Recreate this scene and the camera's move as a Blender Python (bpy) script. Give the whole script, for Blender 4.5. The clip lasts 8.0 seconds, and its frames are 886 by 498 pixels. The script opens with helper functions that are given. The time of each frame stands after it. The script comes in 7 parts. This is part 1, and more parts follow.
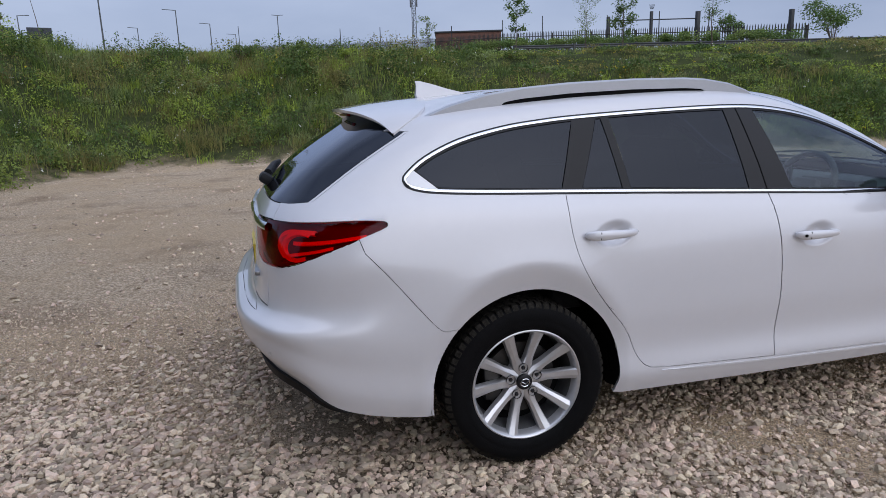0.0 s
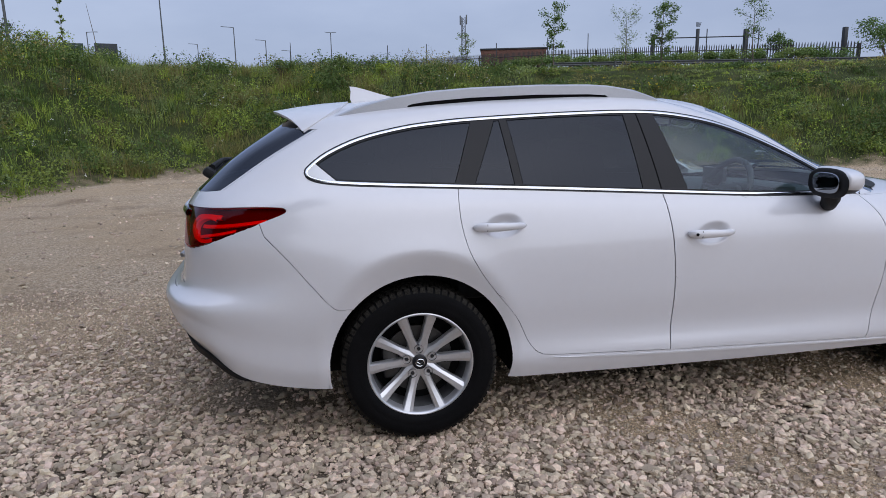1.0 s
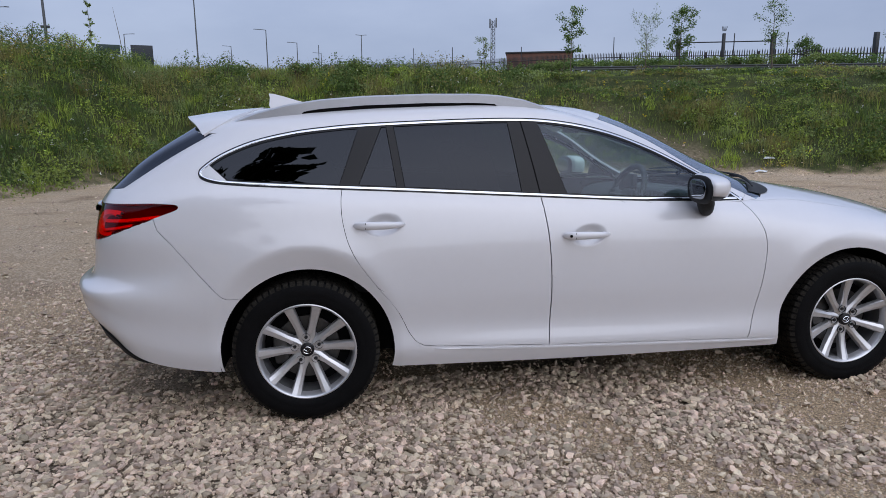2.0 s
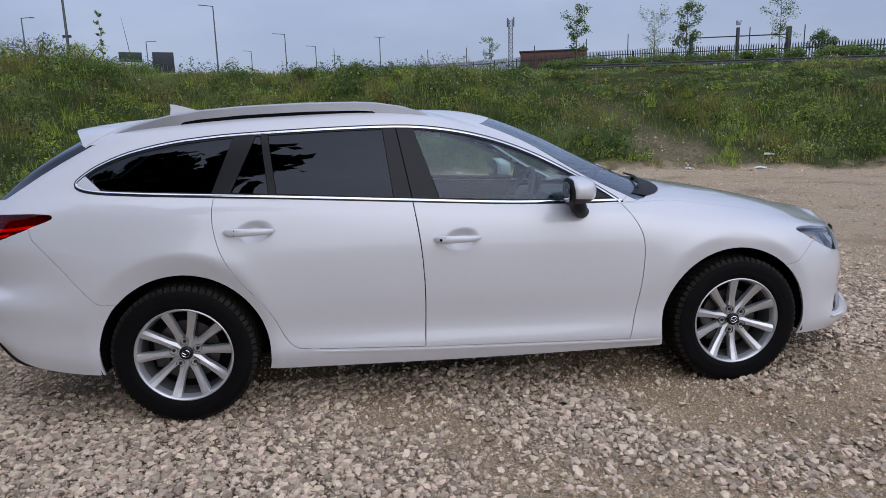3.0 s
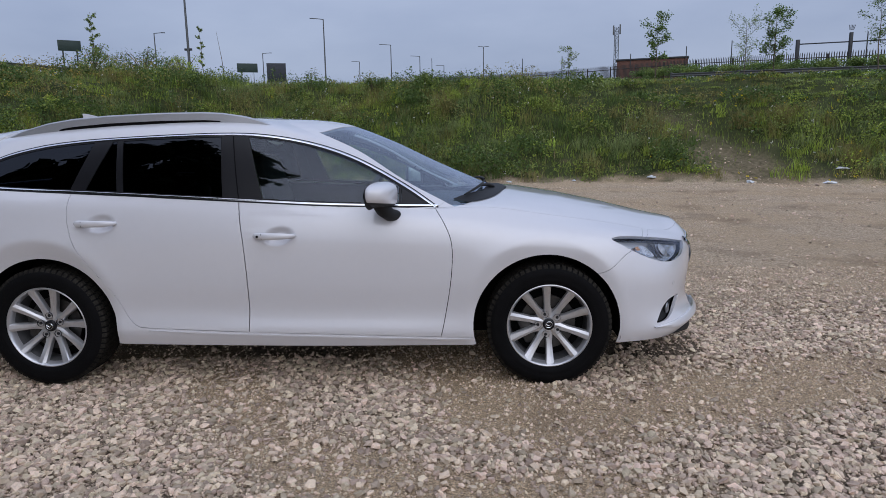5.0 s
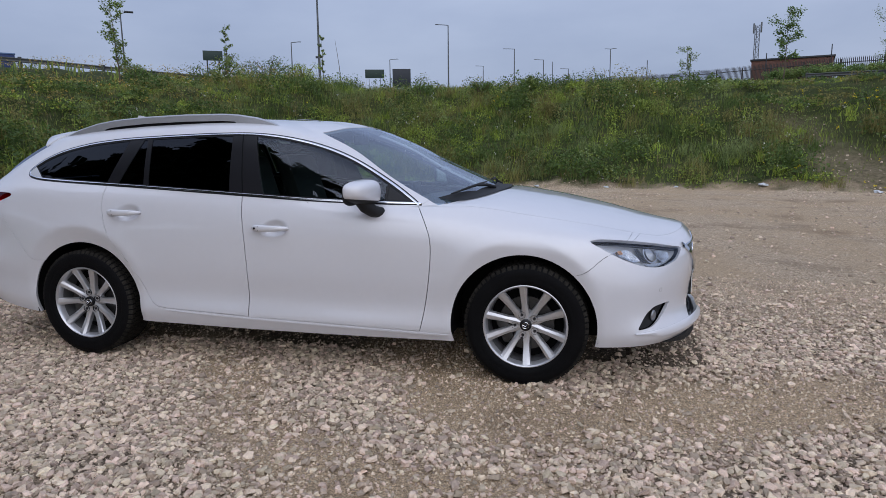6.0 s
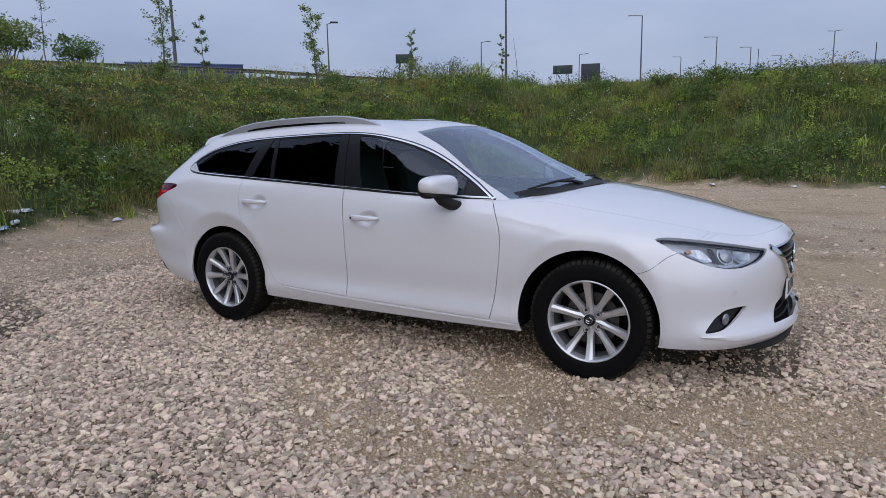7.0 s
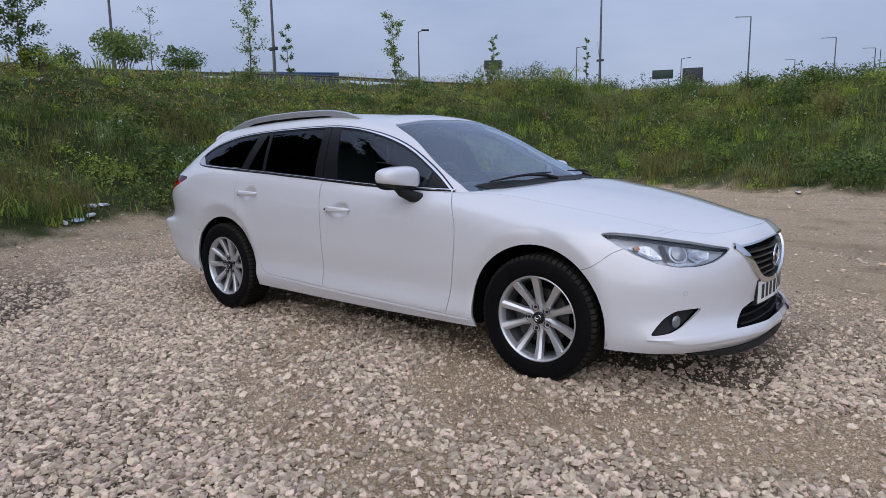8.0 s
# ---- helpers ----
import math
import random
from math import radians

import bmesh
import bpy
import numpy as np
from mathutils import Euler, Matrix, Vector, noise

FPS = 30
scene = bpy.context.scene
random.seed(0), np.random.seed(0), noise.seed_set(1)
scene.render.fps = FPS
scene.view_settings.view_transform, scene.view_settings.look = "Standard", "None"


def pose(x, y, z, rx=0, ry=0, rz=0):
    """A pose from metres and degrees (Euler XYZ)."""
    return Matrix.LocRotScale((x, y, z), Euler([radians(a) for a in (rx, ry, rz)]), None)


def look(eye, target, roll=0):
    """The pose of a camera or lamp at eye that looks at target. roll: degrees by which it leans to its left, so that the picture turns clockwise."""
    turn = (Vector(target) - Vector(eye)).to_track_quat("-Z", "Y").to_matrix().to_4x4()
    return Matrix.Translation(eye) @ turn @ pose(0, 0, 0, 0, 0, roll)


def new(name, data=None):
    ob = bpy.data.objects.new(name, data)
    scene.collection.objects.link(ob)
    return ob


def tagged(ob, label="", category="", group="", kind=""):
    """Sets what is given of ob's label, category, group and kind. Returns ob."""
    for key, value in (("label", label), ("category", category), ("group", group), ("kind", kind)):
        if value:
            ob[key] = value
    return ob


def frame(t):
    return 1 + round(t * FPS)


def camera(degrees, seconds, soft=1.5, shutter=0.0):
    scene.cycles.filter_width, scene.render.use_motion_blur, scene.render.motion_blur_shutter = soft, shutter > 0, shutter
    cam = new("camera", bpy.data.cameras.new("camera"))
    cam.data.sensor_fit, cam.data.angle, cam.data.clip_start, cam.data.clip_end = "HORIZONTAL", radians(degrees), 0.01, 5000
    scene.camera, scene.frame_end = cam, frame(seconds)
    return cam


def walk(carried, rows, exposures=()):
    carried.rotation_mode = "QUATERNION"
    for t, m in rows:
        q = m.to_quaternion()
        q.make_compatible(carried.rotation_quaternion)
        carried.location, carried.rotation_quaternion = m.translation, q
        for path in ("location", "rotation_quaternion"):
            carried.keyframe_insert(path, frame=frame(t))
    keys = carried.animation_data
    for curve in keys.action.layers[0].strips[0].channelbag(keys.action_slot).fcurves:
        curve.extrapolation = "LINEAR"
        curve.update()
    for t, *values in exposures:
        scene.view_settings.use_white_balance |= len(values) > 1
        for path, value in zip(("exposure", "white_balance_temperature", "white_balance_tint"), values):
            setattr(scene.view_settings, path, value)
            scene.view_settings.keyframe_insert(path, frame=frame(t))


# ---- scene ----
cam = camera(69.3, 8.0, soft=0.55)
PATH = [
    (0, (-0.903, -3.041, 1.404), (-0.397, -1.157, 0.963), -1.7),
    (0.2, (-0.807, -3.134, 1.377), (-0.312, -1.246, 0.94), -1.2),
    (0.5, (-0.654, -3.286, 1.349), (-0.178, -1.387, 0.94), -1.0),
    (0.7, (-0.562, -3.359, 1.357), (-0.142, -1.444, 0.961), -1.2),
    (1, (-0.385, -3.411, 1.33), (-0.013, -1.485, 0.94), -1.0),
    (1.2, (-0.243, -3.416, 1.306), (0.133, -1.49, 0.918), -0.3),
    (2.3, (0.386, -3.831, 1.346), (0.637, -1.884, 0.965), -0.9),
    (2.5, (0.527, -3.857, 1.336), (0.762, -1.909, 0.95), -1.2),
    (2.8, (0.767, -3.861, 1.332), (0.995, -1.911, 0.949), -1.4),
    (3, (0.9, -3.873, 1.358), (1.119, -1.921, 0.979), -1.5),
    (3.2, (1.023, -3.894, 1.354), (1.222, -1.941, 0.974), -1.7),
    (3.5, (1.248, -3.999, 1.322), (1.388, -2.036, 0.961), -1.9),
    (3.7, (1.388, -4.066, 1.329), (1.473, -2.101, 0.965), -2.0),
    (4, (1.628, -4.107, 1.322), (1.674, -2.142, 0.951), -2.1),
    (4.2, (1.823, -4.112, 1.288), (1.866, -2.146, 0.923), -1.9),
    (4.5, (2.028, -4.146, 1.334), (2.057, -2.179, 0.977), -1.2),
    (4.7, (2.137, -4.173, 1.344), (2.132, -2.204, 0.991), -0.9),
    (5.8, (2.966, -4.202, 1.272), (2.583, -2.267, 0.943), -1.0),
    (6, (3.089, -4.183, 1.301), (2.634, -2.264, 0.971), -0.6),
    (6.2, (3.211, -4.164, 1.301), (2.66, -2.271, 0.969), -0.5),
    (6.5, (3.426, -4.191, 1.29), (2.7, -2.356, 0.963), -0.6),
    (6.7, (3.57, -4.173, 1.291), (2.713, -2.397, 0.961), -0.7),
    (7, (3.737, -4.145, 1.295), (2.755, -2.435, 0.964), -1.1),
    (7.2, (3.852, -4.041, 1.245), (2.833, -2.35, 0.923), -1.4),
    (7.5, (4.03, -3.883, 1.24), (2.982, -2.209, 0.925), -0.8),
    (7.8, (4.198, -3.747, 1.209), (3.063, -2.13, 0.897), -0.7),
    (8, (4.359, -3.693, 1.195), (3.137, -2.14, 0.889), -0.8),
]
walk(cam, [(t, look(eye, target, roll)) for t, eye, target, roll in PATH],
     exposures=[(0, 0.06), (1.2, 0.04), (2.5, 0.0), (3.5, -0.05), (4.4, -0.14), (4.8, -0.14), (6.0, -0.07), (7.0, -0.03), (8, 0.0)])

# ---- world, sun ----
world = bpy.data.worlds.new("sky")
scene.world = world
world.use_nodes = True
wn, wl = world.node_tree.nodes, world.node_tree.links
sky = wn.new("ShaderNodeTexSky")
sky.sky_type = 'NISHITA'
sky.sun_disc = False
sky.sun_elevation, sky.sun_rotation = radians(40), radians(163)
sky.air_density, sky.dust_density = 1.0, 2.0
# a thin even cloud layer over the blue
wco = wn.new("ShaderNodeTexCoord")
wmap = wn.new("ShaderNodeMapping")
wmap.inputs["Scale"].default_value = (1.0, 1.0, 3.0)
wno = wn.new("ShaderNodeTexNoise")
wno.inputs["Scale"].default_value, wno.inputs["Detail"].default_value = 2.2, 6.0
wramp = wn.new("ShaderNodeValToRGB")
wramp.color_ramp.elements[0].position, wramp.color_ramp.elements[0].color = 0.35, (3.1, 3.75, 5.5, 1)
wramp.color_ramp.elements[1].position, wramp.color_ramp.elements[1].color = 0.70, (4.35, 5.05, 6.85, 1)
wmix = wn.new("ShaderNodeMix")
wmix.data_type = 'RGBA'
wmix.inputs[0].default_value = 0.90
wl.new(wco.outputs["Generated"], wmap.inputs["Vector"])
wl.new(wmap.outputs[0], wno.inputs["Vector"])
wl.new(wno.outputs[0], wramp.inputs[0])
wl.new(sky.outputs[0], wmix.inputs[6])
wl.new(wramp.outputs[0], wmix.inputs[7])
# an overcast sky is about three times as bright overhead as at the horizon
wsep = wn.new("ShaderNodeSeparateXYZ")
wup = wn.new("ShaderNodeMapRange")
wup.inputs[1].default_value, wup.inputs[2].default_value = 0.12, 1.0
wup.inputs[3].default_value, wup.inputs[4].default_value = 1.0, 1.75
wmul = wn.new("ShaderNodeVectorMath")
wmul.operation = 'SCALE'
wl.new(wco.outputs["Generated"], wsep.inputs[0])
wl.new(wsep.outputs[2], wup.inputs[0])
wl.new(wmix.outputs[2], wmul.inputs[0])
wl.new(wup.outputs[0], wmul.inputs["Scale"])
# the veiled sun brightens the cloud widely around it
wdir = wn.new("ShaderNodeVectorMath")
wdir.operation = 'DOT_PRODUCT'
wdir.inputs[1].default_value = Vector((0.22, -0.74, 0.64)).normalized()
wpow = wn.new("ShaderNodeMath")
wpow.operation, wpow.use_clamp = 'MAXIMUM', True
wpow.inputs[1].default_value = 0.0
wcub = wn.new("ShaderNodeMath")
wcub.operation = 'POWER'
wcub.inputs[1].default_value = 2.5
wglow = wn.new("ShaderNodeVectorMath")
wglow.operation = 'SCALE'
wglow.inputs[0].default_value = (8.0, 8.1, 8.7)
wadd = wn.new("ShaderNodeVectorMath")
wl.new(wco.outputs["Generated"], wdir.inputs[0])
wl.new(wdir.outputs["Value"], wpow.inputs[0])
wl.new(wpow.outputs[0], wcub.inputs[0])
wl.new(wcub.outputs[0], wglow.inputs["Scale"])
wl.new(wmul.outputs[0], wadd.inputs[0])
wl.new(wglow.outputs[0], wadd.inputs[1])
wl.new(wadd.outputs[0], wn["Background"].inputs[0])
wn["Background"].inputs[1].default_value = 0.107
sun = new("sun", bpy.data.lights.new("sun", 'SUN'))
sun.data.energy, sun.data.angle, sun.data.color = 0.5, radians(80), (1.0, 0.97, 0.94)
sun.matrix_world = look((2.2, -7.4, 6.4), (0, 0, 0))

# ---- materials ----


def mat(name, base, rough=0.5, metal=0.0, vary=0.0, scale=20.0, bump=0.0, bump_scale=200.0, coat=0.0, spec=0.5, rand=0.0, dist=0.01):
    """A surface with its colour varied at two scales, a fine relief, and a change from piece to piece."""
    m = bpy.data.materials.new(name)
    m.use_nodes = True
    n, l = m.node_tree.nodes, m.node_tree.links
    b = n["Principled BSDF"]
    b.inputs["Base Color"].default_value = (*base, 1)
    b.inputs["Roughness"].default_value, b.inputs["Metallic"].default_value = rough, metal
    b.inputs["Coat Weight"].default_value, b.inputs["Specular IOR Level"].default_value = coat, spec
    b.inputs["Coat Roughness"].default_value = 0.03
    co = n.new("ShaderNodeTexCoord")
    if vary or rand:
        hsv = n.new("ShaderNodeHueSaturation")
        hsv.inputs["Color"].default_value = (*base, 1)
        big, fine = n.new("ShaderNodeTexNoise"), n.new("ShaderNodeTexNoise")
        big.inputs["Scale"].default_value, big.inputs["Detail"].default_value = scale, 4
        fine.inputs["Scale"].default_value, fine.inputs["Detail"].default_value = scale * 9, 6
        add = n.new("ShaderNodeMath")
        l.new(co.outputs["Object"], big.inputs["Vector"])
        l.new(co.outputs["Object"], fine.inputs["Vector"])
        l.new(big.outputs[0], add.inputs[0])
        l.new(fine.outputs[0], add.inputs[1])
        rng = n.new("ShaderNodeMapRange")
        rng.inputs[1].default_value, rng.inputs[2].default_value = 0.6, 1.4
        rng.inputs[3].default_value, rng.inputs[4].default_value = 1 - vary, 1 + vary
        l.new(add.outputs[0], rng.inputs[0])
        out = rng.outputs[0]
        if rand:
            geo = n.new("ShaderNodeNewGeometry")
            r2 = n.new("ShaderNodeMapRange")
            r2.inputs[3].default_value, r2.inputs[4].default_value = 1 - rand, 1 + rand
            l.new(geo.outputs["Random Per Island"], r2.inputs[0])
            mul = n.new("ShaderNodeMath")
            mul.operation = 'MULTIPLY'
            l.new(out, mul.inputs[0])
            l.new(r2.outputs[0], mul.inputs[1])
            out = mul.outputs[0]
            r3 = n.new("ShaderNodeMapRange")
            r3.inputs[3].default_value, r3.inputs[4].default_value = 0.5 - rand * 0.04, 0.5 + rand * 0.04
            wh = n.new("ShaderNodeTexWhiteNoise")
            wh.noise_dimensions = '1D'
            l.new(geo.outputs["Random Per Island"], wh.inputs["W"])
            l.new(wh.outputs[0], r3.inputs[0])
            l.new(r3.outputs[0], hsv.inputs["Hue"])
        l.new(out, hsv.inputs["Value"])
        l.new(hsv.outputs[0], b.inputs["Base Color"])
    if bump:
        bn = n.new("ShaderNodeTexNoise")
        bn.inputs["Scale"].default_value, bn.inputs["Detail"].default_value = bump_scale, 5
        l.new(co.outputs["Object"], bn.inputs["Vector"])
        bp = n.new("ShaderNodeBump")
        bp.inputs["Strength"].default_value, bp.inputs["Distance"].default_value = bump, dist
        l.new(bn.outputs[0], bp.inputs["Height"])
        l.new(bp.outputs[0], b.inputs["Normal"])
    return m


def glass(name, tint, rough=0.0, ior=1.75, dust_sheen=0.0):
    """A thin pane: clear or tinted, with its mirror gloss by Fresnel."""
    m = bpy.data.materials.new(name)
    m.use_nodes = True
    n, l = m.node_tree.nodes, m.node_tree.links
    n.remove(n["Principled BSDF"])
    tr, gl, lw, mx = (n.new("ShaderNode" + k) for k in ("BsdfTransparent", "BsdfGlossy", "LayerWeight", "MixShader"))
    tr.inputs[0].default_value = (*tint, 1)
    gl.inputs["Color"].default_value = (0.80, 0.86, 1.0, 1)
    gl.inputs["Roughness"].default_value = rough
    # the gloss of a thin pane is the same from both sides: weak square on, strong at a slant
    lw.inputs[0].default_value = 0.5
    f0 = ((ior - 1) / (ior + 1)) ** 2
    slant, gloss = n.new("ShaderNodeMath"), n.new("ShaderNodeMapRange")
    slant.operation = 'POWER'
    slant.inputs[1].default_value = 5.0
    gloss.inputs[3].default_value, gloss.inputs[4].default_value = f0, 1.0
    l.new(lw.outputs["Facing"], slant.inputs[0])
    l.new(slant.outputs[0], gloss.inputs[0])
    l.new(gloss.outputs[0], mx.inputs[0])
    l.new(tr.outputs[0], mx.inputs[1])
    l.new(gl.outputs[0], mx.inputs[2])
    out = mx.outputs[0]
    # thin film: some dust, plus reflected sky put into its bluish colour
    if dust_sheen:
        df, m2, no = n.new("ShaderNodeBsdfDiffuse"), n.new("ShaderNodeMixShader"), n.new("ShaderNodeTexNoise")
        df.inputs[0].default_value = (0.42, 0.52, 0.60, 1)
        no.inputs["Scale"].default_value, no.inputs["Detail"].default_value = 7.0, 6.0
        rg = n.new("ShaderNodeMapRange")
        rg.inputs[3].default_value, rg.inputs[4].default_value = dust_sheen * 0.6, dust_sheen * 1.4
        co = n.new("ShaderNodeTexCoord")
        l.new(co.outputs["Object"], no.inputs["Vector"])
        l.new(no.outputs[0], rg.inputs[0])
        l.new(rg.outputs[0], m2.inputs[0])
        l.new(out, m2.inputs[1])
        l.new(df.outputs[0], m2.inputs[2])
        out = m2.outputs[0]
    l.new(out, n["Material Output"].inputs[0])
    return m


PAINT = mat("white pearl paint", (0.605, 0.600, 0.624), 0.30, 0.06, 0.012, 3.0, coat=1.0)
CHROME = mat("chrome", (0.66, 0.67, 0.69), 0.14, 1.0)
ALLOY = mat("silver alloy", (0.56, 0.56, 0.575), 0.30, 0.7, 0.06, 12.0, coat=0.3)
RUBBER = mat("tyre rubber", (0.004, 0.004, 0.0045), 0.65, 0.0, 0.35, 14.0, 0.3, 260.0, spec=0.08)
TREAD = mat("dusty tread rubber", (0.022, 0.020, 0.017), 0.9, 0.0, 0.7, 14.0, 0.5, 160.0, spec=0.08)
PLASTIC = mat("black grained plastic", (0.014, 0.014, 0.015), 0.6, 0.0, 0.2, 30.0, 0.15, 900.0, spec=0.25)
GLOSSBLACK = mat("gloss black trim", (0.010, 0.010, 0.012), 0.30, 0.0, spec=0.22)
DARK = mat("dark inner metal", (0.006, 0.006, 0.0065), 0.9, spec=0.08)
GREYRAIL = mat("silver grey roof rail", (0.41, 0.42, 0.45), 0.36, 0.5, 0.05, 15.0)
SEATCLOTH = mat("black seat cloth", (0.022, 0.022, 0.025), 0.85, 0.0, 0.3, 40.0, 0.3, 700.0)
CABIN = mat("dark grey cabin plastic", (0.05, 0.05, 0.053), 0.6, 0.0, 0.1, 20.0)
HEADLINE = mat("pale grey headlining", (0.45, 0.44, 0.42), 0.9)
PRIVACY = glass("privacy glass", (0.020, 0.024, 0.034), ior=1.44)
REARGLASS = glass("dark rear window glass", (0.020, 0.024, 0.034), ior=1.60)
SCREENGLASS = glass("windscreen glass", (0.60, 0.70, 0.72), ior=2.35, dust_sheen=0.06)
CLEARGLASS = glass("clear green glass", (0.66, 0.79, 0.74), ior=1.62)
LENS = glass("clear lamp lens", (0.95, 0.96, 0.97), ior=1.45)
REDLENS = glass("red lamp lens", (0.85, 0.035, 0.04), ior=1.28)
SMOKELENS = glass("smoky lamp lens", (0.25, 0.22, 0.22))
DISC = mat("brake disc iron", (0.07, 0.068, 0.066), 0.45, 0.9, 0.2, 60.0)

# ---- small builders ----


def part(name, bm, material, parent=None, label="", smooth=True):
    me = bpy.data.meshes.new(name)
    bm.to_mesh(me)
    bm.free()
    if smooth:
        me.polygons.foreach_set("use_smooth", [True] * len(me.polygons))
        me.set_sharp_from_angle(angle=radians(42))
    me.materials.append(material)
    ob = new(name, me)
    ob.parent = parent
    return tagged(ob, label)


def thing(name, label, category, group="", kind="", at=(0, 0, 0)):
    ob = new(name)
    ob.location = at
    return tagged(ob, label, category, group, kind)


def grid_bm(P, bm=None, flip=False):
    """A sheet of quads over an array of points (rows, columns, 3)."""
    bm = bm or bmesh.new()
    V = [[bm.verts.new(p) for p in row] for row in P]
    for i in range(len(V) - 1):
        for j in range(len(V[0]) - 1):
            q = (V[i][j], V[i + 1][j], V[i + 1][j + 1], V[i][j + 1])
            bm.faces.new(q[::-1] if flip else q)
    return bm


def box_bm(x0, y0, z0, x1, y1, z1, bevel=0.0, bm=None, m=None):
    own = bmesh.new()
    bmesh.ops.create_cube(own, size=1)
    for v in own.verts:
        v.co = Vector(((x0 + x1) / 2 + v.co.x * (x1 - x0), (y0 + y1) / 2 + v.co.y * (y1 - y0), (z0 + z1) / 2 + v.co.z * (z1 - z0)))
    if bevel:
        bmesh.ops.bevel(own, geom=own.edges[:], offset=bevel, segments=2, affect='EDGES', profile=0.5)
    if m is not None:
        own.transform(m)
    return join(bm, own)


def join(bm, own):
    if bm is None:
        return own
    me = bpy.data.meshes.new("tmp")
    own.to_mesh(me)
    own.free()
    bm.from_mesh(me)
    bpy.data.meshes.remove(me)
    return bm


def tube_bm(pts, radii, n=8, bm=None, cap=True):
    """A round bar of changing radius along a line of points."""
    bm = bm or bmesh.new()
    pts = [Vector(p) for p in pts]
    if not isinstance(radii, (list, tuple)):
        radii = [radii] * len(pts)
    rings = []
    for i, p in enumerate(pts):
        d = (pts[min(i + 1, len(pts) - 1)] - pts[max(i - 1, 0)]).normalized()
        a = d.orthogonal().normalized() if abs(d.z) > 0.9 else d.cross(Vector((0, 0, 1))).normalized()
        b = d.cross(a)
        rings.append([bm.verts.new(p + float(radii[i]) * (math.cos(k * math.tau / n) * a + math.sin(k * math.tau / n) * b)) for k in range(n)])
    for r, s in zip(rings, rings[1:]):
        for k in range(n):
            bm.faces.new((r[k], r[(k + 1) % n], s[(k + 1) % n], s[k]))
    if cap:
        bm.faces.new(rings[0][::-1])
        bm.faces.new(rings[-1])
    return bm


def spin_bm(profile, n=48, bm=None):
    """A turned body round the y axis from (radius, y) pairs."""
    bm = bm or bmesh.new()
    rings = [[bm.verts.new((r * math.cos(k * math.tau / n), y, r * math.sin(k * math.tau / n))) for k in range(n)] for r, y in profile]
    for a, b in zip(rings, rings[1:]):
        for k in range(n):
            bm.faces.new((a[k], a[(k + 1) % n], b[(k + 1) % n], b[k]))
    return bm


def catmull(P, counts):
    """A smooth curve through rows of an array along its first axis, each step split as counts says."""
    P = np.asarray(P, float)
    Q = np.concatenate([2 * P[:1] - P[1:2], P, 2 * P[-1:] - P[-2:-1]])
    out = []
    for i, c in enumerate(counts):
        a, b, d, e = Q[i:i + 4]
        for t in np.arange(c) / c:
            out.append(0.5 * (2 * b + (d - a) * t + (2 * a - 5 * b + 4 * d - e) * t * t + (3 * b - a - 3 * d + e) * t ** 3))
    out.append(P[-1])
    return np.array(out)


def mesh_object(name, verts, faces, material, kind="", label="", category="", smooth=False, parent=None):
    """One mesh from numpy arrays: verts (n, 3), faces (m, 3 or 4)."""
    me = bpy.data.meshes.new(name)
    k = faces.shape[1]
    me.vertices.add(len(verts))
    me.vertices.foreach_set("co", np.ascontiguousarray(verts, np.float32).ravel())
    me.loops.add(faces.size)
    me.loops.foreach_set("vertex_index", np.ascontiguousarray(faces, np.int32).ravel())
    me.polygons.add(len(faces))
    me.polygons.foreach_set("loop_start", np.arange(0, faces.size, k, dtype=np.int32))
    me.polygons.foreach_set("use_smooth", np.full(len(faces), smooth))
    me.update(calc_edges=True)
    me.materials.append(material)
    ob = new(name, me)
    ob.parent = parent
    return tagged(ob, label, category, "", kind)

# ---- ground: a gravel yard with an earth bank round two sides ----
FOOT = [(60, -8), (34, 3), (22, 8.0), (13.2, 11.3), (9.8, 12.8), (7.6, 13.6), (5.4, 13.9), (2.3, 13.9), (-0.2, 14.5), (-1.8, 15.0), (-4.0, 15.2),
        (-5.3, 13.3), (-6.2, 10.6), (-6.7, 7.5), (-6.7, 4.2), (-6.6, 2.4), (-6.1, 0.7), (-5.3, -0.8), (-4.8, -5.0), (-6.0, -12.0), (-20, -40)]


def bank_distance(x, y):
    """How far beyond the foot of the bank a place lies; negative in the yard."""
    x, y = np.asarray(x, float), np.asarray(y, float)
    best = np.full(x.shape, 1e9)
    inside = np.zeros(x.shape, bool)
    loop = FOOT + [(-20, -200), (200, -200), (200, -60)]
    for i, ((ax, ay), (bx, by)) in enumerate(zip(loop, loop[1:] + loop[:1])):
        t = np.clip(((x - ax) * (bx - ax) + (y - ay) * (by - ay)) / ((bx - ax) ** 2 + (by - ay) ** 2), 0, 1)
        if i < len(FOOT) - 1:
            best = np.minimum(best, np.hypot(x - ax - t * (bx - ax), y - ay - t * (by - ay)))
        with np.errstate(divide='ignore', invalid='ignore'):
            inside ^= ((ay > y) != (by > y)) & (x < (bx - ax) * (y - ay) / (by - ay) + ax)
    return np.where(inside, -best, best)


def ripple(x, y, s):
    return np.sin(x * s * 1.3 + 1.7 * np.sin(y * s * 0.9)) * np.cos(y * s * 1.1 + 1.3 * np.sin(x * s * 0.7 + 2.0))


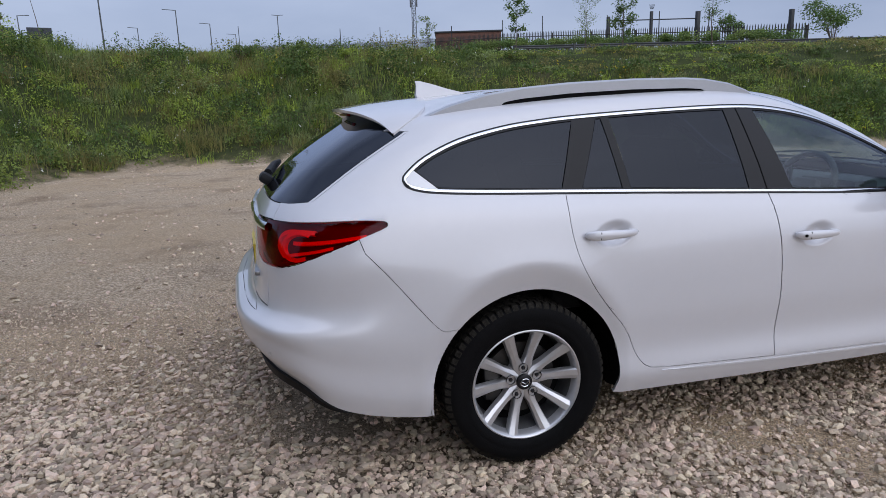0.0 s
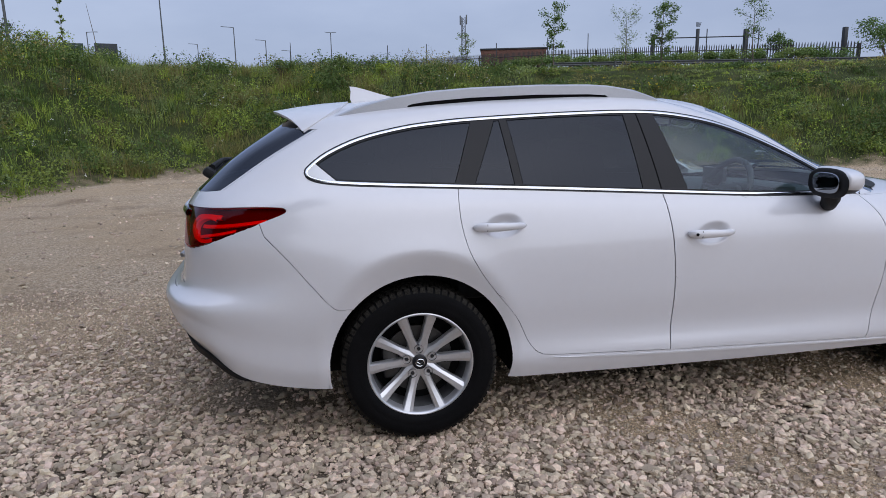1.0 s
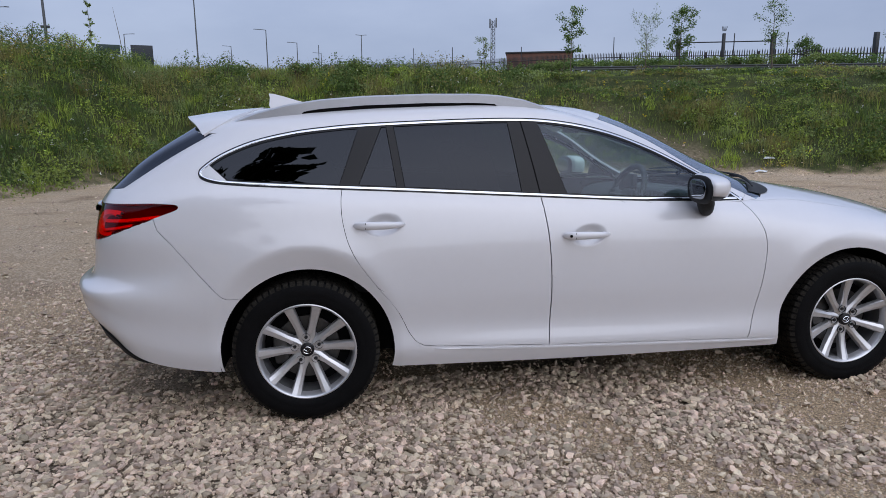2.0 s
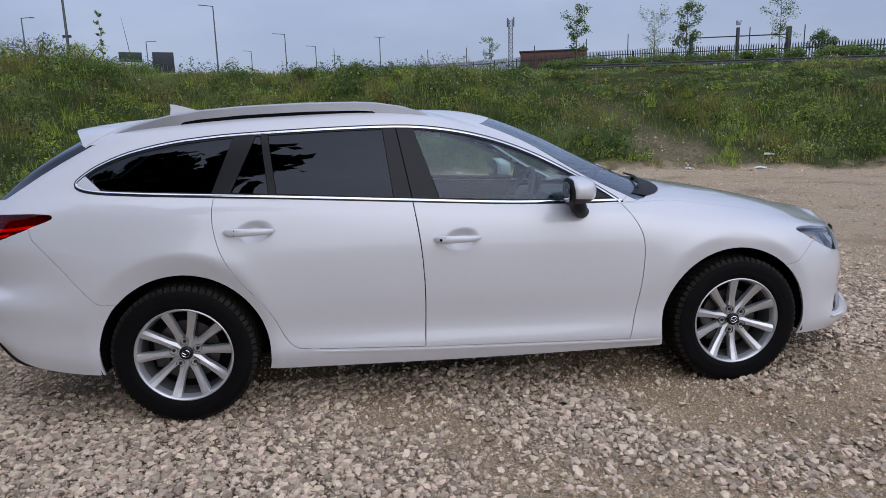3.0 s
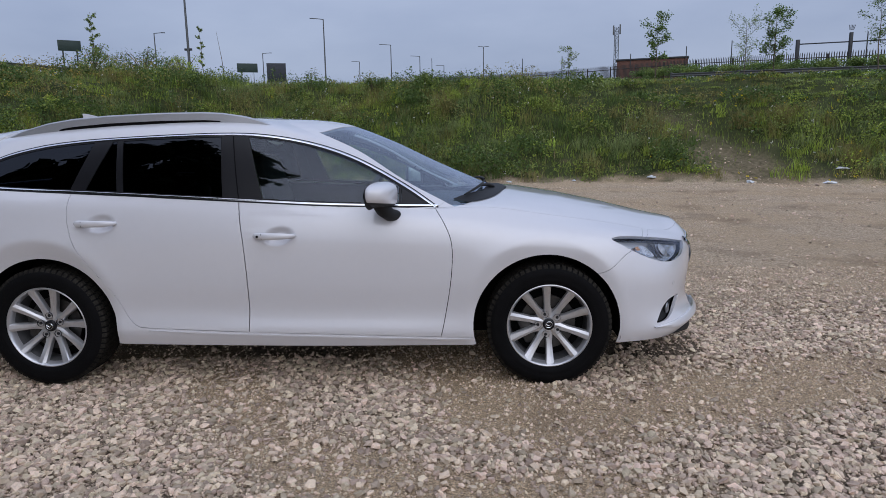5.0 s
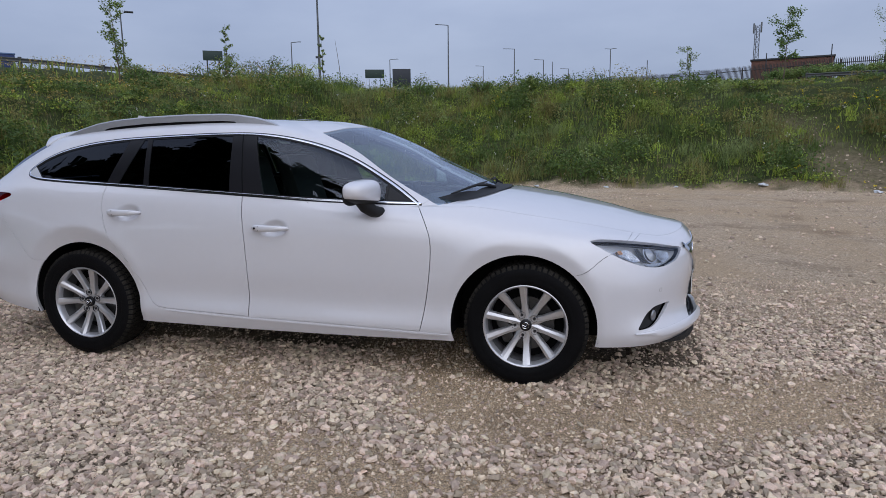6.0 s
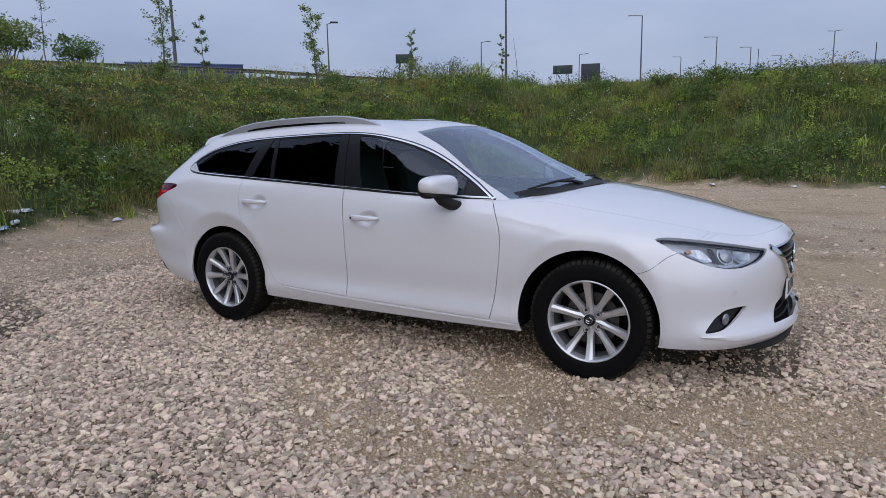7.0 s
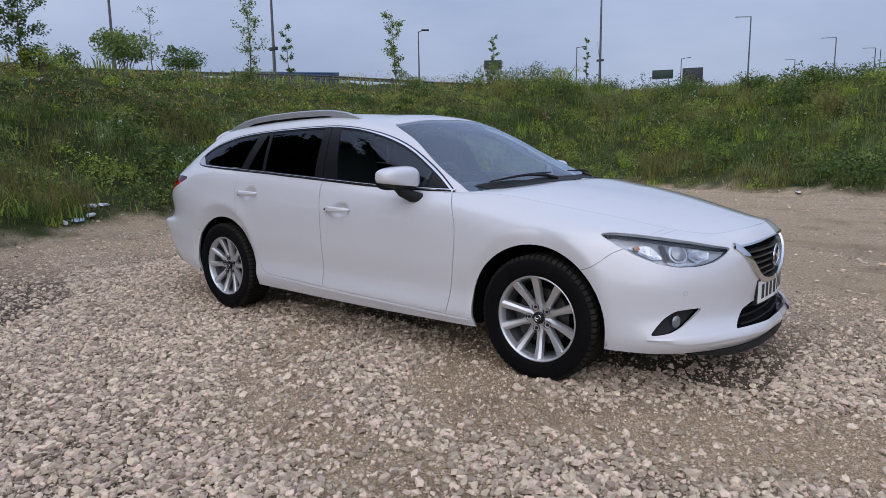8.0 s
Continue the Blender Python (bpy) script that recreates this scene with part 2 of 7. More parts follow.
def height(x, y):
    """The ground's height: level yard, steep bank, slow rise behind it."""
    x, y = np.asarray(x, float), np.asarray(y, float)
    d = bank_distance(x, y) + 0.25 * ripple(x, y, 0.8) + 0.12 * ripple(x + 5, y, 2.3)
    t = np.clip(d / 6.5, 0, 1)
    z = 3.0 * (t * 0.75 + 0.25 * t * t * (3 - 2 * t)) + np.clip(d - 6.5, 0, 42) * (0.085 - 0.018 * np.clip((x - 12) / 24, 0, 1))
    z = z + .60 * np.clip((d - 9.0) / 4, 0, 1) * np.clip((-13 - x) / 4, 0, 1) * np.clip((26 - y) / 6, 0, 1)
    z = z + 0.7 * np.exp(-(((x + 11.0) / 4.5) ** 2 + ((y - 22) / 5.0) ** 2))
    z = z + np.clip(d, 0, 2) / 2 * (0.10 * ripple(x, y, 1.1) + 0.06 * ripple(y, x, 2.9))
    return z + np.where(d < 0, 0.010 * ripple(x, y, 1.7) - 0.012 * ripple(x + 3, y, 0.45), 0)


def axis(lo, hi, step, far):
    """Even steps between lo and hi that widen outwards to the far distance."""
    mid = np.arange(lo, hi + step / 2, step)
    out = step * np.cumsum(1.22 ** np.arange(1, 60))
    out = out[out < far]
    return np.concatenate([lo - out[::-1], mid, hi + out])


TRACKS = (([(1.9, .6), (2.15, -.40), (2.58, -1.12), (2.95, -1.32), (3.4, -1.12), (3.95, -.88), (5.2, -.5), (7.0, .4)], .38, .96),
          ([(.9, -.7), (1.1, -1.05), (1.40, -1.45), (1.9, -1.87), (2.25, -2.08), (2.8, -2.02), (3.4, -2.3)], .22, .75),
          ([(-1.2, -.2), (-1.9, .9), (-2.7, 1.6), (-4.5, 2.2)], .30, .45))


def fines(x, y):
    """1 in the wheel tracks, which are worn down to fine tan grit."""
    x, y = np.asarray(x, float), np.asarray(y, float)
    out = np.zeros(x.shape)
    wx, wy = x + .10 * ripple(x, y, 3.3), y + .10 * ripple(y, x, 2.9)
    for line_, wid, amount in TRACKS:
        best = np.full(x.shape, 1e9)
        for (ax, ay), (bx, by) in zip(line_, line_[1:]):
            t = np.clip(((wx - ax) * (bx - ax) + (wy - ay) * (by - ay)) / ((bx - ax) ** 2 + (by - ay) ** 2), 0, 1)
            best = np.minimum(best, np.hypot(wx - ax - t * (bx - ax), wy - ay - t * (by - ay)))
        out = np.maximum(out, amount * np.exp(-(best / wid) ** 4))
    return out


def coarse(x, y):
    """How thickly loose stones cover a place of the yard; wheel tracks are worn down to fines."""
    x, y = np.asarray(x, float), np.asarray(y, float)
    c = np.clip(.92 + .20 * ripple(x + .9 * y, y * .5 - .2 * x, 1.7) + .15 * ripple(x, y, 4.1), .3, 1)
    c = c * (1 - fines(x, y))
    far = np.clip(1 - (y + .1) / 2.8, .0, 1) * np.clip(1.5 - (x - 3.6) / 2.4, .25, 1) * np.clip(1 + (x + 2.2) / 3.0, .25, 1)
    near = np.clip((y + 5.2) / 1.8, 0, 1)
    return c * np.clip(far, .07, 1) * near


def bare(x, y):
    """1 on the worn, stony track that climbs the bank, and on a scar at its foot."""
    x, y = np.asarray(x, float), np.asarray(y, float)
    s = np.clip((y - 12.2) / 5.5, 0, 1)
    wx = x + .35 * ripple(x, y, 1.5) + .15 * ripple(y, x, 4.0)
    track = np.exp(-((wx - (10.2 - 1.6 * s)) / (1.05 - .5 * s)) ** 2) * (y > 10.5) * np.clip((19.5 - y) / 2, 0, 1) * np.clip(1.35 - s, 0, 1)
    spot = .3 * np.exp(-((x + .6) ** 2 / 1.6 + (y - 15.2) ** 2 / .5))
    return np.clip(track * (1.15 + .5 * ripple(x, y, 2.6)) + spot, 0, 1)


ground_x, ground_y = axis(-16, 22, 0.22, 2500), axis(-7, 30, 0.22, 2500)
GX, GY = np.meshgrid(ground_x, ground_y, indexing="ij")
nx, ny = GX.shape
idx = np.arange(nx * ny).reshape(nx, ny)
quads = np.stack([idx[:-1, :-1], idx[1:, :-1], idx[1:, 1:], idx[:-1, 1:]], -1).reshape(-1, 4)
GROUND = bpy.data.materials.new("gravel and earth")
GROUND.use_nodes = True
ground = mesh_object("ground", np.stack([GX, GY, height(GX, GY)], -1).reshape(-1, 3), quads, GROUND, "structure",
                     "beige crushed-stone gravel yard with a grassy earth bank", "ground", True)
# how grassy each place is: stored on the mesh for the material
layer = ground.data.attributes.new("bank", 'FLOAT', 'POINT')
layer.data.foreach_set("value", np.clip(bank_distance(GX, GY), -3, 3).ravel().astype(np.float32))
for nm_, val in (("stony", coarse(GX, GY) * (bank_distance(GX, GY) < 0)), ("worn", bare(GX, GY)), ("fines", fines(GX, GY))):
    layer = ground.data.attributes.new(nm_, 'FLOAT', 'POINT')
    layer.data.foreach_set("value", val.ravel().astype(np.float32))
n, l = GROUND.node_tree.nodes, GROUND.node_tree.links
bsdf = n["Principled BSDF"]
bsdf.inputs["Roughness"].default_value, bsdf.inputs["Specular IOR Level"].default_value = 0.92, 0.2
co = n.new("ShaderNodeTexCoord")


def noise_node(scale, detail=4.0, rough=0.55):
    t = n.new("ShaderNodeTexNoise")
    t.inputs["Scale"].default_value, t.inputs["Detail"].default_value, t.inputs["Roughness"].default_value = scale, detail, rough
    l.new(co.outputs["Object"], t.inputs["Vector"])
    return t.outputs[0]


def ramp_node(src, stops):
    r = n.new("ShaderNodeValToRGB")
    while len(r.color_ramp.elements) < len(stops):
        r.color_ramp.elements.new(0.5)
    for e, (p, c) in zip(r.color_ramp.elements, stops):
        e.position, e.color = p, (*c, 1)
    l.new(src, r.inputs[0])
    return r.outputs[0]


def mix_node(fac, a, b, blend='MIX'):
    m = n.new("ShaderNodeMix")
    m.data_type, m.blend_type = 'RGBA', blend
    for sock, v in ((0, fac), (6, a), (7, b)):
        if isinstance(v, (int, float)):
            m.inputs[sock].default_value = v
        else:
            l.new(v, m.inputs[sock])
    return m.outputs[2]


vor = n.new("ShaderNodeTexVoronoi")
vor.inputs["Scale"].default_value = 75.0
l.new(co.outputs["Object"], vor.inputs["Vector"])
sepc = n.new("ShaderNodeSeparateColor")
l.new(vor.outputs["Color"], sepc.inputs[0])
stones = ramp_node(sepc.outputs[0], [(0.0, (0.24, 0.175, 0.118)), (0.35, (0.49, 0.375, 0.258)), (0.7, (0.65, 0.51, 0.365)), (1.0, (0.85, 0.72, 0.55))])
sand = ramp_node(noise_node(60, 6), [(0.3, (0.44, 0.315, 0.195)), (0.7, (0.66, 0.50, 0.33))])
patch = ramp_node(noise_node(0.55, 5), [(0.42, (0, 0, 0)), (0.58, (1, 1, 1))])
grit = n.new("ShaderNodeAttribute")
grit.attribute_name = "fines"
fine_vor = n.new("ShaderNodeTexVoronoi")
fine_vor.inputs["Scale"].default_value = 190.0
l.new(co.outputs["Object"], fine_vor.inputs["Vector"])
sepf = n.new("ShaderNodeSeparateColor")
l.new(fine_vor.outputs["Color"], sepf.inputs[0])
speck = ramp_node(sepf.outputs[0], [(0.0, (0.50, 0.48, 0.45)), (0.6, (1, 1, 1)), (1.0, (1.45, 1.42, 1.38))])
sand = mix_node(1.0, sand, speck, 'MULTIPLY')
stones = mix_node(0.6, stones, speck, 'MULTIPLY')
yard = mix_node(mix_node(grit.outputs["Fac"], mix_node(0.45, patch, noise_node(7, 5)), ramp_node(grit.outputs["Fac"], [(0.0, (1, 1, 1)), (1.0, (1, 1, 1))])), stones, sand)
stain = ramp_node(noise_node(0.9, 7, 0.6), [(0.52, (1, 1, 1)), (0.68, (0.66, 0.64, 0.64))])
yard = mix_node(1.0, yard, stain, 'MULTIPLY')
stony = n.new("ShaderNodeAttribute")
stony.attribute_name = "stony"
# shade in the gaps between thickly strewn stones, put into the ground's colour
gap_shade = mix_node(1.0, ramp_node(noise_node(30, 6), [(0.3, (0.085, 0.066, 0.048)), (0.7, (0.24, 0.187, 0.138))]), speck, 'MULTIPLY')
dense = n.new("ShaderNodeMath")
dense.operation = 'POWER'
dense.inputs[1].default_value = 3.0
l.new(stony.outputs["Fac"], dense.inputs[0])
yard = mix_node(dense.outputs[0], yard, gap_shade)
soil = ramp_node(noise_node(3.0, 7), [(0.3, (0.032, 0.042, 0.013)), (0.55, (0.055, 0.068, 0.020)), (0.75, (0.10, 0.088, 0.042))])
worn = n.new("ShaderNodeAttribute")
worn.attribute_name = "worn"
earth = ramp_node(noise_node(9.0, 8, 0.65), [(0.32, (0.095, 0.080, 0.045)), (0.5, (0.18, 0.146, 0.088)), (0.7, (0.28, 0.225, 0.148))])
soil = mix_node(worn.outputs["Fac"], soil, earth)
att = n.new("ShaderNodeAttribute")
att.attribute_name = "bank"
edge = n.new("ShaderNodeMath")
edge.operation = 'ADD'
l.new(att.outputs["Fac"], edge.inputs[0])
wob = n.new("ShaderNodeMapRange")
wob.inputs[3].default_value, wob.inputs[4].default_value = -0.9, 0.9
l.new(noise_node(1.6, 6), wob.inputs[0])
l.new(wob.outputs[0], edge.inputs[1])
grassy = n.new("ShaderNodeMapRange")
grassy.inputs[1].default_value, grassy.inputs[2].default_value = -0.15, 0.5
l.new(edge.outputs[0], grassy.inputs[0])
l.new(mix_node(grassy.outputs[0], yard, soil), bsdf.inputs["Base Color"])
bump = n.new("ShaderNodeBump")
bump.inputs["Strength"].default_value, bump.inputs["Distance"].default_value = 1.0, 0.010
relief = n.new("ShaderNodeMath")
relief.operation = 'SUBTRACT'
l.new(noise_node(130, 6, 0.7), relief.inputs[0])
l.new(fine_vor.outputs["Distance"], relief.inputs[1])
l.new(relief.outputs[0], bump.inputs["Height"])
l.new(bump.outputs[0], bsdf.inputs["Normal"])

# ---- the car: x runs forward, the right flank is at -y ----
# Rails run from the middle of the tail round the flank to the middle of the nose: (x, half width, z) at shared stations.
SILL_FOOT = [(-1.02, 0, .50), (-1.00, .45, .49), (-.95, .66, .465), (-.85, .79, .42), (-.70, .845, .31), (-.40, .865, .247), (0, .868, .235), (.42, .875, .230), (1, .878, .222),
     (1.6, .878, .218), (2.15, .876, .220), (2.42, .876, .222), (2.75, .872, .222), (3.11, .862, .228), (3.375, .775, .230), (3.565, .555, .234), (3.665, .30, .236), (3.692, 0, .236)]
SILL_EDGE = [(-1.075, 0, .55), (-1.05, .46, .545), (-.985, .69, .53), (-.875, .825, .49), (-.70, .872, .39), (-.40, .890, .325), (0, .893, .318), (.42, .902, .312), (1, .906, .305),
     (1.6, .906, .297), (2.15, .902, .290), (2.42, .897, .290), (2.75, .893, .290), (3.11, .882, .295), (3.40, .797, .290), (3.598, .57, .290), (3.70, .305, .292), (3.728, 0, .292)]
DOOR_TUCK = [(-1.09, 0, .605), (-1.065, .47, .60), (-.995, .705, .595), (-.885, .84, .57), (-.70, .882, .49), (-.40, .898, .44), (0, .900, .43), (.42, .893, .425), (1, .890, .418),
     (1.6, .890, .41), (2.15, .888, .41), (2.42, .893, .41), (2.75, .905, .41), (3.11, .892, .415), (3.372, .780, .40), (3.550, .552, .395), (3.640, .30, .395), (3.670, 0, .395)]
LOWER_CREASE = [(-1.085, 0, .655), (-1.06, .47, .65), (-.99, .722, .648), (-.892, .853, .640), (-.71, .898, .615), (-.40, .912, .58), (0, .918, .58), (.42, .906, .58), (1, .904, .575),
     (1.6, .904, .57), (2.15, .900, .57), (2.42, .908, .575), (2.75, .917, .58), (3.09, .898, .56), (3.37, .782, .555), (3.556, .55, .555), (3.652, .30, .555), (3.685, 0, .555)]
FLANK_LINE = [(-1.01, 0, .70), (-.99, .46, .70), (-.94, .69, .695), (-.85, .795, .695), (-.69, .866, .705), (-.40, .910, .745), (0, .917, .75), (.42, .904, .75), (1, .903, .745),
     (1.6, .902, .74), (2.15, .898, .735), (2.42, .902, .73), (2.75, .905, .72), (3.085, .882, .69), (3.365, .752, .66), (3.555, .525, .65), (3.66, .29, .65), (3.695, 0, .65)]
HANDLE_LINE = [(-.99, 0, .86), (-.97, .45, .86), (-.925, .665, .86), (-.85, .795, .865), (-.69, .868, .87), (-.40, .897, .87), (0, .902, .87), (.42, .890, .865), (1, .891, .86),
     (1.6, .889, .85), (2.15, .884, .835), (2.42, .880, .82), (2.75, .868, .80), (3.085, .852, .765), (3.365, .700, .72), (3.545, .500, .70), (3.65, .28, .708), (3.685, 0, .712)]
SHOULDER_LINE = [(-.975, 0, .985), (-.955, .43, .985), (-.90, .635, .985), (-.81, .765, .99), (-.66, .828, 1.0), (-.40, .857, 1.01), (0, .868, .995), (.42, .863, .975), (1, .866, .945),
     (1.6, .864, .92), (2.15, .850, .90), (2.44, .828, .885), (2.75, .812, .858), (3.085, .790, .815), (3.365, .635, .765), (3.525, .465, .742), (3.625, .265, .750), (3.66, 0, .755)]
WAIST_LINE = [(-.93, 0, 1.06), (-.905, .42, 1.06), (-.86, .60, 1.062), (-.79, .69, 1.07), (-.645, .752, 1.088), (-.40, .790, 1.108), (0, .812, 1.078), (.4, .822, 1.046), (1, .834, 1.006),
     (1.6, .826, .975), (2.15, .792, .953), (2.44, .745, .950), (2.75, .715, .905), (3.085, .655, .850), (3.345, .545, .792), (3.485, .42, .772), (3.585, .24, .788), (3.62, 0, .795)]
RAILS = [SILL_FOOT, SILL_EDGE, DOOR_TUCK, LOWER_CREASE, FLANK_LINE, HANDLE_LINE, SHOULDER_LINE, WAIST_LINE]
# Roof and pillars rise from the last rail: stations from the tail glass to the foot of the front pillar, then across the windscreen.
PILLAR_LINE = [(-.775, 0, 1.19), (-.75, .42, 1.19), (-.70, .585, 1.19), (-.61, .655, 1.19), (-.49, .715, 1.19), (-.29, .738, 1.205), (.06, .756, 1.195), (.415, .764, 1.185), (.96, .772, 1.165),
     (1.47, .762, 1.14), (1.94, .722, 1.085), (2.01, .650, 1.10), (2.11, .39, 1.145), (2.145, 0, 1.16)]
WINDOW_TOP = [(-.605, 0, 1.30), (-.58, .40, 1.30), (-.525, .555, 1.295), (-.435, .620, 1.292), (-.32, .672, 1.285), (-.14, .690, 1.292), (.14, .682, 1.325), (.43, .676, 1.348), (.92, .670, 1.362),
     (1.33, .650, 1.335), (1.68, .618, 1.250), (1.74, .570, 1.262), (1.82, .355, 1.292), (1.85, 0, 1.302)]
ROOF_EDGE = [(-.45, 0, 1.388), (-.42, .38, 1.382), (-.355, .515, 1.366), (-.285, .565, 1.368), (-.16, .595, 1.375), (-.02, .602, 1.388), (.20, .598, 1.406), (.44, .594, 1.419), (.88, .588, 1.428),
     (1.20, .572, 1.408), (1.45, .540, 1.358), (1.50, .500, 1.366), (1.57, .320, 1.392), (1.60, 0, 1.401)]
ROOF_SLOPE = [(-.22, 0, 1.431), (-.17, .22, 1.431), (-.08, .30, 1.429), (-.02, .345, 1.431), (.09, .37, 1.439), (.20, .375, 1.447), (.35, .375, 1.455), (.52, .375, 1.461), (.82, .37, 1.463),
     (1.07, .36, 1.449), (1.23, .335, 1.433), (1.30, .31, 1.433), (1.39, .19, 1.437), (1.42, 0, 1.439)]
ROOF_CROWN = [(.10, 0, 1.457), (.16, 0, 1.460), (.22, 0, 1.462), (.28, 0, 1.464), (.35, 0, 1.466), (.42, 0, 1.468), (.52, 0, 1.470), (.62, 0, 1.472), (.80, 0, 1.471),
     (.98, 0, 1.466), (1.10, 0, 1.461), (1.17, 0, 1.457), (1.25, 0, 1.452), (1.30, 0, 1.449)]
UPPER = [PILLAR_LINE, WINDOW_TOP, ROOF_EDGE, ROOF_SLOPE, ROOF_CROWN]
SCREEN_FOOT = [(2.30, .722, .962), (2.43, .42, 1.000), (2.48, 0, 1.012)]


def steps(curve, size):
    return [max(2, int(math.ceil(math.dist(a, b) / size))) for a, b in zip(curve, curve[1:])]


UN = steps(RAILS[3], 0.028)
low = catmull(RAILS, [3, 6, 9, 10, 9, 6, 4])
low = catmull(low.transpose(1, 0, 2), UN)          # (u, v, 3)
# over each wheel the flank swells a little, then turns in to the lip along a crisp crescent
for ax in (0.012, 2.735):
    far = np.hypot(low[..., 0] - ax, low[..., 2] - .325)
    lean_ = np.arctan2(low[..., 0] - ax, low[..., 2] - .325)
    band_ = .018 + (.086 if ax < 1 else .066) * np.clip(np.cos(lean_ * 1.12 + .12), 0, 1) ** .8
    turn_in = np.clip((.388 + band_ - far) / band_, 0, 1.25)
    swell = .007 * np.exp(-((far - .388 - band_) / .06) ** 2) * np.clip(np.cos(lean_), 0, 1)
    low[..., 1] -= np.where(low[..., 1] > .7, (.006 + (.26 if ax < 1 else .17) * band_) * turn_in - swell, 0)
A_END = sum(UN[:10])                               # foot of the front pillar
side = low[:A_END + 1, -1]
up_rows = [catmull(r[:11], UN[:10]) for r in UPPER]
upper = catmull([side] + up_rows, [6, 6, 5, 5, 5]).transpose(1, 0, 2)
SN = [3, 10, 12]
screen_rows = [catmull([side[-1]] + SCREEN_FOOT, SN)] + [catmull(r[10:14], SN) for r in UPPER]
screen = catmull(screen_rows, [6, 6, 5, 5, 5]).transpose(1, 0, 2)
front = low[A_END:, -1]
crown = np.linspace(0, 1, 15)


def bonnet_mid(x):
    return np.interp(x, [2.1, 2.3, 2.6, 2.9, 3.2, 3.4, 3.52, 3.62], [1.030, 1.022, 1.000, .955, .893, .842, .815, .795])


bow = np.interp(front[:, 0], [2.15, 2.45, 3.2, 3.7], [.335, .27, 0, 0])
hood = np.stack([np.stack([front[:, 0] + bow * (1 - (1 - s) ** 2), front[:, 1] * (1 - s),
                           front[:, 2] + (bonnet_mid(front[:, 0] + bow * (1 - (1 - s) ** 2)) - front[:, 2]) * (1 - (1 - s) ** 2.2)], -1) for s in crown], 1)

skin = bmesh.new()
tag = skin.faces.layers.int.new("panel")
BODY, BONNET, TAILGATE, REAR_GLASS, SCREEN, DOOR_F, DOOR_R, BUMPER_R, BUMPER_F, FENDER, TAILLAMP, HEADLAMP, GRILLE, INTAKE, FOG, TRIM, WIN_Q, WIN_S, WIN_R, WIN_F, WIN_M, SPOILER_EDGE, ARCH, CUP_R, CUP_F, COWL = range(26)


def sheet(P, tagger):
    V = [[skin.verts.new((p[0], -p[1], p[2])) for p in row] for row in P]
    for i in range(len(V) - 1):
        for j in range(len(V[0]) - 1):
            f = skin.faces.new((V[i][j], V[i][j + 1], V[i + 1][j + 1], V[i + 1][j]))
            f[tag] = tagger(i, j)


u2, u3 = sum(UN[:2]), sum(UN[:3])
sheet(low, lambda i, j: TAILGATE if i < u2 - 1 and j >= 28 else BODY)
sheet(upper, lambda i, j: REAR_GLASS if j < 16 and i < (u3 + 1 if j < 13 else u3 - 4) else (TAILGATE if j < 17 and i < (u3 + 2 if j < 13 else u3 - 3) else BODY))
sheet(screen, lambda i, j: SCREEN if i >= 2 and j < 17 else BODY)
sheet(hood, lambda i, j: BONNET if i >= 3 or j < 1 else COWL)
bmesh.ops.remove_doubles(skin, verts=skin.verts[:], dist=0.0006)
bmesh.ops.recalc_face_normals(skin, faces=skin.faces[:])
if sum(f.normal.y for f in skin.faces) > 0:
    bmesh.ops.reverse_faces(skin, faces=skin.faces[:])
smooth_copy = skin.copy()
smooth_copy.verts.ensure_lookup_table()
from mathutils.bvhtree import BVHTree
from mathutils.interpolate import poly_3d_calc
smooth_copy.normal_update()
SKIN_TREE = BVHTree.FromBMesh(smooth_copy)
smooth_copy.faces.ensure_lookup_table()


def skin_normal(p):
    hit, _, k, _ = SKIN_TREE.find_nearest(p)
    f = smooth_copy.faces[k]
    w = poly_3d_calc([v.co for v in f.verts], hit)
    nrm = Vector()
    for v, a in zip(f.verts, w):
        nrm += v.normal * a
    return nrm.normalized() if nrm.length > 1e-6 else f.normal


def on_skin(e1, h, z, origin, offset=0.0):
    """The place on the skin seen along the line of sight square to e1 at (h, z)."""
    way = Vector((e1[1], -e1[0], 0)).normalized()
    way = way if way.y > 0 or (abs(way.y) < 1e-6 and way.x * origin < 0) else -way
    start = Vector(e1) * h + Vector((0, 0, z)) - way * 6
    hit, nrm, k, _ = SKIN_TREE.ray_cast(start, way)
    if hit is None:
        return None
    return hit + skin_normal(hit) * offset


SIDE, FRONT, NOSE45, TAIL45, BACK = Vector((1, 0, 0)), Vector((0, 1, 0)), Vector((1, 1, 0)).normalized(), Vector((-1, 1, 0)).normalized(), Vector((0, 1, 0))


def rounded(poly, r=0.25, n=5):
    """Cut the corners of an outline into short curves."""
    out = []
    for a, b, c in zip(poly[-1:] + poly[:-1], poly, poly[1:] + poly[:1]):
        p, q, s = Vector(a), Vector(b), Vector(c)
        s0, s1 = q + (p - q) * min(r, 0.49), q + (s - q) * min(r, 0.49)
        for k in range(n + 1):
            t = k / n
            out.append(tuple((1 - t) ** 2 * s0 + 2 * t * (1 - t) * q + t * t * s1))
    return out


def curve2(pts, n=5, closed=False):
    """A smooth line through points of an outline."""
    return [tuple(p) for p in catmull(pts, [n] * (len(pts) - 1))]


def inside2(poly, h, z):
    c = False
    for (ax, ay), (bx, by) in zip(poly, poly[1:] + poly[:1]):
        if (ay > z) != (by > z) and h < (bx - ax) * (z - ay) / (by - ay) + ax:
            c = not c
    return c


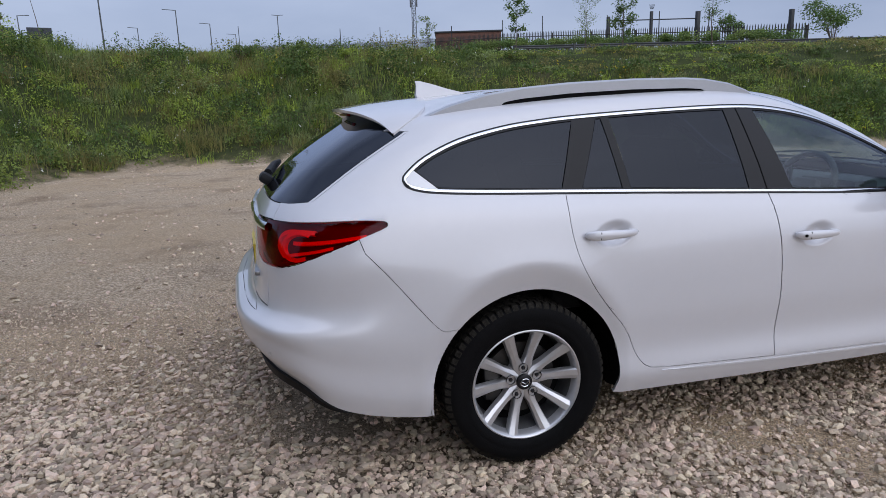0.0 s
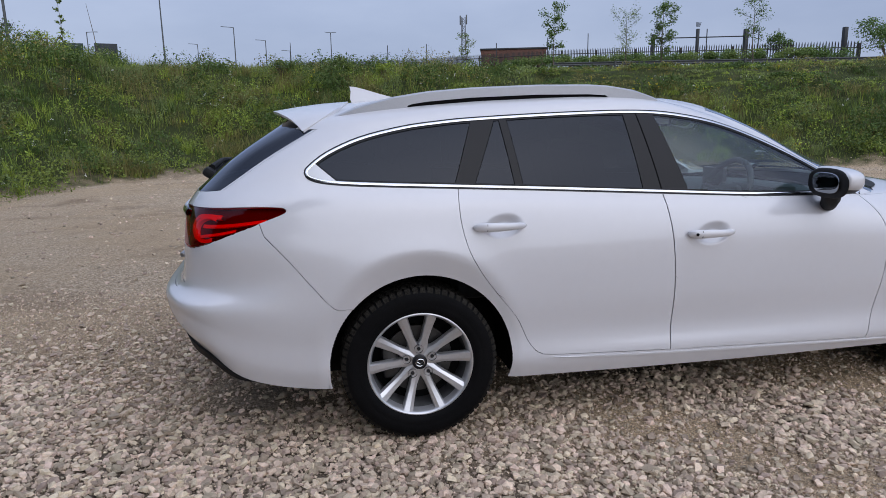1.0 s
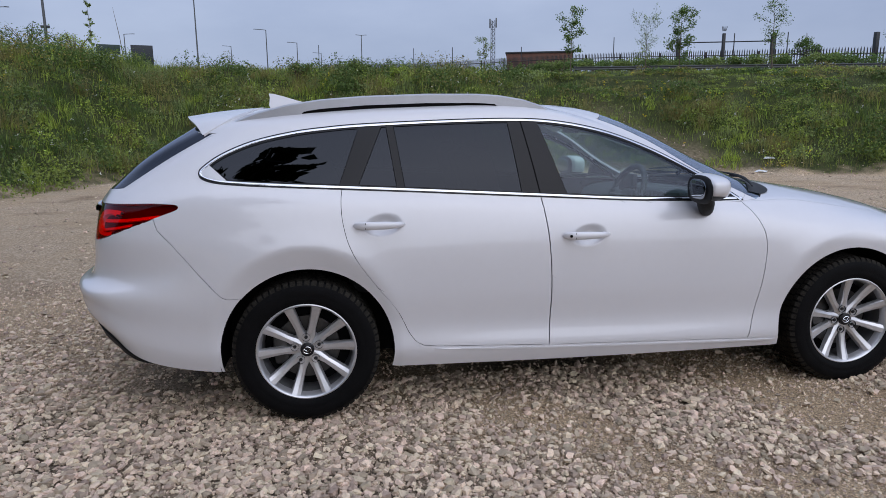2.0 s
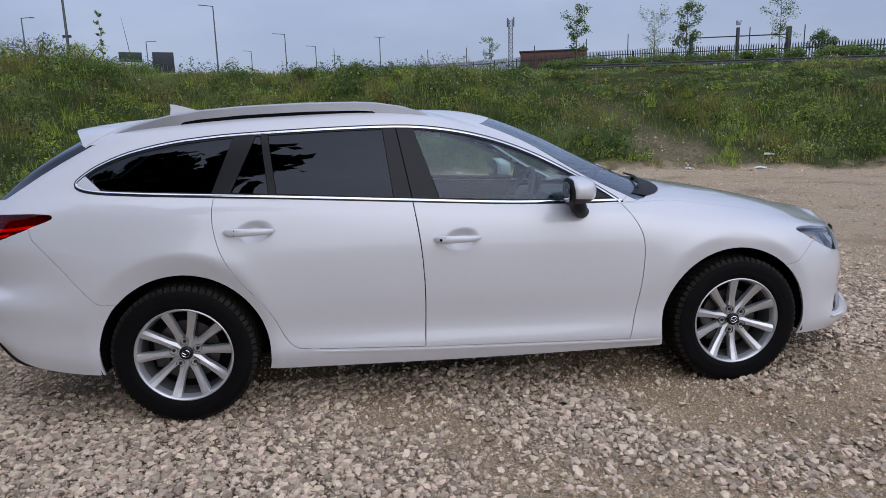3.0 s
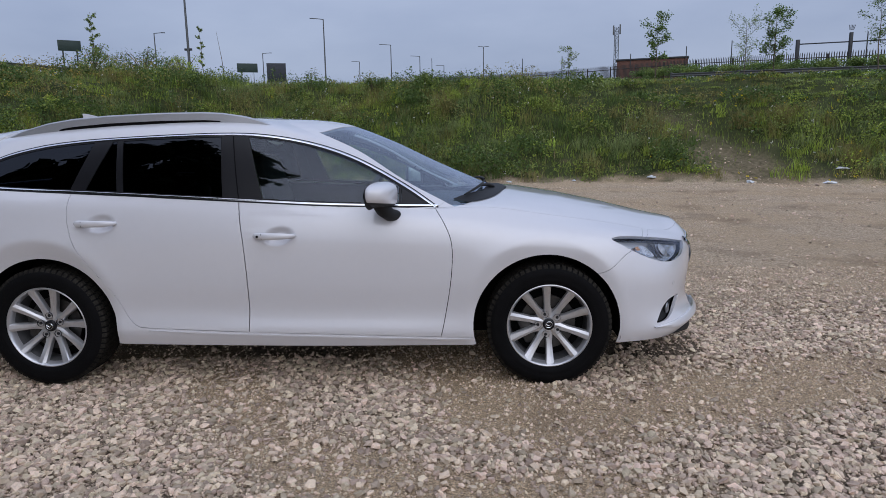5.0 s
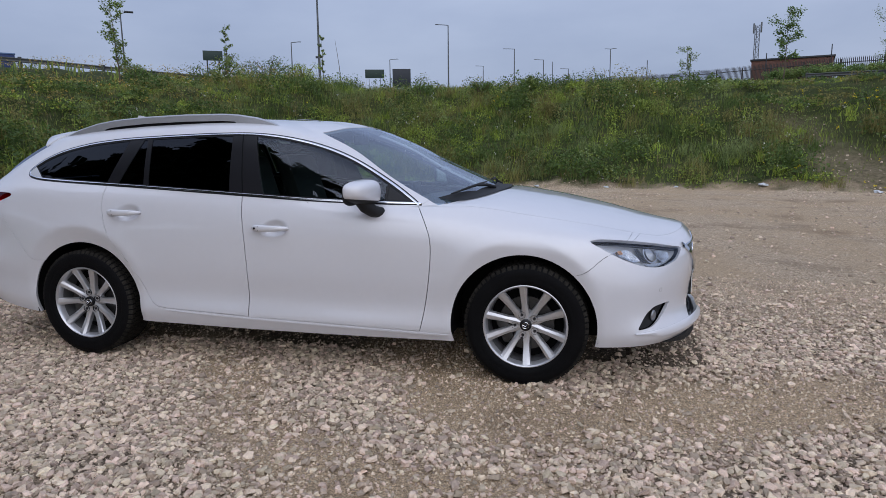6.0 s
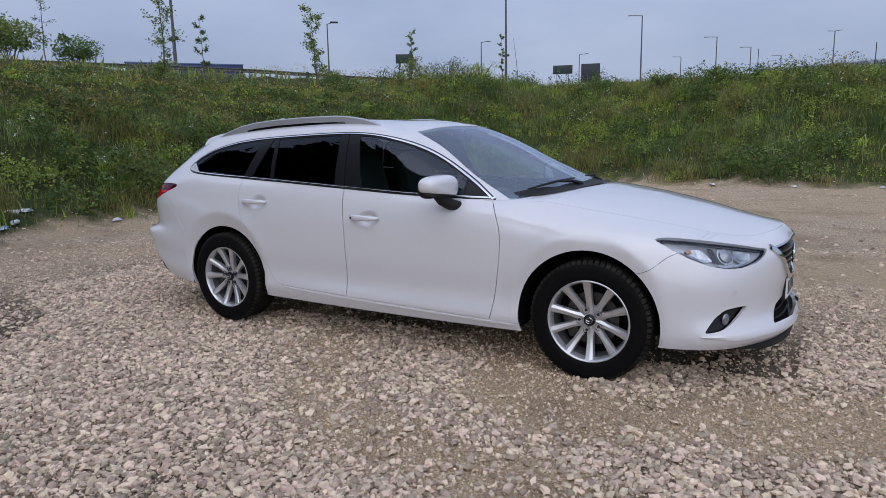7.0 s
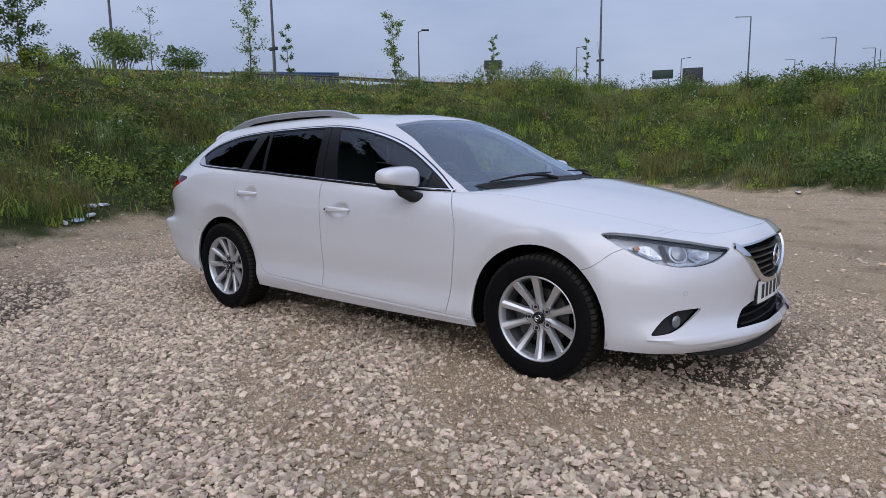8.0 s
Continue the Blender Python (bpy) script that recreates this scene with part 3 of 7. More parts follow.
def cut(poly, e1, where, new_tag, only=None):
    """Cut the skin along an outline seen square to e1, and give the faces within a panel's tag."""
    up = Vector((0, 0, 1))
    h0, h1 = min(p[0] for p in poly) - .06, max(p[0] for p in poly) + .06
    z0, z1 = min(p[1] for p in poly) - .06, max(p[1] for p in poly) + .06
    near = []
    for f in skin.faces:
        c = f.calc_center_median()
        if where(c) and (only is None or f[tag] in only) and h0 < c.dot(e1) < h1 and z0 < c.z < z1:
            near.append(f)
    near = set(near)
    for a, b in zip(poly, poly[1:] + poly[:1]):
        if math.dist(a, b) < 1e-5:
            continue
        lo_h, hi_h, lo_z, hi_z = min(a[0], b[0]) - .003, max(a[0], b[0]) + .003, min(a[1], b[1]) - .003, max(a[1], b[1]) + .003
        pick = []
        for f in near:
            hs = [v.co.dot(e1) for v in f.verts]
            if max(hs) < lo_h or min(hs) > hi_h:
                continue
            zs = [v.co.z for v in f.verts]
            if max(zs) < lo_z or min(zs) > hi_z:
                continue
            pick.append(f)
        if not pick:
            continue
        for f in pick:
            near.discard(f)
        geom = list({e for f in pick for e in f.edges} | {v for f in pick for v in f.verts}) + pick
        no = e1 * -(b[1] - a[1]) + up * (b[0] - a[0])
        res = bmesh.ops.bisect_plane(skin, geom=geom, dist=1e-5, plane_co=e1 * a[0] + up * a[1], plane_no=no)
        near.update(g for g in res["geom"] if isinstance(g, bmesh.types.BMFace) and g.is_valid)
        near = {f for f in near if f.is_valid}
    for f in near:
        c = f.calc_center_median()
        if inside2(poly, c.dot(e1), c.z):
            f[tag] = new_tag


flank = lambda c: c.y < -.3 and -1.0 < c.x < 3.35
# wheel arches
for ax in (0.012, 2.735):
    arch = [(ax + .388 * math.cos(t), .325 + .388 * math.sin(t)) for t in np.linspace(-.30, math.pi + .30, 44)]
    arch = [(arch[0][0] + .02, .05)] + arch + [(arch[-1][0] - .02, .05)]
    cut(arch, SIDE, lambda c: c.y < -.6, ARCH)
bmesh.ops.delete(skin, geom=[f for f in skin.faces if f[tag] == ARCH], context='FACES')
# side glazing
dlo_top = curve2([(-.437, 1.136), (-.424, 1.160), (-.345, 1.216), (-.207, 1.273), (-.03, 1.313), (.12, 1.332), (.30, 1.346), (.70, 1.362), (1.04, 1.366), (1.25, 1.350), (1.45, 1.312), (1.63, 1.255), (1.80, 1.180), (2.0, 1.068), (2.12, .990), (2.165, .957)], 4)
dlo_low = curve2([(2.165, .957), (1.6, .974), (1.10, 1.004), (.6, 1.034), (.17, 1.058), (-.10, 1.073), (-.29, 1.086), (-.38, 1.098), (-.425, 1.115), (-.437, 1.136)], 4)
DLO = dlo_top[:-1] + dlo_low[:-1]
cut(DLO, SIDE, lambda c: c.y < -.45 and -.6 < c.x < 2.3, TRIM)


def inset(poly, d):
    """The outline moved inwards by d."""
    area = sum(a[0] * b[1] - b[0] * a[1] for a, b in zip(poly, poly[1:] + poly[:1]))
    s = 1 if area > 0 else -1
    out = []
    for a, b, c in zip(poly[-1:] + poly[:-1], poly, poly[1:] + poly[:1]):
        t = Vector((c[0] - a[0], c[1] - a[1])).normalized()
        out.append((b[0] - s * d * t.y, b[1] + s * d * t.x))
    return out


def clip(poly, f):
    """The part of an outline where f(x, z) is positive."""
    out = []
    for a, b in zip(poly, poly[1:] + poly[:1]):
        fa, fb = f(*a), f(*b)
        if fa > 0:
            out.append(a)
        if (fa > 0) != (fb > 0):
            t = fa / (fa - fb)
            out.append((a[0] + t * (b[0] - a[0]), a[1] + t * (b[1] - a[1])))
    return out


def left_of(p, q):
    return lambda x, z: (q[0] - p[0]) * (z - p[1]) - (q[1] - p[1]) * (x - p[0])


PANES_OUT = inset(DLO, .020)
band = lambda lo, hi: clip(clip(PANES_OUT, (lambda x, z: left_of(*lo)(x, z) * -1) if lo else (lambda x, z: 1)), left_of(*hi) if hi else (lambda x, z: 1))
line = lambda x0, x1: ((x0, 1.0), (x1, 1.36))
pane_q = clip(band(None, line(.145, .282)), lambda x, z: x + .364 - (1.151 - z) * 1.17)
pane_s = band(line(.225, .385), line(.440, .392))
pane_r = band(line(.475, .425), line(1.017, .974))
pane_f = clip(band(line(1.236, 1.121), None), lambda x, z: 1.955 - x)
pane_m = clip(PANES_OUT, lambda x, z: x - 1.965)
WIN = lambda c: c.y < -.45 and -.6 < c.x < 2.3
for poly, k in ((pane_q, WIN_Q), (pane_s, WIN_S), (pane_r, WIN_R), (pane_f, WIN_F), (pane_m, WIN_M)):
    cut(poly, SIDE, WIN, k, {TRIM})
# doors
seam_f = curve2([(2.150, .952), (2.195, .885), (2.232, .80), (2.240, .70), (2.228, .56), (2.205, .42), (2.185, .32), (2.172, .272)], 4)
seam_b = curve2([(1.102, 1.008), (1.118, .90), (1.133, .78), (1.143, .62), (1.143, .46), (1.136, .303)], 4)
seam_r = curve2([(.535, .332), (.500, .352), (.465, .40), (.44, .455), (.405, .52), (.33, .615), (.255, .72), (.205, .82), (.180, .93), (.178, 1.02), (.186, 1.07)], 4)
front_door = seam_f + [(1.136, .303)] + seam_b[::-1][1:]
rear_door = seam_b + [(.60, .325)] + seam_r
low_only = {BODY}
cut(front_door, SIDE, lambda c: c.y < -.7 and .9 < c.x < 2.4, DOOR_F, low_only)
cut(rear_door, SIDE, lambda c: c.y < -.7 and 0 < c.x < 1.3, DOOR_R, low_only)
# dished cups behind the handles
CUP_OUT_R = [(.362 + .088 * math.cos(t) + .014 * math.sin(t), .900 + .053 * math.sin(t)) for t in np.linspace(0, math.tau, 33)[:-1]]
CUP_OUT_F = [(1.325 + .088 * math.cos(t) + .014 * math.sin(t), .826 + .053 * math.sin(t)) for t in np.linspace(0, math.tau, 33)[:-1]]
cut(CUP_OUT_R, SIDE, lambda c: c.y < -.7, CUP_R, {DOOR_R})
cut(CUP_OUT_F, SIDE, lambda c: c.y < -.7, CUP_F, {DOOR_F})
# lamps, grille, bumpers
tail_poly = [(-.235, 1.010), (-.15, 1.016), (0, 1.012), (.20, 1.005), (.37, 1.000), (.405, .985), (.375, .90), (.335, .862), (.25, .846), (.12, .850), (.03, .866), (-.10, .918), (-.19, .962), (-.245, .990)]
TAIL_POLY = rounded(tail_poly, .3, 2)
cut(TAIL_POLY, TAIL45, lambda c: c.x < -.4 and c.y < -.2, TAILLAMP)
head_poly = [(1.572, .788), (1.64, .795), (1.80, .778), (2.00, .748), (2.13, .722), (2.20, .712), (2.17, .690), (2.10, .655), (2.00, .640), (1.90, .640), (1.80, .658), (1.70, .700), (1.62, .752)]
HEAD_POLY = rounded(head_poly, .3, 2)
cut(HEAD_POLY, NOSE45, lambda c: c.x > 2.9 and c.y < -.2, HEADLAMP)
grille_poly = [(-.43, .712), (-.36, .716), (-.20, .728), (.01, .735), (.01, .505), (-.14, .512), (-.24, .535), (-.32, .590), (-.385, .660)]
cut(grille_poly, FRONT, lambda c: c.x > 3.4, GRILLE)
intake_poly = [(-.50, .305), (-.47, .34), (-.38, .405), (-.30, .425), (.01, .43), (.01, .325), (-.35, .318)]
cut(intake_poly, FRONT, lambda c: c.x > 3.3, INTAKE)
fog_poly = [(1.765, .322), (1.79, .355), (1.83, .400), (1.88, .432), (1.93, .440), (2.03, .442), (1.985, .405), (1.92, .365), (1.85, .335)]
FOG_POLY = rounded(fog_poly, .3, 2)
cut(FOG_POLY, NOSE45, lambda c: c.x > 3.0 and c.y < -.4, FOG)
rear_seam = curve2([(-.60, .905), (-.52, .815), (-.42, .69), (-.345, .605), (-.30, .594), (-.25, .592)], 4)
cut(rear_seam + [(-.25, .10), (-1.3, .10), (-1.3, .669), (-.99, .669), (-.99, .95), (-.62, .965)], SIDE, lambda c: c.x < -.2, BUMPER_R, {BODY})
for f in skin.faces:
    c = f.calc_center_median()
    if f[tag] == BODY and c.x < -.3 and c.z < .66 and c.y > -.8:
        f[tag] = BUMPER_R
front_seam = curve2([(2.98, .608), (3.03, .622), (3.08, .650), (3.14, .70), (3.20, .73)], 4)
cut(front_seam + [(3.35, .80), (3.9, .80), (3.9, .1), (2.98, .1)], SIDE, lambda c: c.x > 2.9, BUMPER_F, {BODY})
cut([(2.15, .952)] + seam_f + [(2.172, .272), (2.55, .26), (2.9, .25), (3.05, .4), (2.9, .60)] + front_seam + [(3.5, .95), (2.3, 1.05)], SIDE, lambda c: c.x > 2.1 and c.y < -.5, FENDER, {BODY})

car = thing("estate_car", "clean white estate car with tinted rear windows, parked on gravel", "car")


def panel(tags, mirror_join=False, gap=0.0026, lip=0.018, shrink=True, sink=0.0):
    """Copy the faces of some panels, open a fine gap round them and turn their edges in."""
    bm = skin.copy()
    lay = bm.faces.layers.int["panel"]
    bmesh.ops.delete(bm, geom=[f for f in bm.faces if f[lay] not in tags], context='FACES')
    bmesh.ops.delete(bm, geom=[v for v in bm.verts if not v.link_faces], context='VERTS')
    bm.normal_update()
    rim = [e for e in bm.edges if len(e.link_faces) == 1 and not (mirror_join and all(abs(v.co.y) < 0.002 for v in e.verts))]
    shift = {}
    for e in rim:
        f = e.link_faces[0]
        d = (e.verts[1].co - e.verts[0].co).normalized()
        t = f.normal.cross(d)
        if t.dot(f.calc_center_median() - e.verts[0].co) < 0:
            t.negate()
        for v in e.verts:
            shift.setdefault(v, Vector())
            shift[v] += t
    normals = {v: v.normal.copy() for v in bm.verts}
    if shrink:
        for v, t in shift.items():
            if t.length > 1e-6:
                v.co += t.normalized() * gap
    if sink:
        for v in bm.verts:
            v.co -= normals[v] * sink
    if lip:
        res = bmesh.ops.extrude_edge_only(bm, edges=rim)
        for v in res["geom"]:
            if isinstance(v, bmesh.types.BMVert):
                src = min((w for e in v.link_edges for w in e.verts if w is not v and w in normals), key=lambda w: (w.co - v.co).length, default=None)
                v.co -= (normals[src] if src is not None else Vector((0, -1, 0))) * lip
        for e in rim:
            if e.is_valid:
                e.smooth = False
    if mirror_join:
        me = bpy.data.meshes.new("tmp")
        bm.to_mesh(me)
        other = bmesh.new()
        other.from_mesh(me)
        bpy.data.meshes.remove(me)
        other.transform(Matrix.Scale(-1, 4, (0, 1, 0)))
        bmesh.ops.reverse_faces(other, faces=other.faces[:])
        join(bm, other)
        bmesh.ops.remove_doubles(bm, verts=[v for v in bm.verts if abs(v.co.y) < .002], dist=.003)
    return bm


def mirrored(ob, name=None):
    """The same part on the car's other flank."""
    me = ob.data.copy()
    bm = bmesh.new()
    bm.from_mesh(me)
    bm.transform(Matrix.Scale(-1, 4, (0, 1, 0)))
    bmesh.ops.reverse_faces(bm, faces=bm.faces[:])
    bm.to_mesh(me)
    bm.free()
    twin = new(name or ob.name.split(".")[0], me)
    twin.parent = ob.parent
    if "label" in ob:
        tagged(twin, ob["label"])
    return twin


def soft_normals(ob):
    """Give a painted panel the normals of the smooth skin that it was cut from."""
    me = ob.data
    out = []
    for v in me.vertices:
        p = v.co.copy()
        s = -1 if p.y > 0.0005 else 1
        p.y *= s
        nn = skin_normal(p)
        out.append(Vector((nn.x, nn.y * s, nn.z)))
    loops = []
    for f in me.polygons:
        for k in f.loop_indices:
            q = out[me.loops[k].vertex_index]
            loops.append(q if f.normal.dot(q) > 0.75 else f.normal)
    me.normals_split_custom_set([tuple(q) for q in loops])


def both(name, bm, material, label="", parent=None):
    ob = part(name, bm, material, parent or car, label)
    soft_normals(ob)
    return ob, mirrored(ob)


body = part("body", panel({BODY}, True, shrink=False), PAINT, car)
soft_normals(body)
hood_part = part("bonnet", panel({BONNET}, True, gap=.0008), PAINT, car)
soft_normals(hood_part)
tailgate = part("tailgate", panel({TAILGATE}, True), PAINT, car)
soft_normals(tailgate)
bumper_r = part("rear_bumper", panel({BUMPER_R}, True), PAINT, car)
soft_normals(bumper_r)
bumper_f = part("front_bumper", panel({BUMPER_F}, True, gap=.0012), PAINT, car)
soft_normals(bumper_f)
fender, _ = both("front_wing", panel({FENDER}, gap=.0014), PAINT)
door_f, door_f2 = both("front_door", panel({DOOR_F}), PAINT)
door_r, door_r2 = both("rear_door", panel({DOOR_R}), PAINT)
both("pillar_trim", panel({TRIM}, shrink=False), GLOSSBLACK, "gloss black window pillar trim")
both("side_window", panel({WIN_Q}, sink=.003, lip=0), PRIVACY, "dark privacy glass")
both("side_window", panel({WIN_S}, sink=.003, lip=0), PRIVACY, "dark privacy glass")
both("side_window", panel({WIN_R}, sink=.003, lip=0), PRIVACY, "dark privacy glass")
both("side_window", panel({WIN_F}, sink=.003, lip=0), CLEARGLASS, "clear glass")
both("mirror_trim", panel({WIN_M}, sink=.001), GLOSSBLACK, "gloss black corner trim")
screen_part = part("windscreen", panel({SCREEN}, True, sink=.002, lip=0), SCREENGLASS, car, "clear windscreen")
soft_normals(screen_part)
rear_screen = part("rear_window", panel({REAR_GLASS}, True, sink=.002, lip=0), REARGLASS, car, "dark privacy glass")
soft_normals(rear_screen)
tail_out, _ = both("tail_lamp", panel({TAILLAMP}), REDLENS, "red lens over a dark housing")
head_out, _ = both("headlamp", panel({HEADLAMP}), LENS, "clear lens over chrome and black bowls")
# inner shell that closes the gaps and lines the cabin
shell = bmesh.new()
for P in (low, upper):
    Q = P.copy()
    Q[..., 1] = np.maximum(Q[..., 1] - .035, 0)
    Q[..., 0] = np.where(Q[..., 0] < -.3, Q[..., 0] + .04, np.where(Q[..., 0] > 3.0, Q[..., 0] - .06, Q[..., 0]))
    if P is upper:
        continue
    grid_bm(np.stack([Q[..., 0], -Q[..., 1], Q[..., 2]], -1)[:, :-1], shell)
bmesh.ops.delete(shell, geom=[f for f in shell.faces if any(math.hypot(f.calc_center_median().x - ax, f.calc_center_median().z - .325) < .42 for ax in (.012, 2.735))], context='FACES')
ob = part("inner_shell", shell, DARK, car)
mirrored(ob)

# ---- parts on the car ----


def patch2(outer, e1, origin, offsets, rings=6, bm=None):
    """A shell on the skin inside an outline, its rings from rim to middle raised by the offsets."""
    bm = bm or bmesh.new()
    cx, cz = sum(p[0] for p in outer) / len(outer), sum(p[1] for p in outer) / len(outer)
    loops = []
    for k in range(rings):
        f = 1 - k / rings
        loops.append([bm.verts.new(on_skin(e1, cx + (h - cx) * f, cz + (z - cz) * f, origin, offsets(1 - f)) or (0, 0, 0)) for h, z in outer])
    mid = bm.verts.new(on_skin(e1, cx, cz, origin, offsets(1.0)))
    m = len(outer)
    for a, b in zip(loops, loops[1:]):
        for k in range(m):
            bm.faces.new((a[k], a[(k + 1) % m], b[(k + 1) % m], b[k]))
    for k in range(m):
        bm.faces.new((loops[-1][k], loops[-1][(k + 1) % m], mid))
    bmesh.ops.recalc_face_normals(bm, faces=bm.faces[:])
    return bm


def strip2(outer, inner, e1, origin, rise, closed=True, sink=-.003):
    """A raised moulding on the skin between two outlines."""
    bm = bmesh.new()
    rows = []
    for (a, b) in zip(outer, inner):
        m = ((a[0] + b[0]) / 2, (a[1] + b[1]) / 2)
        pts = [on_skin(e1, *a, origin, sink), on_skin(e1, *a, origin, rise * .7), on_skin(e1, *m, origin, rise), on_skin(e1, *b, origin, rise * .7), on_skin(e1, *b, origin, sink)]
        if any(p is None for p in pts):
            continue
        rows.append([bm.verts.new(p) for p in pts])
    if closed:
        rows.append(rows[0])
    for r, s in zip(rows, rows[1:]):
        for k in range(4):
            bm.faces.new((r[k], r[k + 1], s[k + 1], s[k]))
    bmesh.ops.recalc_face_normals(bm, faces=bm.faces[:])
    return bm


dlo_fine = DLO
ob = part("window_moulding", strip2(inset(dlo_fine, .0045), inset(dlo_fine, .0135), SIDE, 1, .005), CHROME, car, "bright chrome window moulding")
mirrored(ob)
ob = part("window_seal", strip2(inset(DLO, -.0018), inset(DLO, .0048), SIDE, 1, .0022), GLOSSBLACK, car, "thin black seal round the side windows")
mirrored(ob)
corner = clip(inset(DLO, .014), lambda x, z: -.370 + (1.151 - z) * 1.17 - x)
ob = part("window_moulding", patch2(corner, SIDE, 1, lambda f: .003, 3), mat("satin silver trim", (.58, .585, .60), .38, .5), car, "satin silver quarter window corner")
mirrored(ob)
ob = part("cowl", panel({COWL}, True, shrink=False, lip=0, sink=.022), PLASTIC, car, "black plastic scuttle below the windscreen")
# the scuttle cover, whose rounded ends reach the wings
rows = []
for y in np.linspace(-.705, .705, 57):
    xr = float(np.interp(abs(y), [0, .42, .70, .71], [2.46, 2.41, 2.245, 2.235]))
    xf = float(np.interp(abs(y), [0, .2, .4, .5, .57, .62, .66, .69, .705], [2.555, 2.545, 2.508, 2.478, 2.445, 2.41, 2.365, 2.31, 2.25]))
    row = []
    for s in np.linspace(0, 1, 7):
        x = xr + (xf - xr) * s
        hit = SKIN_TREE.ray_cast(Vector((x, -abs(y), 2)), Vector((0, 0, -1)))[0]
        row.append((x, y, hit.z + .0035))
    rows.append(row)
bm = grid_bm(rows)
bmesh.ops.recalc_face_normals(bm, faces=bm.faces[:])
part("scuttle_cover", bm, mat("black scuttle plastic", (.010, .010, .011), .6, 0, .2, 40, spec=.25), car, "black plastic cover at the foot of the windscreen")
# shut lines between the doors on the window pillars
gap_line = [(1.040 + .063 * t, 1.353 - .346 * t) for t in np.linspace(0, 1, 12)]
half = part("door_gap", strip2([(x - .003, z) for x, z in gap_line], [(x + .003, z) for x, z in gap_line], SIDE, 1, .0012, closed=False), DARK, car, "dark gap between the doors")
mirrored(half)

# the sill's upper edge stands proud below the doors
sill_line = curve2([(.585, .317), (.64, .315), (1.136, .295), (1.7, .279), (2.165, .265), (2.33, .262)], 8)
half = part("sill_lip", strip2(sill_line, [(x, z - .001 - .012 * min(1, (x - .585) / .25)) for x, z in sill_line], SIDE, 1, .005, closed=False), PAINT, car, "white raised edge along the sill")
mirrored(half)

# door handles with their dished recesses
for door, outline, hx, hz, hw in ((door_r, CUP_OUT_R, .343, .903, .118), (door_f, CUP_OUT_F, 1.306, .829, .118)):
    dish = part("handle_recess", patch2([(hx + .019 + (h - hx - .019) * 1.07, hz - .003 + (z - hz + .003) * 1.07) for h, z in outline], SIDE, 1, lambda f: .0007 - .022 * min(1, max(0, (f - .04) / .66)) ** 2 * (3 - 2 * min(1, max(0, (f - .04) / .66))), 16), PAINT, door)
    mirrored(dish)
    bm = bmesh.new()
    rows = []
    for t in np.linspace(-1, 1, 21):
        r = max(.001, (1 - abs(t) ** 5)) ** .5
        c = on_skin(SIDE, hx + hw * t, hz, 1, 0)
        out = .036 - .026 * abs(t) ** 3
        rows.append([bm.verts.new(c + Vector((0, -out + .011 * r * math.cos(a) * -1, (.0175 - .004 * t) * r * math.sin(a)))) for a in np.linspace(0, math.tau, 13)[:-1]])
    for a, b in zip(rows, rows[1:]):
        for k in range(12):
            bm.faces.new((a[k], a[(k + 1) % 12], b[(k + 1) % 12], b[k]))
    bm.faces.new(rows[0])
    bm.faces.new(rows[-1])
    for s in (-.8, .8):
        c = on_skin(SIDE, hx + hw * s, hz, 1, 0)
        box_bm(c.x - .012, c.y - .02, c.z - .009, c.x + .012, c.y + .02, c.z + .009, .003, bm)
    bmesh.ops.recalc_face_normals(bm, faces=bm.faces[:])
    grip = part("handle", bm, PAINT, door, "white pull handle")
    mirrored(grip)
    c = on_skin(SIDE, hx - hw * .52, hz, 1, 0)
    ring = bmesh.new()
    box_bm(c.x - .0012, c.y - .042, c.z - .0145, c.x + .0012, c.y - .02, c.z + .0145, 0, ring)
    part("handle_seam", ring, DARK, door)
lock = bmesh.new()
bmesh.ops.create_cone(lock, cap_ends=True, segments=14, radius1=.0065, radius2=.0065, depth=.004, matrix=pose(1.222, on_skin(SIDE, 1.222, .829, 1, 0).y - .0385, .829, 90, 0, 0))
part("key_lock", lock, DARK, door_f, "dark round lock")

# door mirrors
bm = bmesh.new()
bmesh.ops.create_uvsphere(bm, u_segments=40, v_segments=28, radius=1)
for v in bm.verts:
    x, y, z = v.co
    p = lambda a, e: math.copysign(abs(a) ** e, a)
    x, y, z = p(x, .66), p(y, .68), p(z, .64)
    if x < 0:
        x *= .42
    v.co = Vector((1.862 + .092 * x + .020 * y, -.950 + .135 * y, 1.040 + (.064 + .016 * y) * z - .008 * y))
low_half = bm.copy()
for b, side_ in ((bm, 1), (low_half, -1)):
    geom = b.verts[:] + b.edges[:] + b.faces[:]
    bmesh.ops.bisect_plane(b, geom=geom, plane_co=(1.87, -.95, 1.000), plane_no=(.05, .10, 1), clear_inner=side_ > 0, clear_outer=side_ < 0)
mirror = part("door_mirror", bm, PAINT, car, "white mirror cap over a black base")
tube_bm([(1.868, -.935, 1.000), (1.888, -.915, .962), (1.915, -.875, .930), (1.945, -.825, .918)], [.040, .040, .034, .030], 14, low_half)
base = part("mirror_base", low_half, PLASTIC, mirror, "black plastic mirror base")
pane = bmesh.new()
bmesh.ops.create_uvsphere(pane, u_segments=28, v_segments=12, radius=1)
for v in pane.verts:
    v.co = Vector((1.818 + .006 * v.co.x + .012 * v.co.y, -.950 + .092 * math.copysign(abs(v.co.y) ** .7, v.co.y), 1.036 + .046 * math.copysign(abs(v.co.z) ** .75, v.co.z)))
glass_part = part("mirror_glass", pane, mat("mirror glass", (.30, .32, .35), .02, 1.0), mirror, "silvered mirror glass")
rim = bmesh.new()
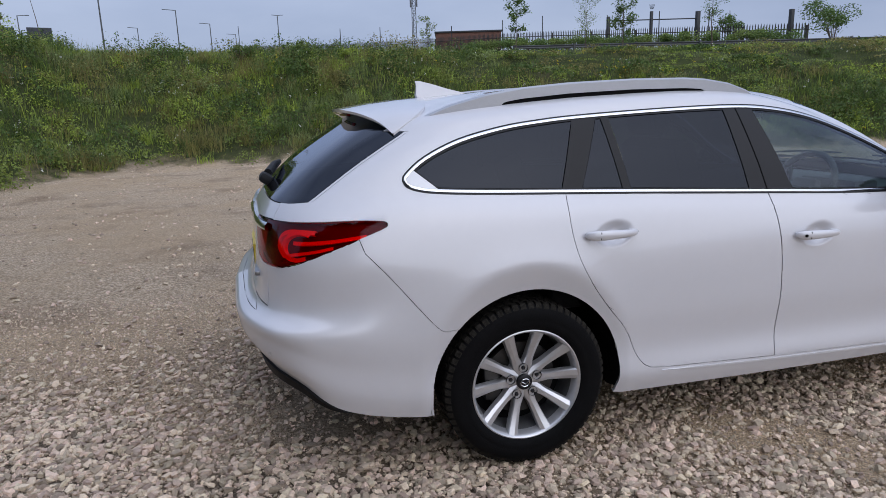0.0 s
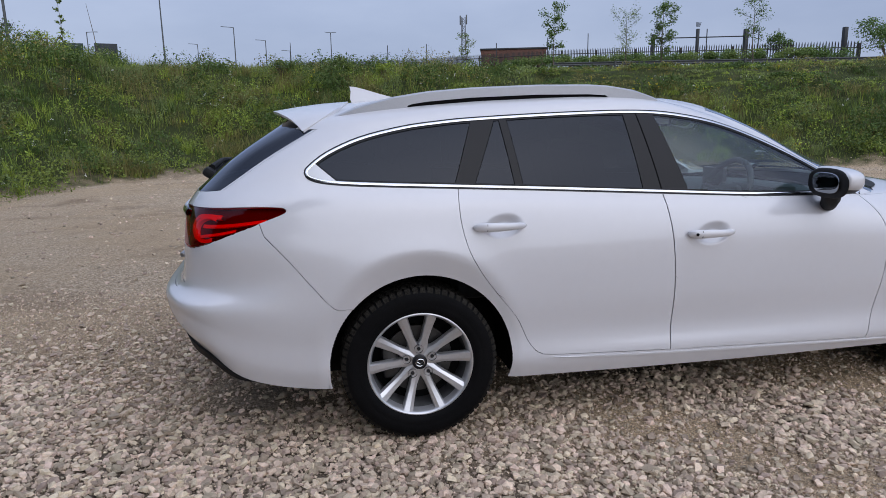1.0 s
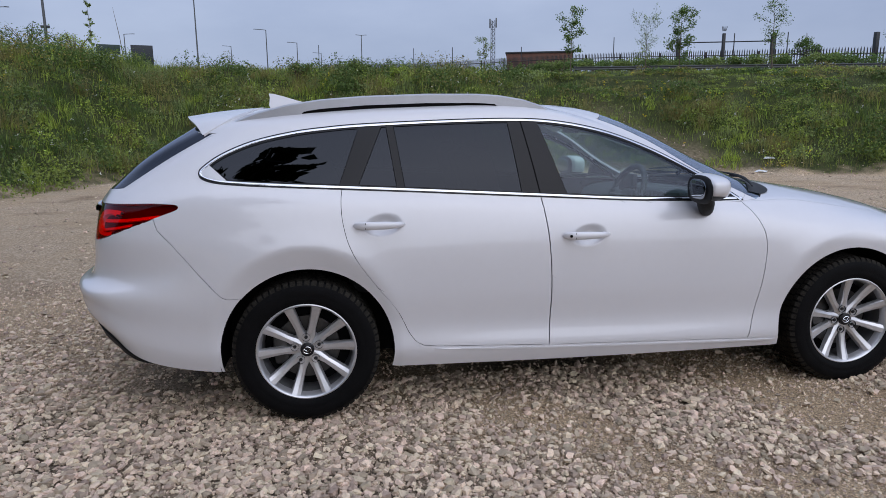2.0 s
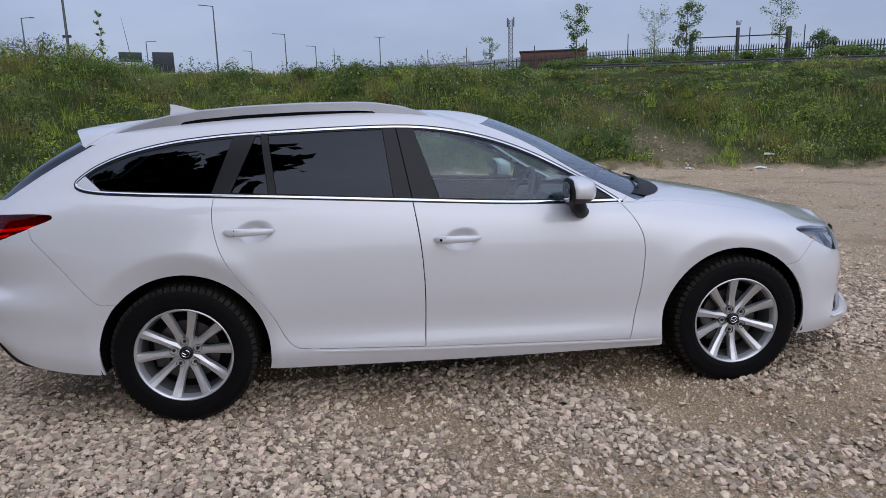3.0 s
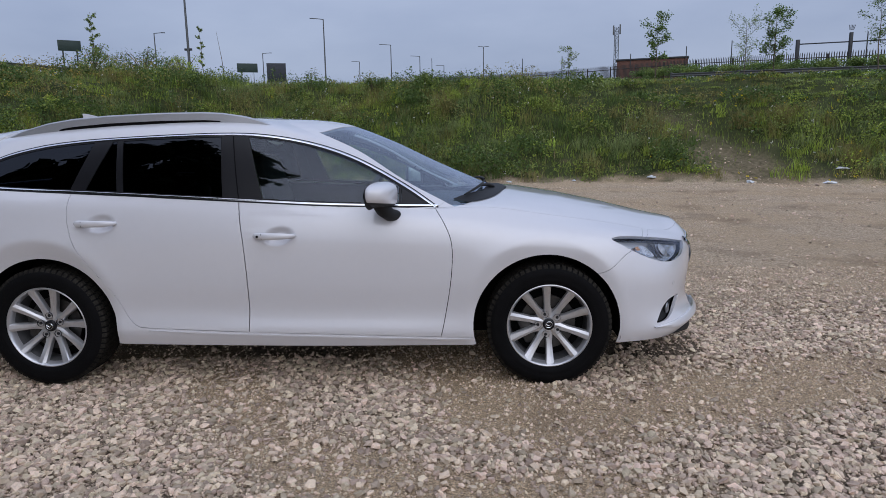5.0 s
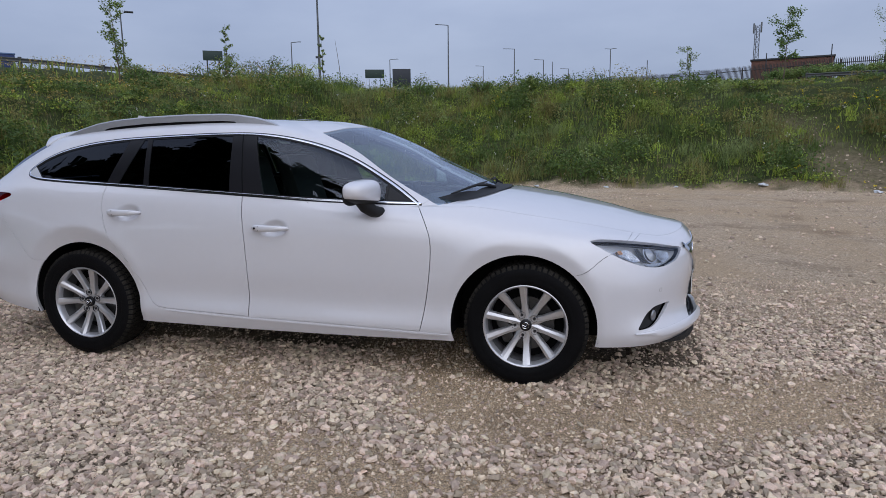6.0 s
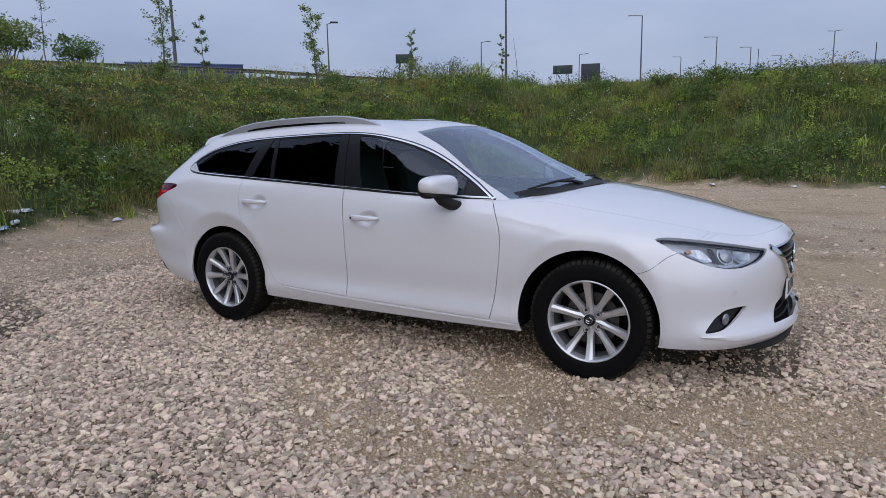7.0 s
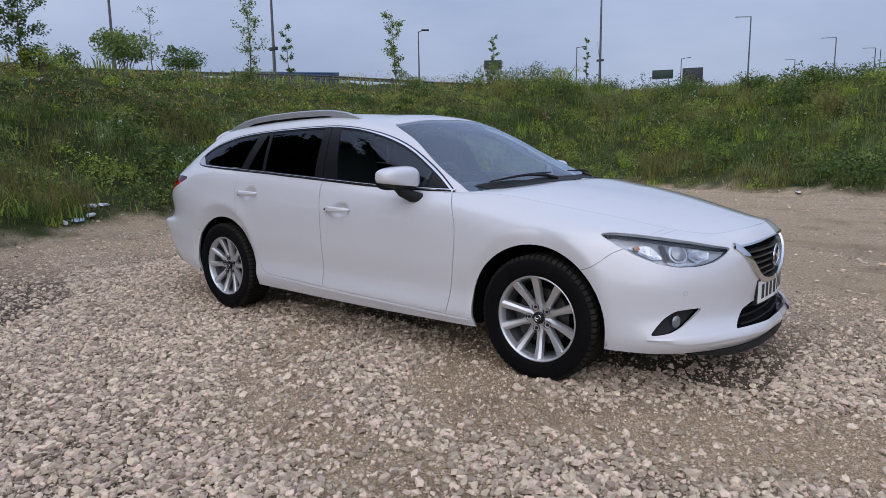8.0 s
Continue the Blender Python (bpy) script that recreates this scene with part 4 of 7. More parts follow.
bmesh.ops.create_uvsphere(rim, u_segments=32, v_segments=14, radius=1)
for v in rim.verts:
    v.co = Vector((1.832 + .014 * v.co.x + .012 * v.co.y, -.950 + .130 * math.copysign(abs(v.co.y) ** .75, v.co.y), 1.034 + .066 * math.copysign(abs(v.co.z) ** .8, v.co.z)))
rim_part = part("mirror_rim", rim, PLASTIC, mirror, "black plastic rim round the mirror glass")
twin = mirrored(mirror)
for ob in (base, glass_part, rim_part):
    mirrored(ob).parent = twin

# roof rails


def rail_mesh():
    bm = bmesh.new()
    rows = []
    for x in np.linspace(-.30, 1.27, 90):
        top = float(np.interp(x, [-.30, -.2, -.05, .1, .3, .6, .85, .95, 1.08, 1.18, 1.27], [1.362, 1.400, 1.438, 1.460, 1.475, 1.485, 1.485, 1.479, 1.459, 1.428, 1.382]))
        w = float(np.interp(x, [-.30, 0, .5, 1.0, 1.27], [.572, .585, .582, .570, .550]))
        slot = .02 < x < .94
        under = top - (.044 if slot else min(.10, .044 + .9 * min(abs(x - .02), abs(x - .94))))
        under = max(under, 1.30)
        d = .015
        rows.append([bm.verts.new(p) for p in ((x, -w - d, under), (x, -w - d, top - .007), (x, -w - d * .5, top), (x, -w + d * .5, top), (x, -w + d, top - .007), (x, -w + d, under))])
    for a, b in zip(rows, rows[1:]):
        for k in range(6):
            bm.faces.new((a[k], a[(k + 1) % 6], b[(k + 1) % 6], b[k]))
    bm.faces.new(rows[0])
    bm.faces.new(rows[-1])
    bmesh.ops.recalc_face_normals(bm, faces=bm.faces[:])
    return bm


ob = part("roof_rail", rail_mesh(), GREYRAIL, car, "silver grey roof rail")
twin = mirrored(ob)
rows = []
for x in np.linspace(.0, .96, 40):
    top = float(np.interp(x, [0, .1, .3, .6, .85, .96], [1.420, 1.432, 1.446, 1.456, 1.456, 1.449]))
    w = float(np.interp(x, [0, .5, 1.0], [.585, .582, .570]))
    rows.append([(x, -w - .010, top), (x, -w - .010, top - .05), (x, -w + .010, top - .05), (x, -w + .010, top)])
pad = part("rail_pad", grid_bm(rows), DARK, ob, "black rubber pad under the rail")
mirrored(pad).parent = twin

# tail spoiler and aerial
lead = catmull([(-.215, 0, 1.4375), (-.225, .25, 1.4310), (-.262, .44, 1.4045), (-.306, .545, 1.381), (-.36, .590, 1.347), (-.432, .617, 1.303)], [5] * 5)
trail = catmull([(-.585, 0, 1.396), (-.573, .25, 1.391), (-.536, .42, 1.378), (-.492, .52, 1.355), (-.462, .577, 1.330), (-.438, .619, 1.301)], [5] * 5)
below = catmull([(-.47, 0, 1.372), (-.455, .25, 1.367), (-.425, .42, 1.352), (-.405, .52, 1.335), (-.405, .565, 1.318), (-.425, .602, 1.299)], [5] * 5)
bm = bmesh.new()
rows = []
for k in range(-25, 26):
    s_ = 1 if k >= 0 else -1
    a, c, u = (np.array(q[abs(k)]) * (1, s_, 1) for q in (lead, trail, below))
    e = (abs(k) / 25) ** 4
    rows.append([bm.verts.new(p) for p in (a - (0, 0, .02), a, a * .67 + c * .33 + (0, 0, .005 * (1 - e)), a * .33 + c * .67 + (0, 0, .005 * (1 - e)), c, c + (.003, 0, -.011 * (1 - e)), u * .6 + c * .4 - (0, 0, .012 * (1 - e)), u)])
for r, s_ in zip(rows, rows[1:]):
    for k in range(7):
        bm.faces.new((r[k], r[k + 1], s_[k + 1], s_[k]))
bmesh.ops.recalc_face_normals(bm, faces=bm.faces[:])
spoiler = part("tail_spoiler", bm, PAINT, tailgate, "white roof spoiler")
bm = bmesh.new()
prof = [(.05, 1.450), (-.05, 1.476), (-.12, 1.498), (-.175, 1.512), (-.20, 1.514), (-.195, 1.49), (-.20, 1.45), (-.19, 1.425)]
left, right, mid = [], [], []
for k, (x, z) in enumerate(prof):
    t = max(.0035, .022 * (1 - (z - 1.43) / .105))
    left.append(bm.verts.new((x, t, z)))
    right.append(bm.verts.new((x, -t, z)))
for k in range(len(prof) - 1):
    bm.faces.new((left[k], left[k + 1], right[k + 1], right[k]))
bm.faces.new(left)
bm.faces.new(right[::-1])
bmesh.ops.recalc_face_normals(bm, faces=bm.faces[:])
part("brake_lamp", box_bm(-.545, -.14, 1.363, -.530, .14, 1.373, .002), mat("high brake lamp", (.25, .01, .01), .2), spoiler, "slim red brake lamp")
part("roof_aerial", bm, PAINT, car, "white shark-fin aerial", smooth=False)

# tail: chrome bar, plate, wiper, valance, lamps
outer = [(y, .995 - .006 * (abs(y) / .6) ** 2) for y in np.linspace(-.60, .0, 18)]
bm = strip2(outer, [(y, z - .026) for y, z in outer], BACK, -1, .016, closed=False)
half = part("tail_garnish", bm, CHROME, tailgate, "chrome bar across the tailgate")
mirrored(half)
YELLOWPLATE = mat("yellow reflective plate", (.75, .55, .03), .4)
WHITEPLATE = mat("white reflective plate", (.72, .72, .70), .4)
BARS = mat("black plate print", (.01, .01, .01), .5)


def rear_sheet(y0, y1, z0, z1, off, n_=12):
    """A thin plate that follows the tailgate."""
    bm = bmesh.new()
    rows = []
    for y in np.linspace(y0, y1, n_):
        c = on_skin(BACK, -abs(y) - .0005, (z0 + z1) / 2, -1, 0)
        rows.append([bm.verts.new(p) for p in ((c.x - off, y, z0), (c.x - off, y, z1), (c.x + .01, y, z1), (c.x + .01, y, z0))])
    for a, b in zip(rows, rows[1:]):
        for k in range(4):
            bm.faces.new((a[k], a[(k + 1) % 4], b[(k + 1) % 4], b[k]))
    bm.faces.new(rows[0])
    bm.faces.new(rows[-1])
    bmesh.ops.recalc_face_normals(bm, faces=bm.faces[:])
    return bm


rear_plate = part("number_plate", rear_sheet(-.26, .26, .735, .846, .003), YELLOWPLATE, tailgate, "yellow plate with plain black bars")
for k in range(7):
    y = -.205 + k * .062 + (.035 if k > 3 else 0)
    part("plate_bar", rear_sheet(y - .02, y + .02, .752, .828, .0045, 3), BARS, rear_plate)


def front_sheet(y0, y1, z0, z1, off, thick, n_=14):
    """A thin plate bent along the bumper's curve."""
    bm = bmesh.new()
    rows = []
    for y in np.linspace(y0, y1, n_):
        c = on_skin(FRONT, -abs(y) - .0005, (z0 + z1) / 2, 1, 0)
        rows.append([bm.verts.new(p) for p in ((c.x + off + thick, y, z0), (c.x + off + thick, y, z1), (c.x + off - .012, y, z1), (c.x + off - .012, y, z0))])
    for a, b in zip(rows, rows[1:]):
        for k in range(4):
            bm.faces.new((a[k], a[(k + 1) % 4], b[(k + 1) % 4], b[k]))
    bm.faces.new(rows[0])
    bm.faces.new(rows[-1])
    bmesh.ops.recalc_face_normals(bm, faces=bm.faces[:])
    return bm


part("plate_holder", front_sheet(-.272, .272, .402, .530, .004, .006), PLASTIC, bumper_f, "black plate holder")
front_plate = part("number_plate", front_sheet(-.26, .26, .411, .522, .010, .004), WHITEPLATE, bumper_f, "white plate with plain black bars")
for k in range(7):
    y = -.205 + k * .062 + (.035 if k > 3 else 0)
    part("plate_bar", front_sheet(y - .018, y + .018, .430, .503, .0125, .003, 3), BARS, front_plate)
part("tailgate_badge", box_bm(-.985, -.53, .775, -.965, -.40, .793, .003), mat("dull chrome badge", (.3, .3, .31), .3, 1.0), tailgate, "small chrome badge")
def rear_pt(y, z, off):
    q = on_skin(BACK, -abs(y), z, -1, off)
    return Vector((q.x, y, q.z))


q = rear_pt(-.01, 1.085, .02)
bm = box_bm(-.030, -.05, -.026, .030, .05, .022, .018, None, Matrix.Translation(q) @ pose(0, 0, 0, 0, 35, 0))
tube_bm([rear_pt(0.0, 1.10, .03), rear_pt(.14, 1.125, .035), rear_pt(.30, 1.135, .022)], [.018, .013, .008], 8, bm)
tube_bm([rear_pt(.02, 1.085, .012), rear_pt(.2, 1.118, .016), rear_pt(.37, 1.13, .012)], [.007, .010, .006], 8, bm)
part("rear_wiper", bm, PLASTIC, tailgate, "black rear wiper")
rows = []
for u in range(0, sum(UN[:5]) + 1):
    p = low[u, 0]
    q = low[u, 1]
    k = min(1, max(0, (-.66 - p[0]) / .16))
    mid = max(0, 1 - p[1] / .8)
    rows.append([(p[0] + .012, -max(p[1] - .008, 0), p[2] + .02), (p[0] - .006 * k, -max(p[1] + .004 * k, 0), p[2] - .004 * k), (p[0] + .01, -max(p[1] - .01, 0), p[2] - (.05 + .05 * mid) * k),
                 (p[0] + .05, -max(p[1] - .04, 0), max(.27, p[2] - (.09 + .07 * mid) * k)), (p[0] + .22, -max(p[1] - .15, 0), .30)])
rows = [r for r in rows if r[0][0] < -.665]
bm = grid_bm(rows)
bmesh.ops.recalc_face_normals(bm, faces=bm.faces[:])
half = part("rear_valance", bm, mat("black valance plastic", (.007, .007, .008), .6, 0, .2, 30, spec=.12), bumper_r, "black lower bumper valance")
mirrored(half)
reflector = box_bm(-.925, -.66, .43, -.905, -.54, .450, .004, None, pose(0, 0, 0))
half = part("reflector", reflector, mat("red reflector", (.35, .01, .012), .15), bumper_r, "red reflector strip")
mirrored(half)
SENSOR = mat("sensor ring", (.45, .45, .45), .4)
for e1, h, z, o, host in ((TAIL45, .135, .535, -1, bumper_r), (NOSE45, 1.93, .52, 1, bumper_f)):
    ring2 = [(h + .012 * math.cos(t), z + .012 * math.sin(t)) for t in np.linspace(0, math.tau, 17)[:-1]]
    ring3 = [(h + .0095 * math.cos(t), z + .0095 * math.sin(t)) for t in np.linspace(0, math.tau, 17)[:-1]]
    half = part("parking_sensor", strip2(ring2, ring3, e1, o, .0015), SENSOR, host, "round parking sensor")
    mirrored(half)
RED = mat("bright red reflector", (.95, .06, .03), .35)
DARKRED = mat("dark red housing", (.06, .004, .006), .4)
SILVERBOWL = mat("silvered lamp bowl", (.80, .80, .82), .15, 1.0, .1, 60)
AMBER = mat("amber lamp", (.42, .22, .12), .3)
half = part("lamp_housing", panel({TAILLAMP}, sink=.0215, lip=0, gap=.001), DARKRED, tail_out, "dark lamp housing")
mirrored(half)
arc = [(-.08 + .072 * math.cos(t), .931 + .046 * math.sin(t)) for t in np.linspace(math.radians(55), math.radians(305), 18)]
arc = [(.03 - (h + .08), z) for h, z in arc]
for pts, wid in ((arc, .014), (curve2([(-.19, .962), (-.10, .950), (-.02, .944), (.05, .942)], 5), .012), (curve2([(-.03, .978), (.03, .980), (.09, .976), (.125, .955), (.128, .925), (.09, .897)], 5), .014), (curve2([(-.10, .928), (-.04, .915), (.03, .905), (.09, .893)], 5), .010)):
    n_ = [Vector((b[0] - a[0], b[1] - a[1])).normalized() for a, b in zip(pts, pts[1:] + pts[-1:])]
    n_[-1] = n_[-2]
    o_ = [(p[0] - t.y * wid / 2, p[1] + t.x * wid / 2) for p, t in zip(pts, n_)]
    i_ = [(p[0] + t.y * wid / 2, p[1] - t.x * wid / 2) for p, t in zip(pts, n_)]
    half = part("light_guide", strip2(o_, i_, TAIL45, -1, -.0035, closed=False, sink=-.020), RED, tail_out, "bright red light guide")
    mirrored(half)
blob = rounded([(.235, .985), (.385, .980), (.365, .905), (.25, .87)], .3, 3)
half = part("reverse_lamp", patch2(blob, TAIL45, -1, lambda f: -.006, 3), mat("smoky clear lamp", (.34, .28, .28), .25), tail_out, "smoky reversing lamp")
mirrored(half)
half = part("indicator_lamp", patch2(rounded([(.00, .880), (.09, .882), (.11, .868), (.04, .862)], .3, 3), TAIL45, -1, lambda f: -.006, 3), SILVERBOWL, tail_out, "silver indicator bowl")
mirrored(half)

# nose: grille, intake, fog lamps, headlamps
GRILLEBACK = mat("black grille backing", (.005, .005, .005), .9, spec=.08)
SLAT = mat("satin dark slat", (.035, .037, .04), .3, .3)
grille = part("grille", panel({GRILLE}, True, sink=.055, lip=0), GRILLEBACK, car, "black grille with chrome surround")
for z in (.545, .580, .615, .650, .685):
    lim = [h for h in np.linspace(-.42, 0, 60) if inside2(grille_poly, h, z)]
    if not lim:
        continue
    pts = [on_skin(FRONT, h, z, 1, -.026) for h in np.linspace(min(lim) + .01, -.004, 16)]
    bm = bmesh.new()
    rr = [[bm.verts.new(p + Vector((dx, 0, dz))) for dx, dz in ((.012, .004), (.012, -.004), (-.016, -.009), (-.016, .009))] for p in pts]
    for a, b in zip(rr, rr[1:]):
        for k in range(4):
            bm.faces.new((a[k], a[(k + 1) % 4], b[(k + 1) % 4], b[k]))
    bmesh.ops.recalc_face_normals(bm, faces=bm.faces[:])
    half = part("grille_slat", bm, SLAT, grille)
    mirrored(half)
wing = curve2([(-.435, .712), (-.420, .704), (-.385, .662), (-.32, .592), (-.24, .538), (-.14, .514), (-.002, .506)], 5)
t_ = [Vector((b[0] - a[0], b[1] - a[1])).normalized() for a, b in zip(wing, wing[1:])] + [Vector((1, 0))]
half = part("grille_surround", strip2([(p[0] - .012 * t.y * -1 * .9, p[1] - .010) for p, t in zip(wing, t_)], [(p[0] + .010, p[1] + .016) for p in wing], FRONT, 1, .013, closed=False), CHROME, grille, "chrome wing-shaped surround")
mirrored(half)
topbar = curve2([(-.44, .714), (-.36, .722), (-.20, .734), (-.002, .741)], 6)
half = part("grille_top_bar", strip2(topbar, [(h, z - .010) for h, z in topbar], FRONT, 1, .006, closed=False), CHROME, grille)
mirrored(half)
ring = bmesh.new()
em = [(3.680, .066 * math.cos(t), .628 + .052 * math.sin(t)) for t in np.linspace(0, math.tau, 41)]
tube_bm(em, .0065, 8, ring, cap=False)
tube_bm([(3.680, -.055, .655), (3.684, -.02, .628), (3.684, 0, .615), (3.684, .02, .628), (3.680, .055, .655)], [.004, .007, .005, .007, .004], 8, ring)
part("emblem", ring, CHROME, grille, "plain oval chrome emblem")
intake = part("lower_intake", panel({INTAKE}, True, sink=.05, lip=0), GRILLEBACK, bumper_f, "black lower intake")
for z in (.345, .372, .399):
    pts = [on_skin(FRONT, h, z, 1, -.03) for h in np.linspace(-.40, .0, 12)]
    bm = tube_bm(pts, .005, 6)
    half = part("intake_slat", bm, PLASTIC, intake)
    mirrored(half)
fog = part("fog_recess", panel({FOG}, sink=.028, lip=0), PLASTIC, bumper_f, "black fog lamp recess")
fog2 = mirrored(fog)
c = on_skin(NOSE45, 1.90, .385, 1, -.02)
bm = bmesh.new()
bmesh.ops.create_uvsphere(bm, u_segments=20, v_segments=12, radius=.032, matrix=Matrix.Translation(c) @ pose(0, 0, 0, 0, 0, -30) @ Matrix.Diagonal((.35, .8, 1, 1)))
lamp = part("fog_lamp", bm, mat("fog lamp glass", (.25, .26, .28), .08, .6), fog, "round fog lamp")
mirrored(lamp).parent = fog2
HOUSING = mat("grey lamp housing", (.44, .45, .47), .3, .25)
half = part("lamp_housing", panel({HEADLAMP}, sink=.044, lip=0), HOUSING, head_out, "dark grey lamp housing")
mirrored(half)
# the strong blotches of tone paint in the broken reflections of a faceted bowl
CLEARBOWL = mat("bright silvered reflector", (.52, .53, .55), .20, .9, .5, 28, .35, 60.0)
DARKBEZEL = mat("black lamp bezel", (.02, .02, .022), .25)


def lamp_piece(nm, pts, m_, lift, dome=0.0, lb=""):
    half_ = part(nm, patch2(rounded(pts, .22, 3), NOSE45, 1, lambda f: lift + dome * f, 4), m_, head_out, lb)
    mirrored(half_)


lamp_piece("reflector", [(1.685, .742), (1.80, .752), (1.85, .690), (1.80, .682), (1.73, .712)], CLEARBOWL, -.034, -.010, "silvered reflector")
lamp_piece("reflector", [(1.985, .735), (2.10, .712), (2.085, .672), (2.01, .660), (1.975, .690)], CLEARBOWL, -.032, -.012, "silvered reflector")
lamp_piece("reflector", [(1.85, .668), (1.99, .660), (2.06, .664), (1.99, .648), (1.90, .648)], CLEARBOWL, -.030, .0)
lamp_piece("bezel", [(1.838, .752), (1.872, .748), (1.875, .668), (1.848, .680)], DARKBEZEL, -.030, 0, "black upright bezel")
lamp_disc = lambda r: [(1.925 + r * math.cos(t), .706 + r * .92 * math.sin(t)) for t in np.linspace(0, math.tau, 21)[:-1]]
lamp_piece("projector_ring", lamp_disc(.047), CLEARBOWL, -.026, .004, "bright ring round the projector")
lamp_piece("projector", lamp_disc(.036), mat("projector lens glass", (.30, .31, .33), .05, .5), -.018, .016, "rounded glass projector lens")
lamp_piece("bezel", [(1.61, .781), (1.80, .768), (2.00, .741), (2.15, .715), (2.14, .710), (1.99, .736), (1.80, .764), (1.62, .777)], DARKBEZEL, -.020, 0, "black upper bezel")
lamp_piece("indicator_bulb", [(1.715, .742), (1.745, .748), (1.748, .728), (1.722, .724)], AMBER, -.026, .008, "amber bulb")
rows = []
for u in range(sum(UN[:13]), len(low)):
    p = low[u, 0]
    k = min(1, max(0, (p[0] - 3.46) / .12))
    if p[0] < 3.46:
        continue
    rows.append([(p[0] - .02, -max(p[1] - .01, 0), p[2] + .01), (p[0] + .008 * k, -p[1] * (1 + .01 * k), p[2] - .003), (p[0] + .012 * k - .01 * (1 - k), -p[1], p[2] - .028 * k - .006), (p[0] - .10, -max(p[1] - .06, 0), p[2] - .02)])
bm = grid_bm(rows)
bmesh.ops.recalc_face_normals(bm, faces=bm.faces[:])
half = part("front_lip", bm, PLASTIC, bumper_f, "black lower front lip")
mirrored(half)

# the bumper's lower edge stands out as a white lip below the fog lamps
lip_line = curve2([(1.752, .308), (1.85, .316), (2.0, .322), (2.15, .326), (2.30, .326), (2.46, .322)], 8)
half = part("bumper_lip", strip2(lip_line, [(h, z - .004 - .030 * min(1, (h - 1.752) / .16)) for h, z in lip_line], NOSE45, 1, .014, closed=False), PAINT, bumper_f, "white raised lower lip of the bumper")
mirrored(half)

# wipers
for foot_u, tip_u, v in ((24, 6, 1.6), ):
    pts = [Vector((screen[u, 1][0], -screen[u, 1][1], screen[u, 1][2])) + Vector((.012, 0, .016)) for u in range(6, 22)]
    bm = tube_bm(pts, [.004 + .004 * math.sin(math.pi * k / 15) for k in range(16)], 6)
    tube_bm([(2.475, -.16, 1.015), (2.44, -.24, 1.035), pts[8]], [.014, .010, .007], 8, bm)
    part("wiper", bm, PLASTIC, car, "black windscreen wiper")
    pts = [Vector((screen[u, 1][0], screen[u, 1][1], screen[u, 1][2])) + Vector((.012, 0, .016)) for u in range(8, 24)]
    bm = tube_bm(pts, [.004 + .004 * math.sin(math.pi * k / 15) for k in range(16)], 6)
    tube_bm([(2.44, .38, 1.00), (2.42, .30, 1.03), pts[7]], [.014, .010, .007], 8, bm)
    part("wiper", bm, PLASTIC, car, "black windscreen wiper")

# wheels
NUT = mat("wheel nut steel", (.035, .035, .038), .4, .6)


def wheel_at(x, y, turn, flip, name="wheel"):
    m = Matrix.Translation((x, y, .328)) @ (pose(0, 0, 0, 0, 0, 180) if flip else Matrix.Identity(4)) @ pose(0, 0, 0, 0, turn, 0)
    made = []
    for nm, me, mt, lb in WHEEL_PARTS:
        ob = new(nm, me)
        made.append(ob)
        tagged(ob, lb)
        if nm == "wheel":
            ob.parent = car
            ob.matrix_basis = m
            root = ob
        else:
            ob.parent = root
    return root


def as_mesh(nm, bm, mt, smooth=True):
    bmesh.ops.recalc_face_normals(bm, faces=bm.faces[:])
    me = bpy.data.meshes.new(nm)
    bm.to_mesh(me)
    bm.free()
    me.polygons.foreach_set("use_smooth", [smooth] * len(me.polygons))
    if smooth:
        me.set_sharp_from_angle(angle=radians(40))
    me.materials.append(mt)
    return me


WHEEL_PARTS = []
BARREL = mat("silver wheel barrel", (.17, .17, .175), .45, .6, .2, 30)
bm = spin_bm([(.2045, -.058), (.2085, -.074), (.2125, -.088), (.2165, -.0965), (.2215, -.1005), (.2258, -.0990), (.2275, -.092)], 80)
WHEEL_PARTS.append(("wheel", as_mesh("wheel", bm, ALLOY), ALLOY, "silver ten-spoke alloy wheel with black tyre"))
bm = spin_bm([(.222, .095), (.25, .108), (.285, .1125), (.310, .106), (.324, .092), (.329, .07), (.329, -.07), (.3255, -.086), (.3215, -.094), (.317, -.0975), (.312, -.104), (.306, -.1075), (.292, -.1125), (.270, -.1125), (.262, -.1105), (.259, -.1115), (.240, -.107), (.2265, -.0985), (.224, -.09)], 96)
barrel_bm = spin_bm([(.200, .09), (.200, -.030), (.2045, -.060)], 64)
WHEEL_PARTS.append(("barrel", as_mesh("barrel", barrel_bm, BARREL), BARREL, "dark inner barrel"))
WHEEL_PARTS.append(("tyre", as_mesh("tyre", bm, RUBBER), RUBBER, "black rubber tyre with dusty tread"))
bm = bmesh.new()
for k in range(64):
    a = k * math.tau / 64
    for y0, y1, r0, r1, sh in ((-.1035, -.062, .312, .3315, 0), (-.055, -.018, .322, .3315, .3), (-.012, .012, .322, .3315, .6), (.018, .055, .322, .3315, .2), (.062, .1035, .312, .3315, .5)):
        aa = a + sh * math.tau / 64
        w = .0115
        vs = []
        for rr_, yy0, yy1 in ((r0, y0, y1), (r1, max(y0, -.088), min(y1, .088))):
            for s, yy in ((-1, yy0), (1, yy0), (1, yy1), (-1, yy1)):
                vs.append(bm.verts.new((rr_ * math.cos(aa + s * w / .33), yy, rr_ * math.sin(aa + s * w / .33))))
        for q in ((0, 1, 2, 3), (4, 5, 6, 7), (0, 1, 5, 4), (1, 2, 6, 5), (2, 3, 7, 6), (3, 0, 4, 7)):
            bm.faces.new([vs[i] for i in q])
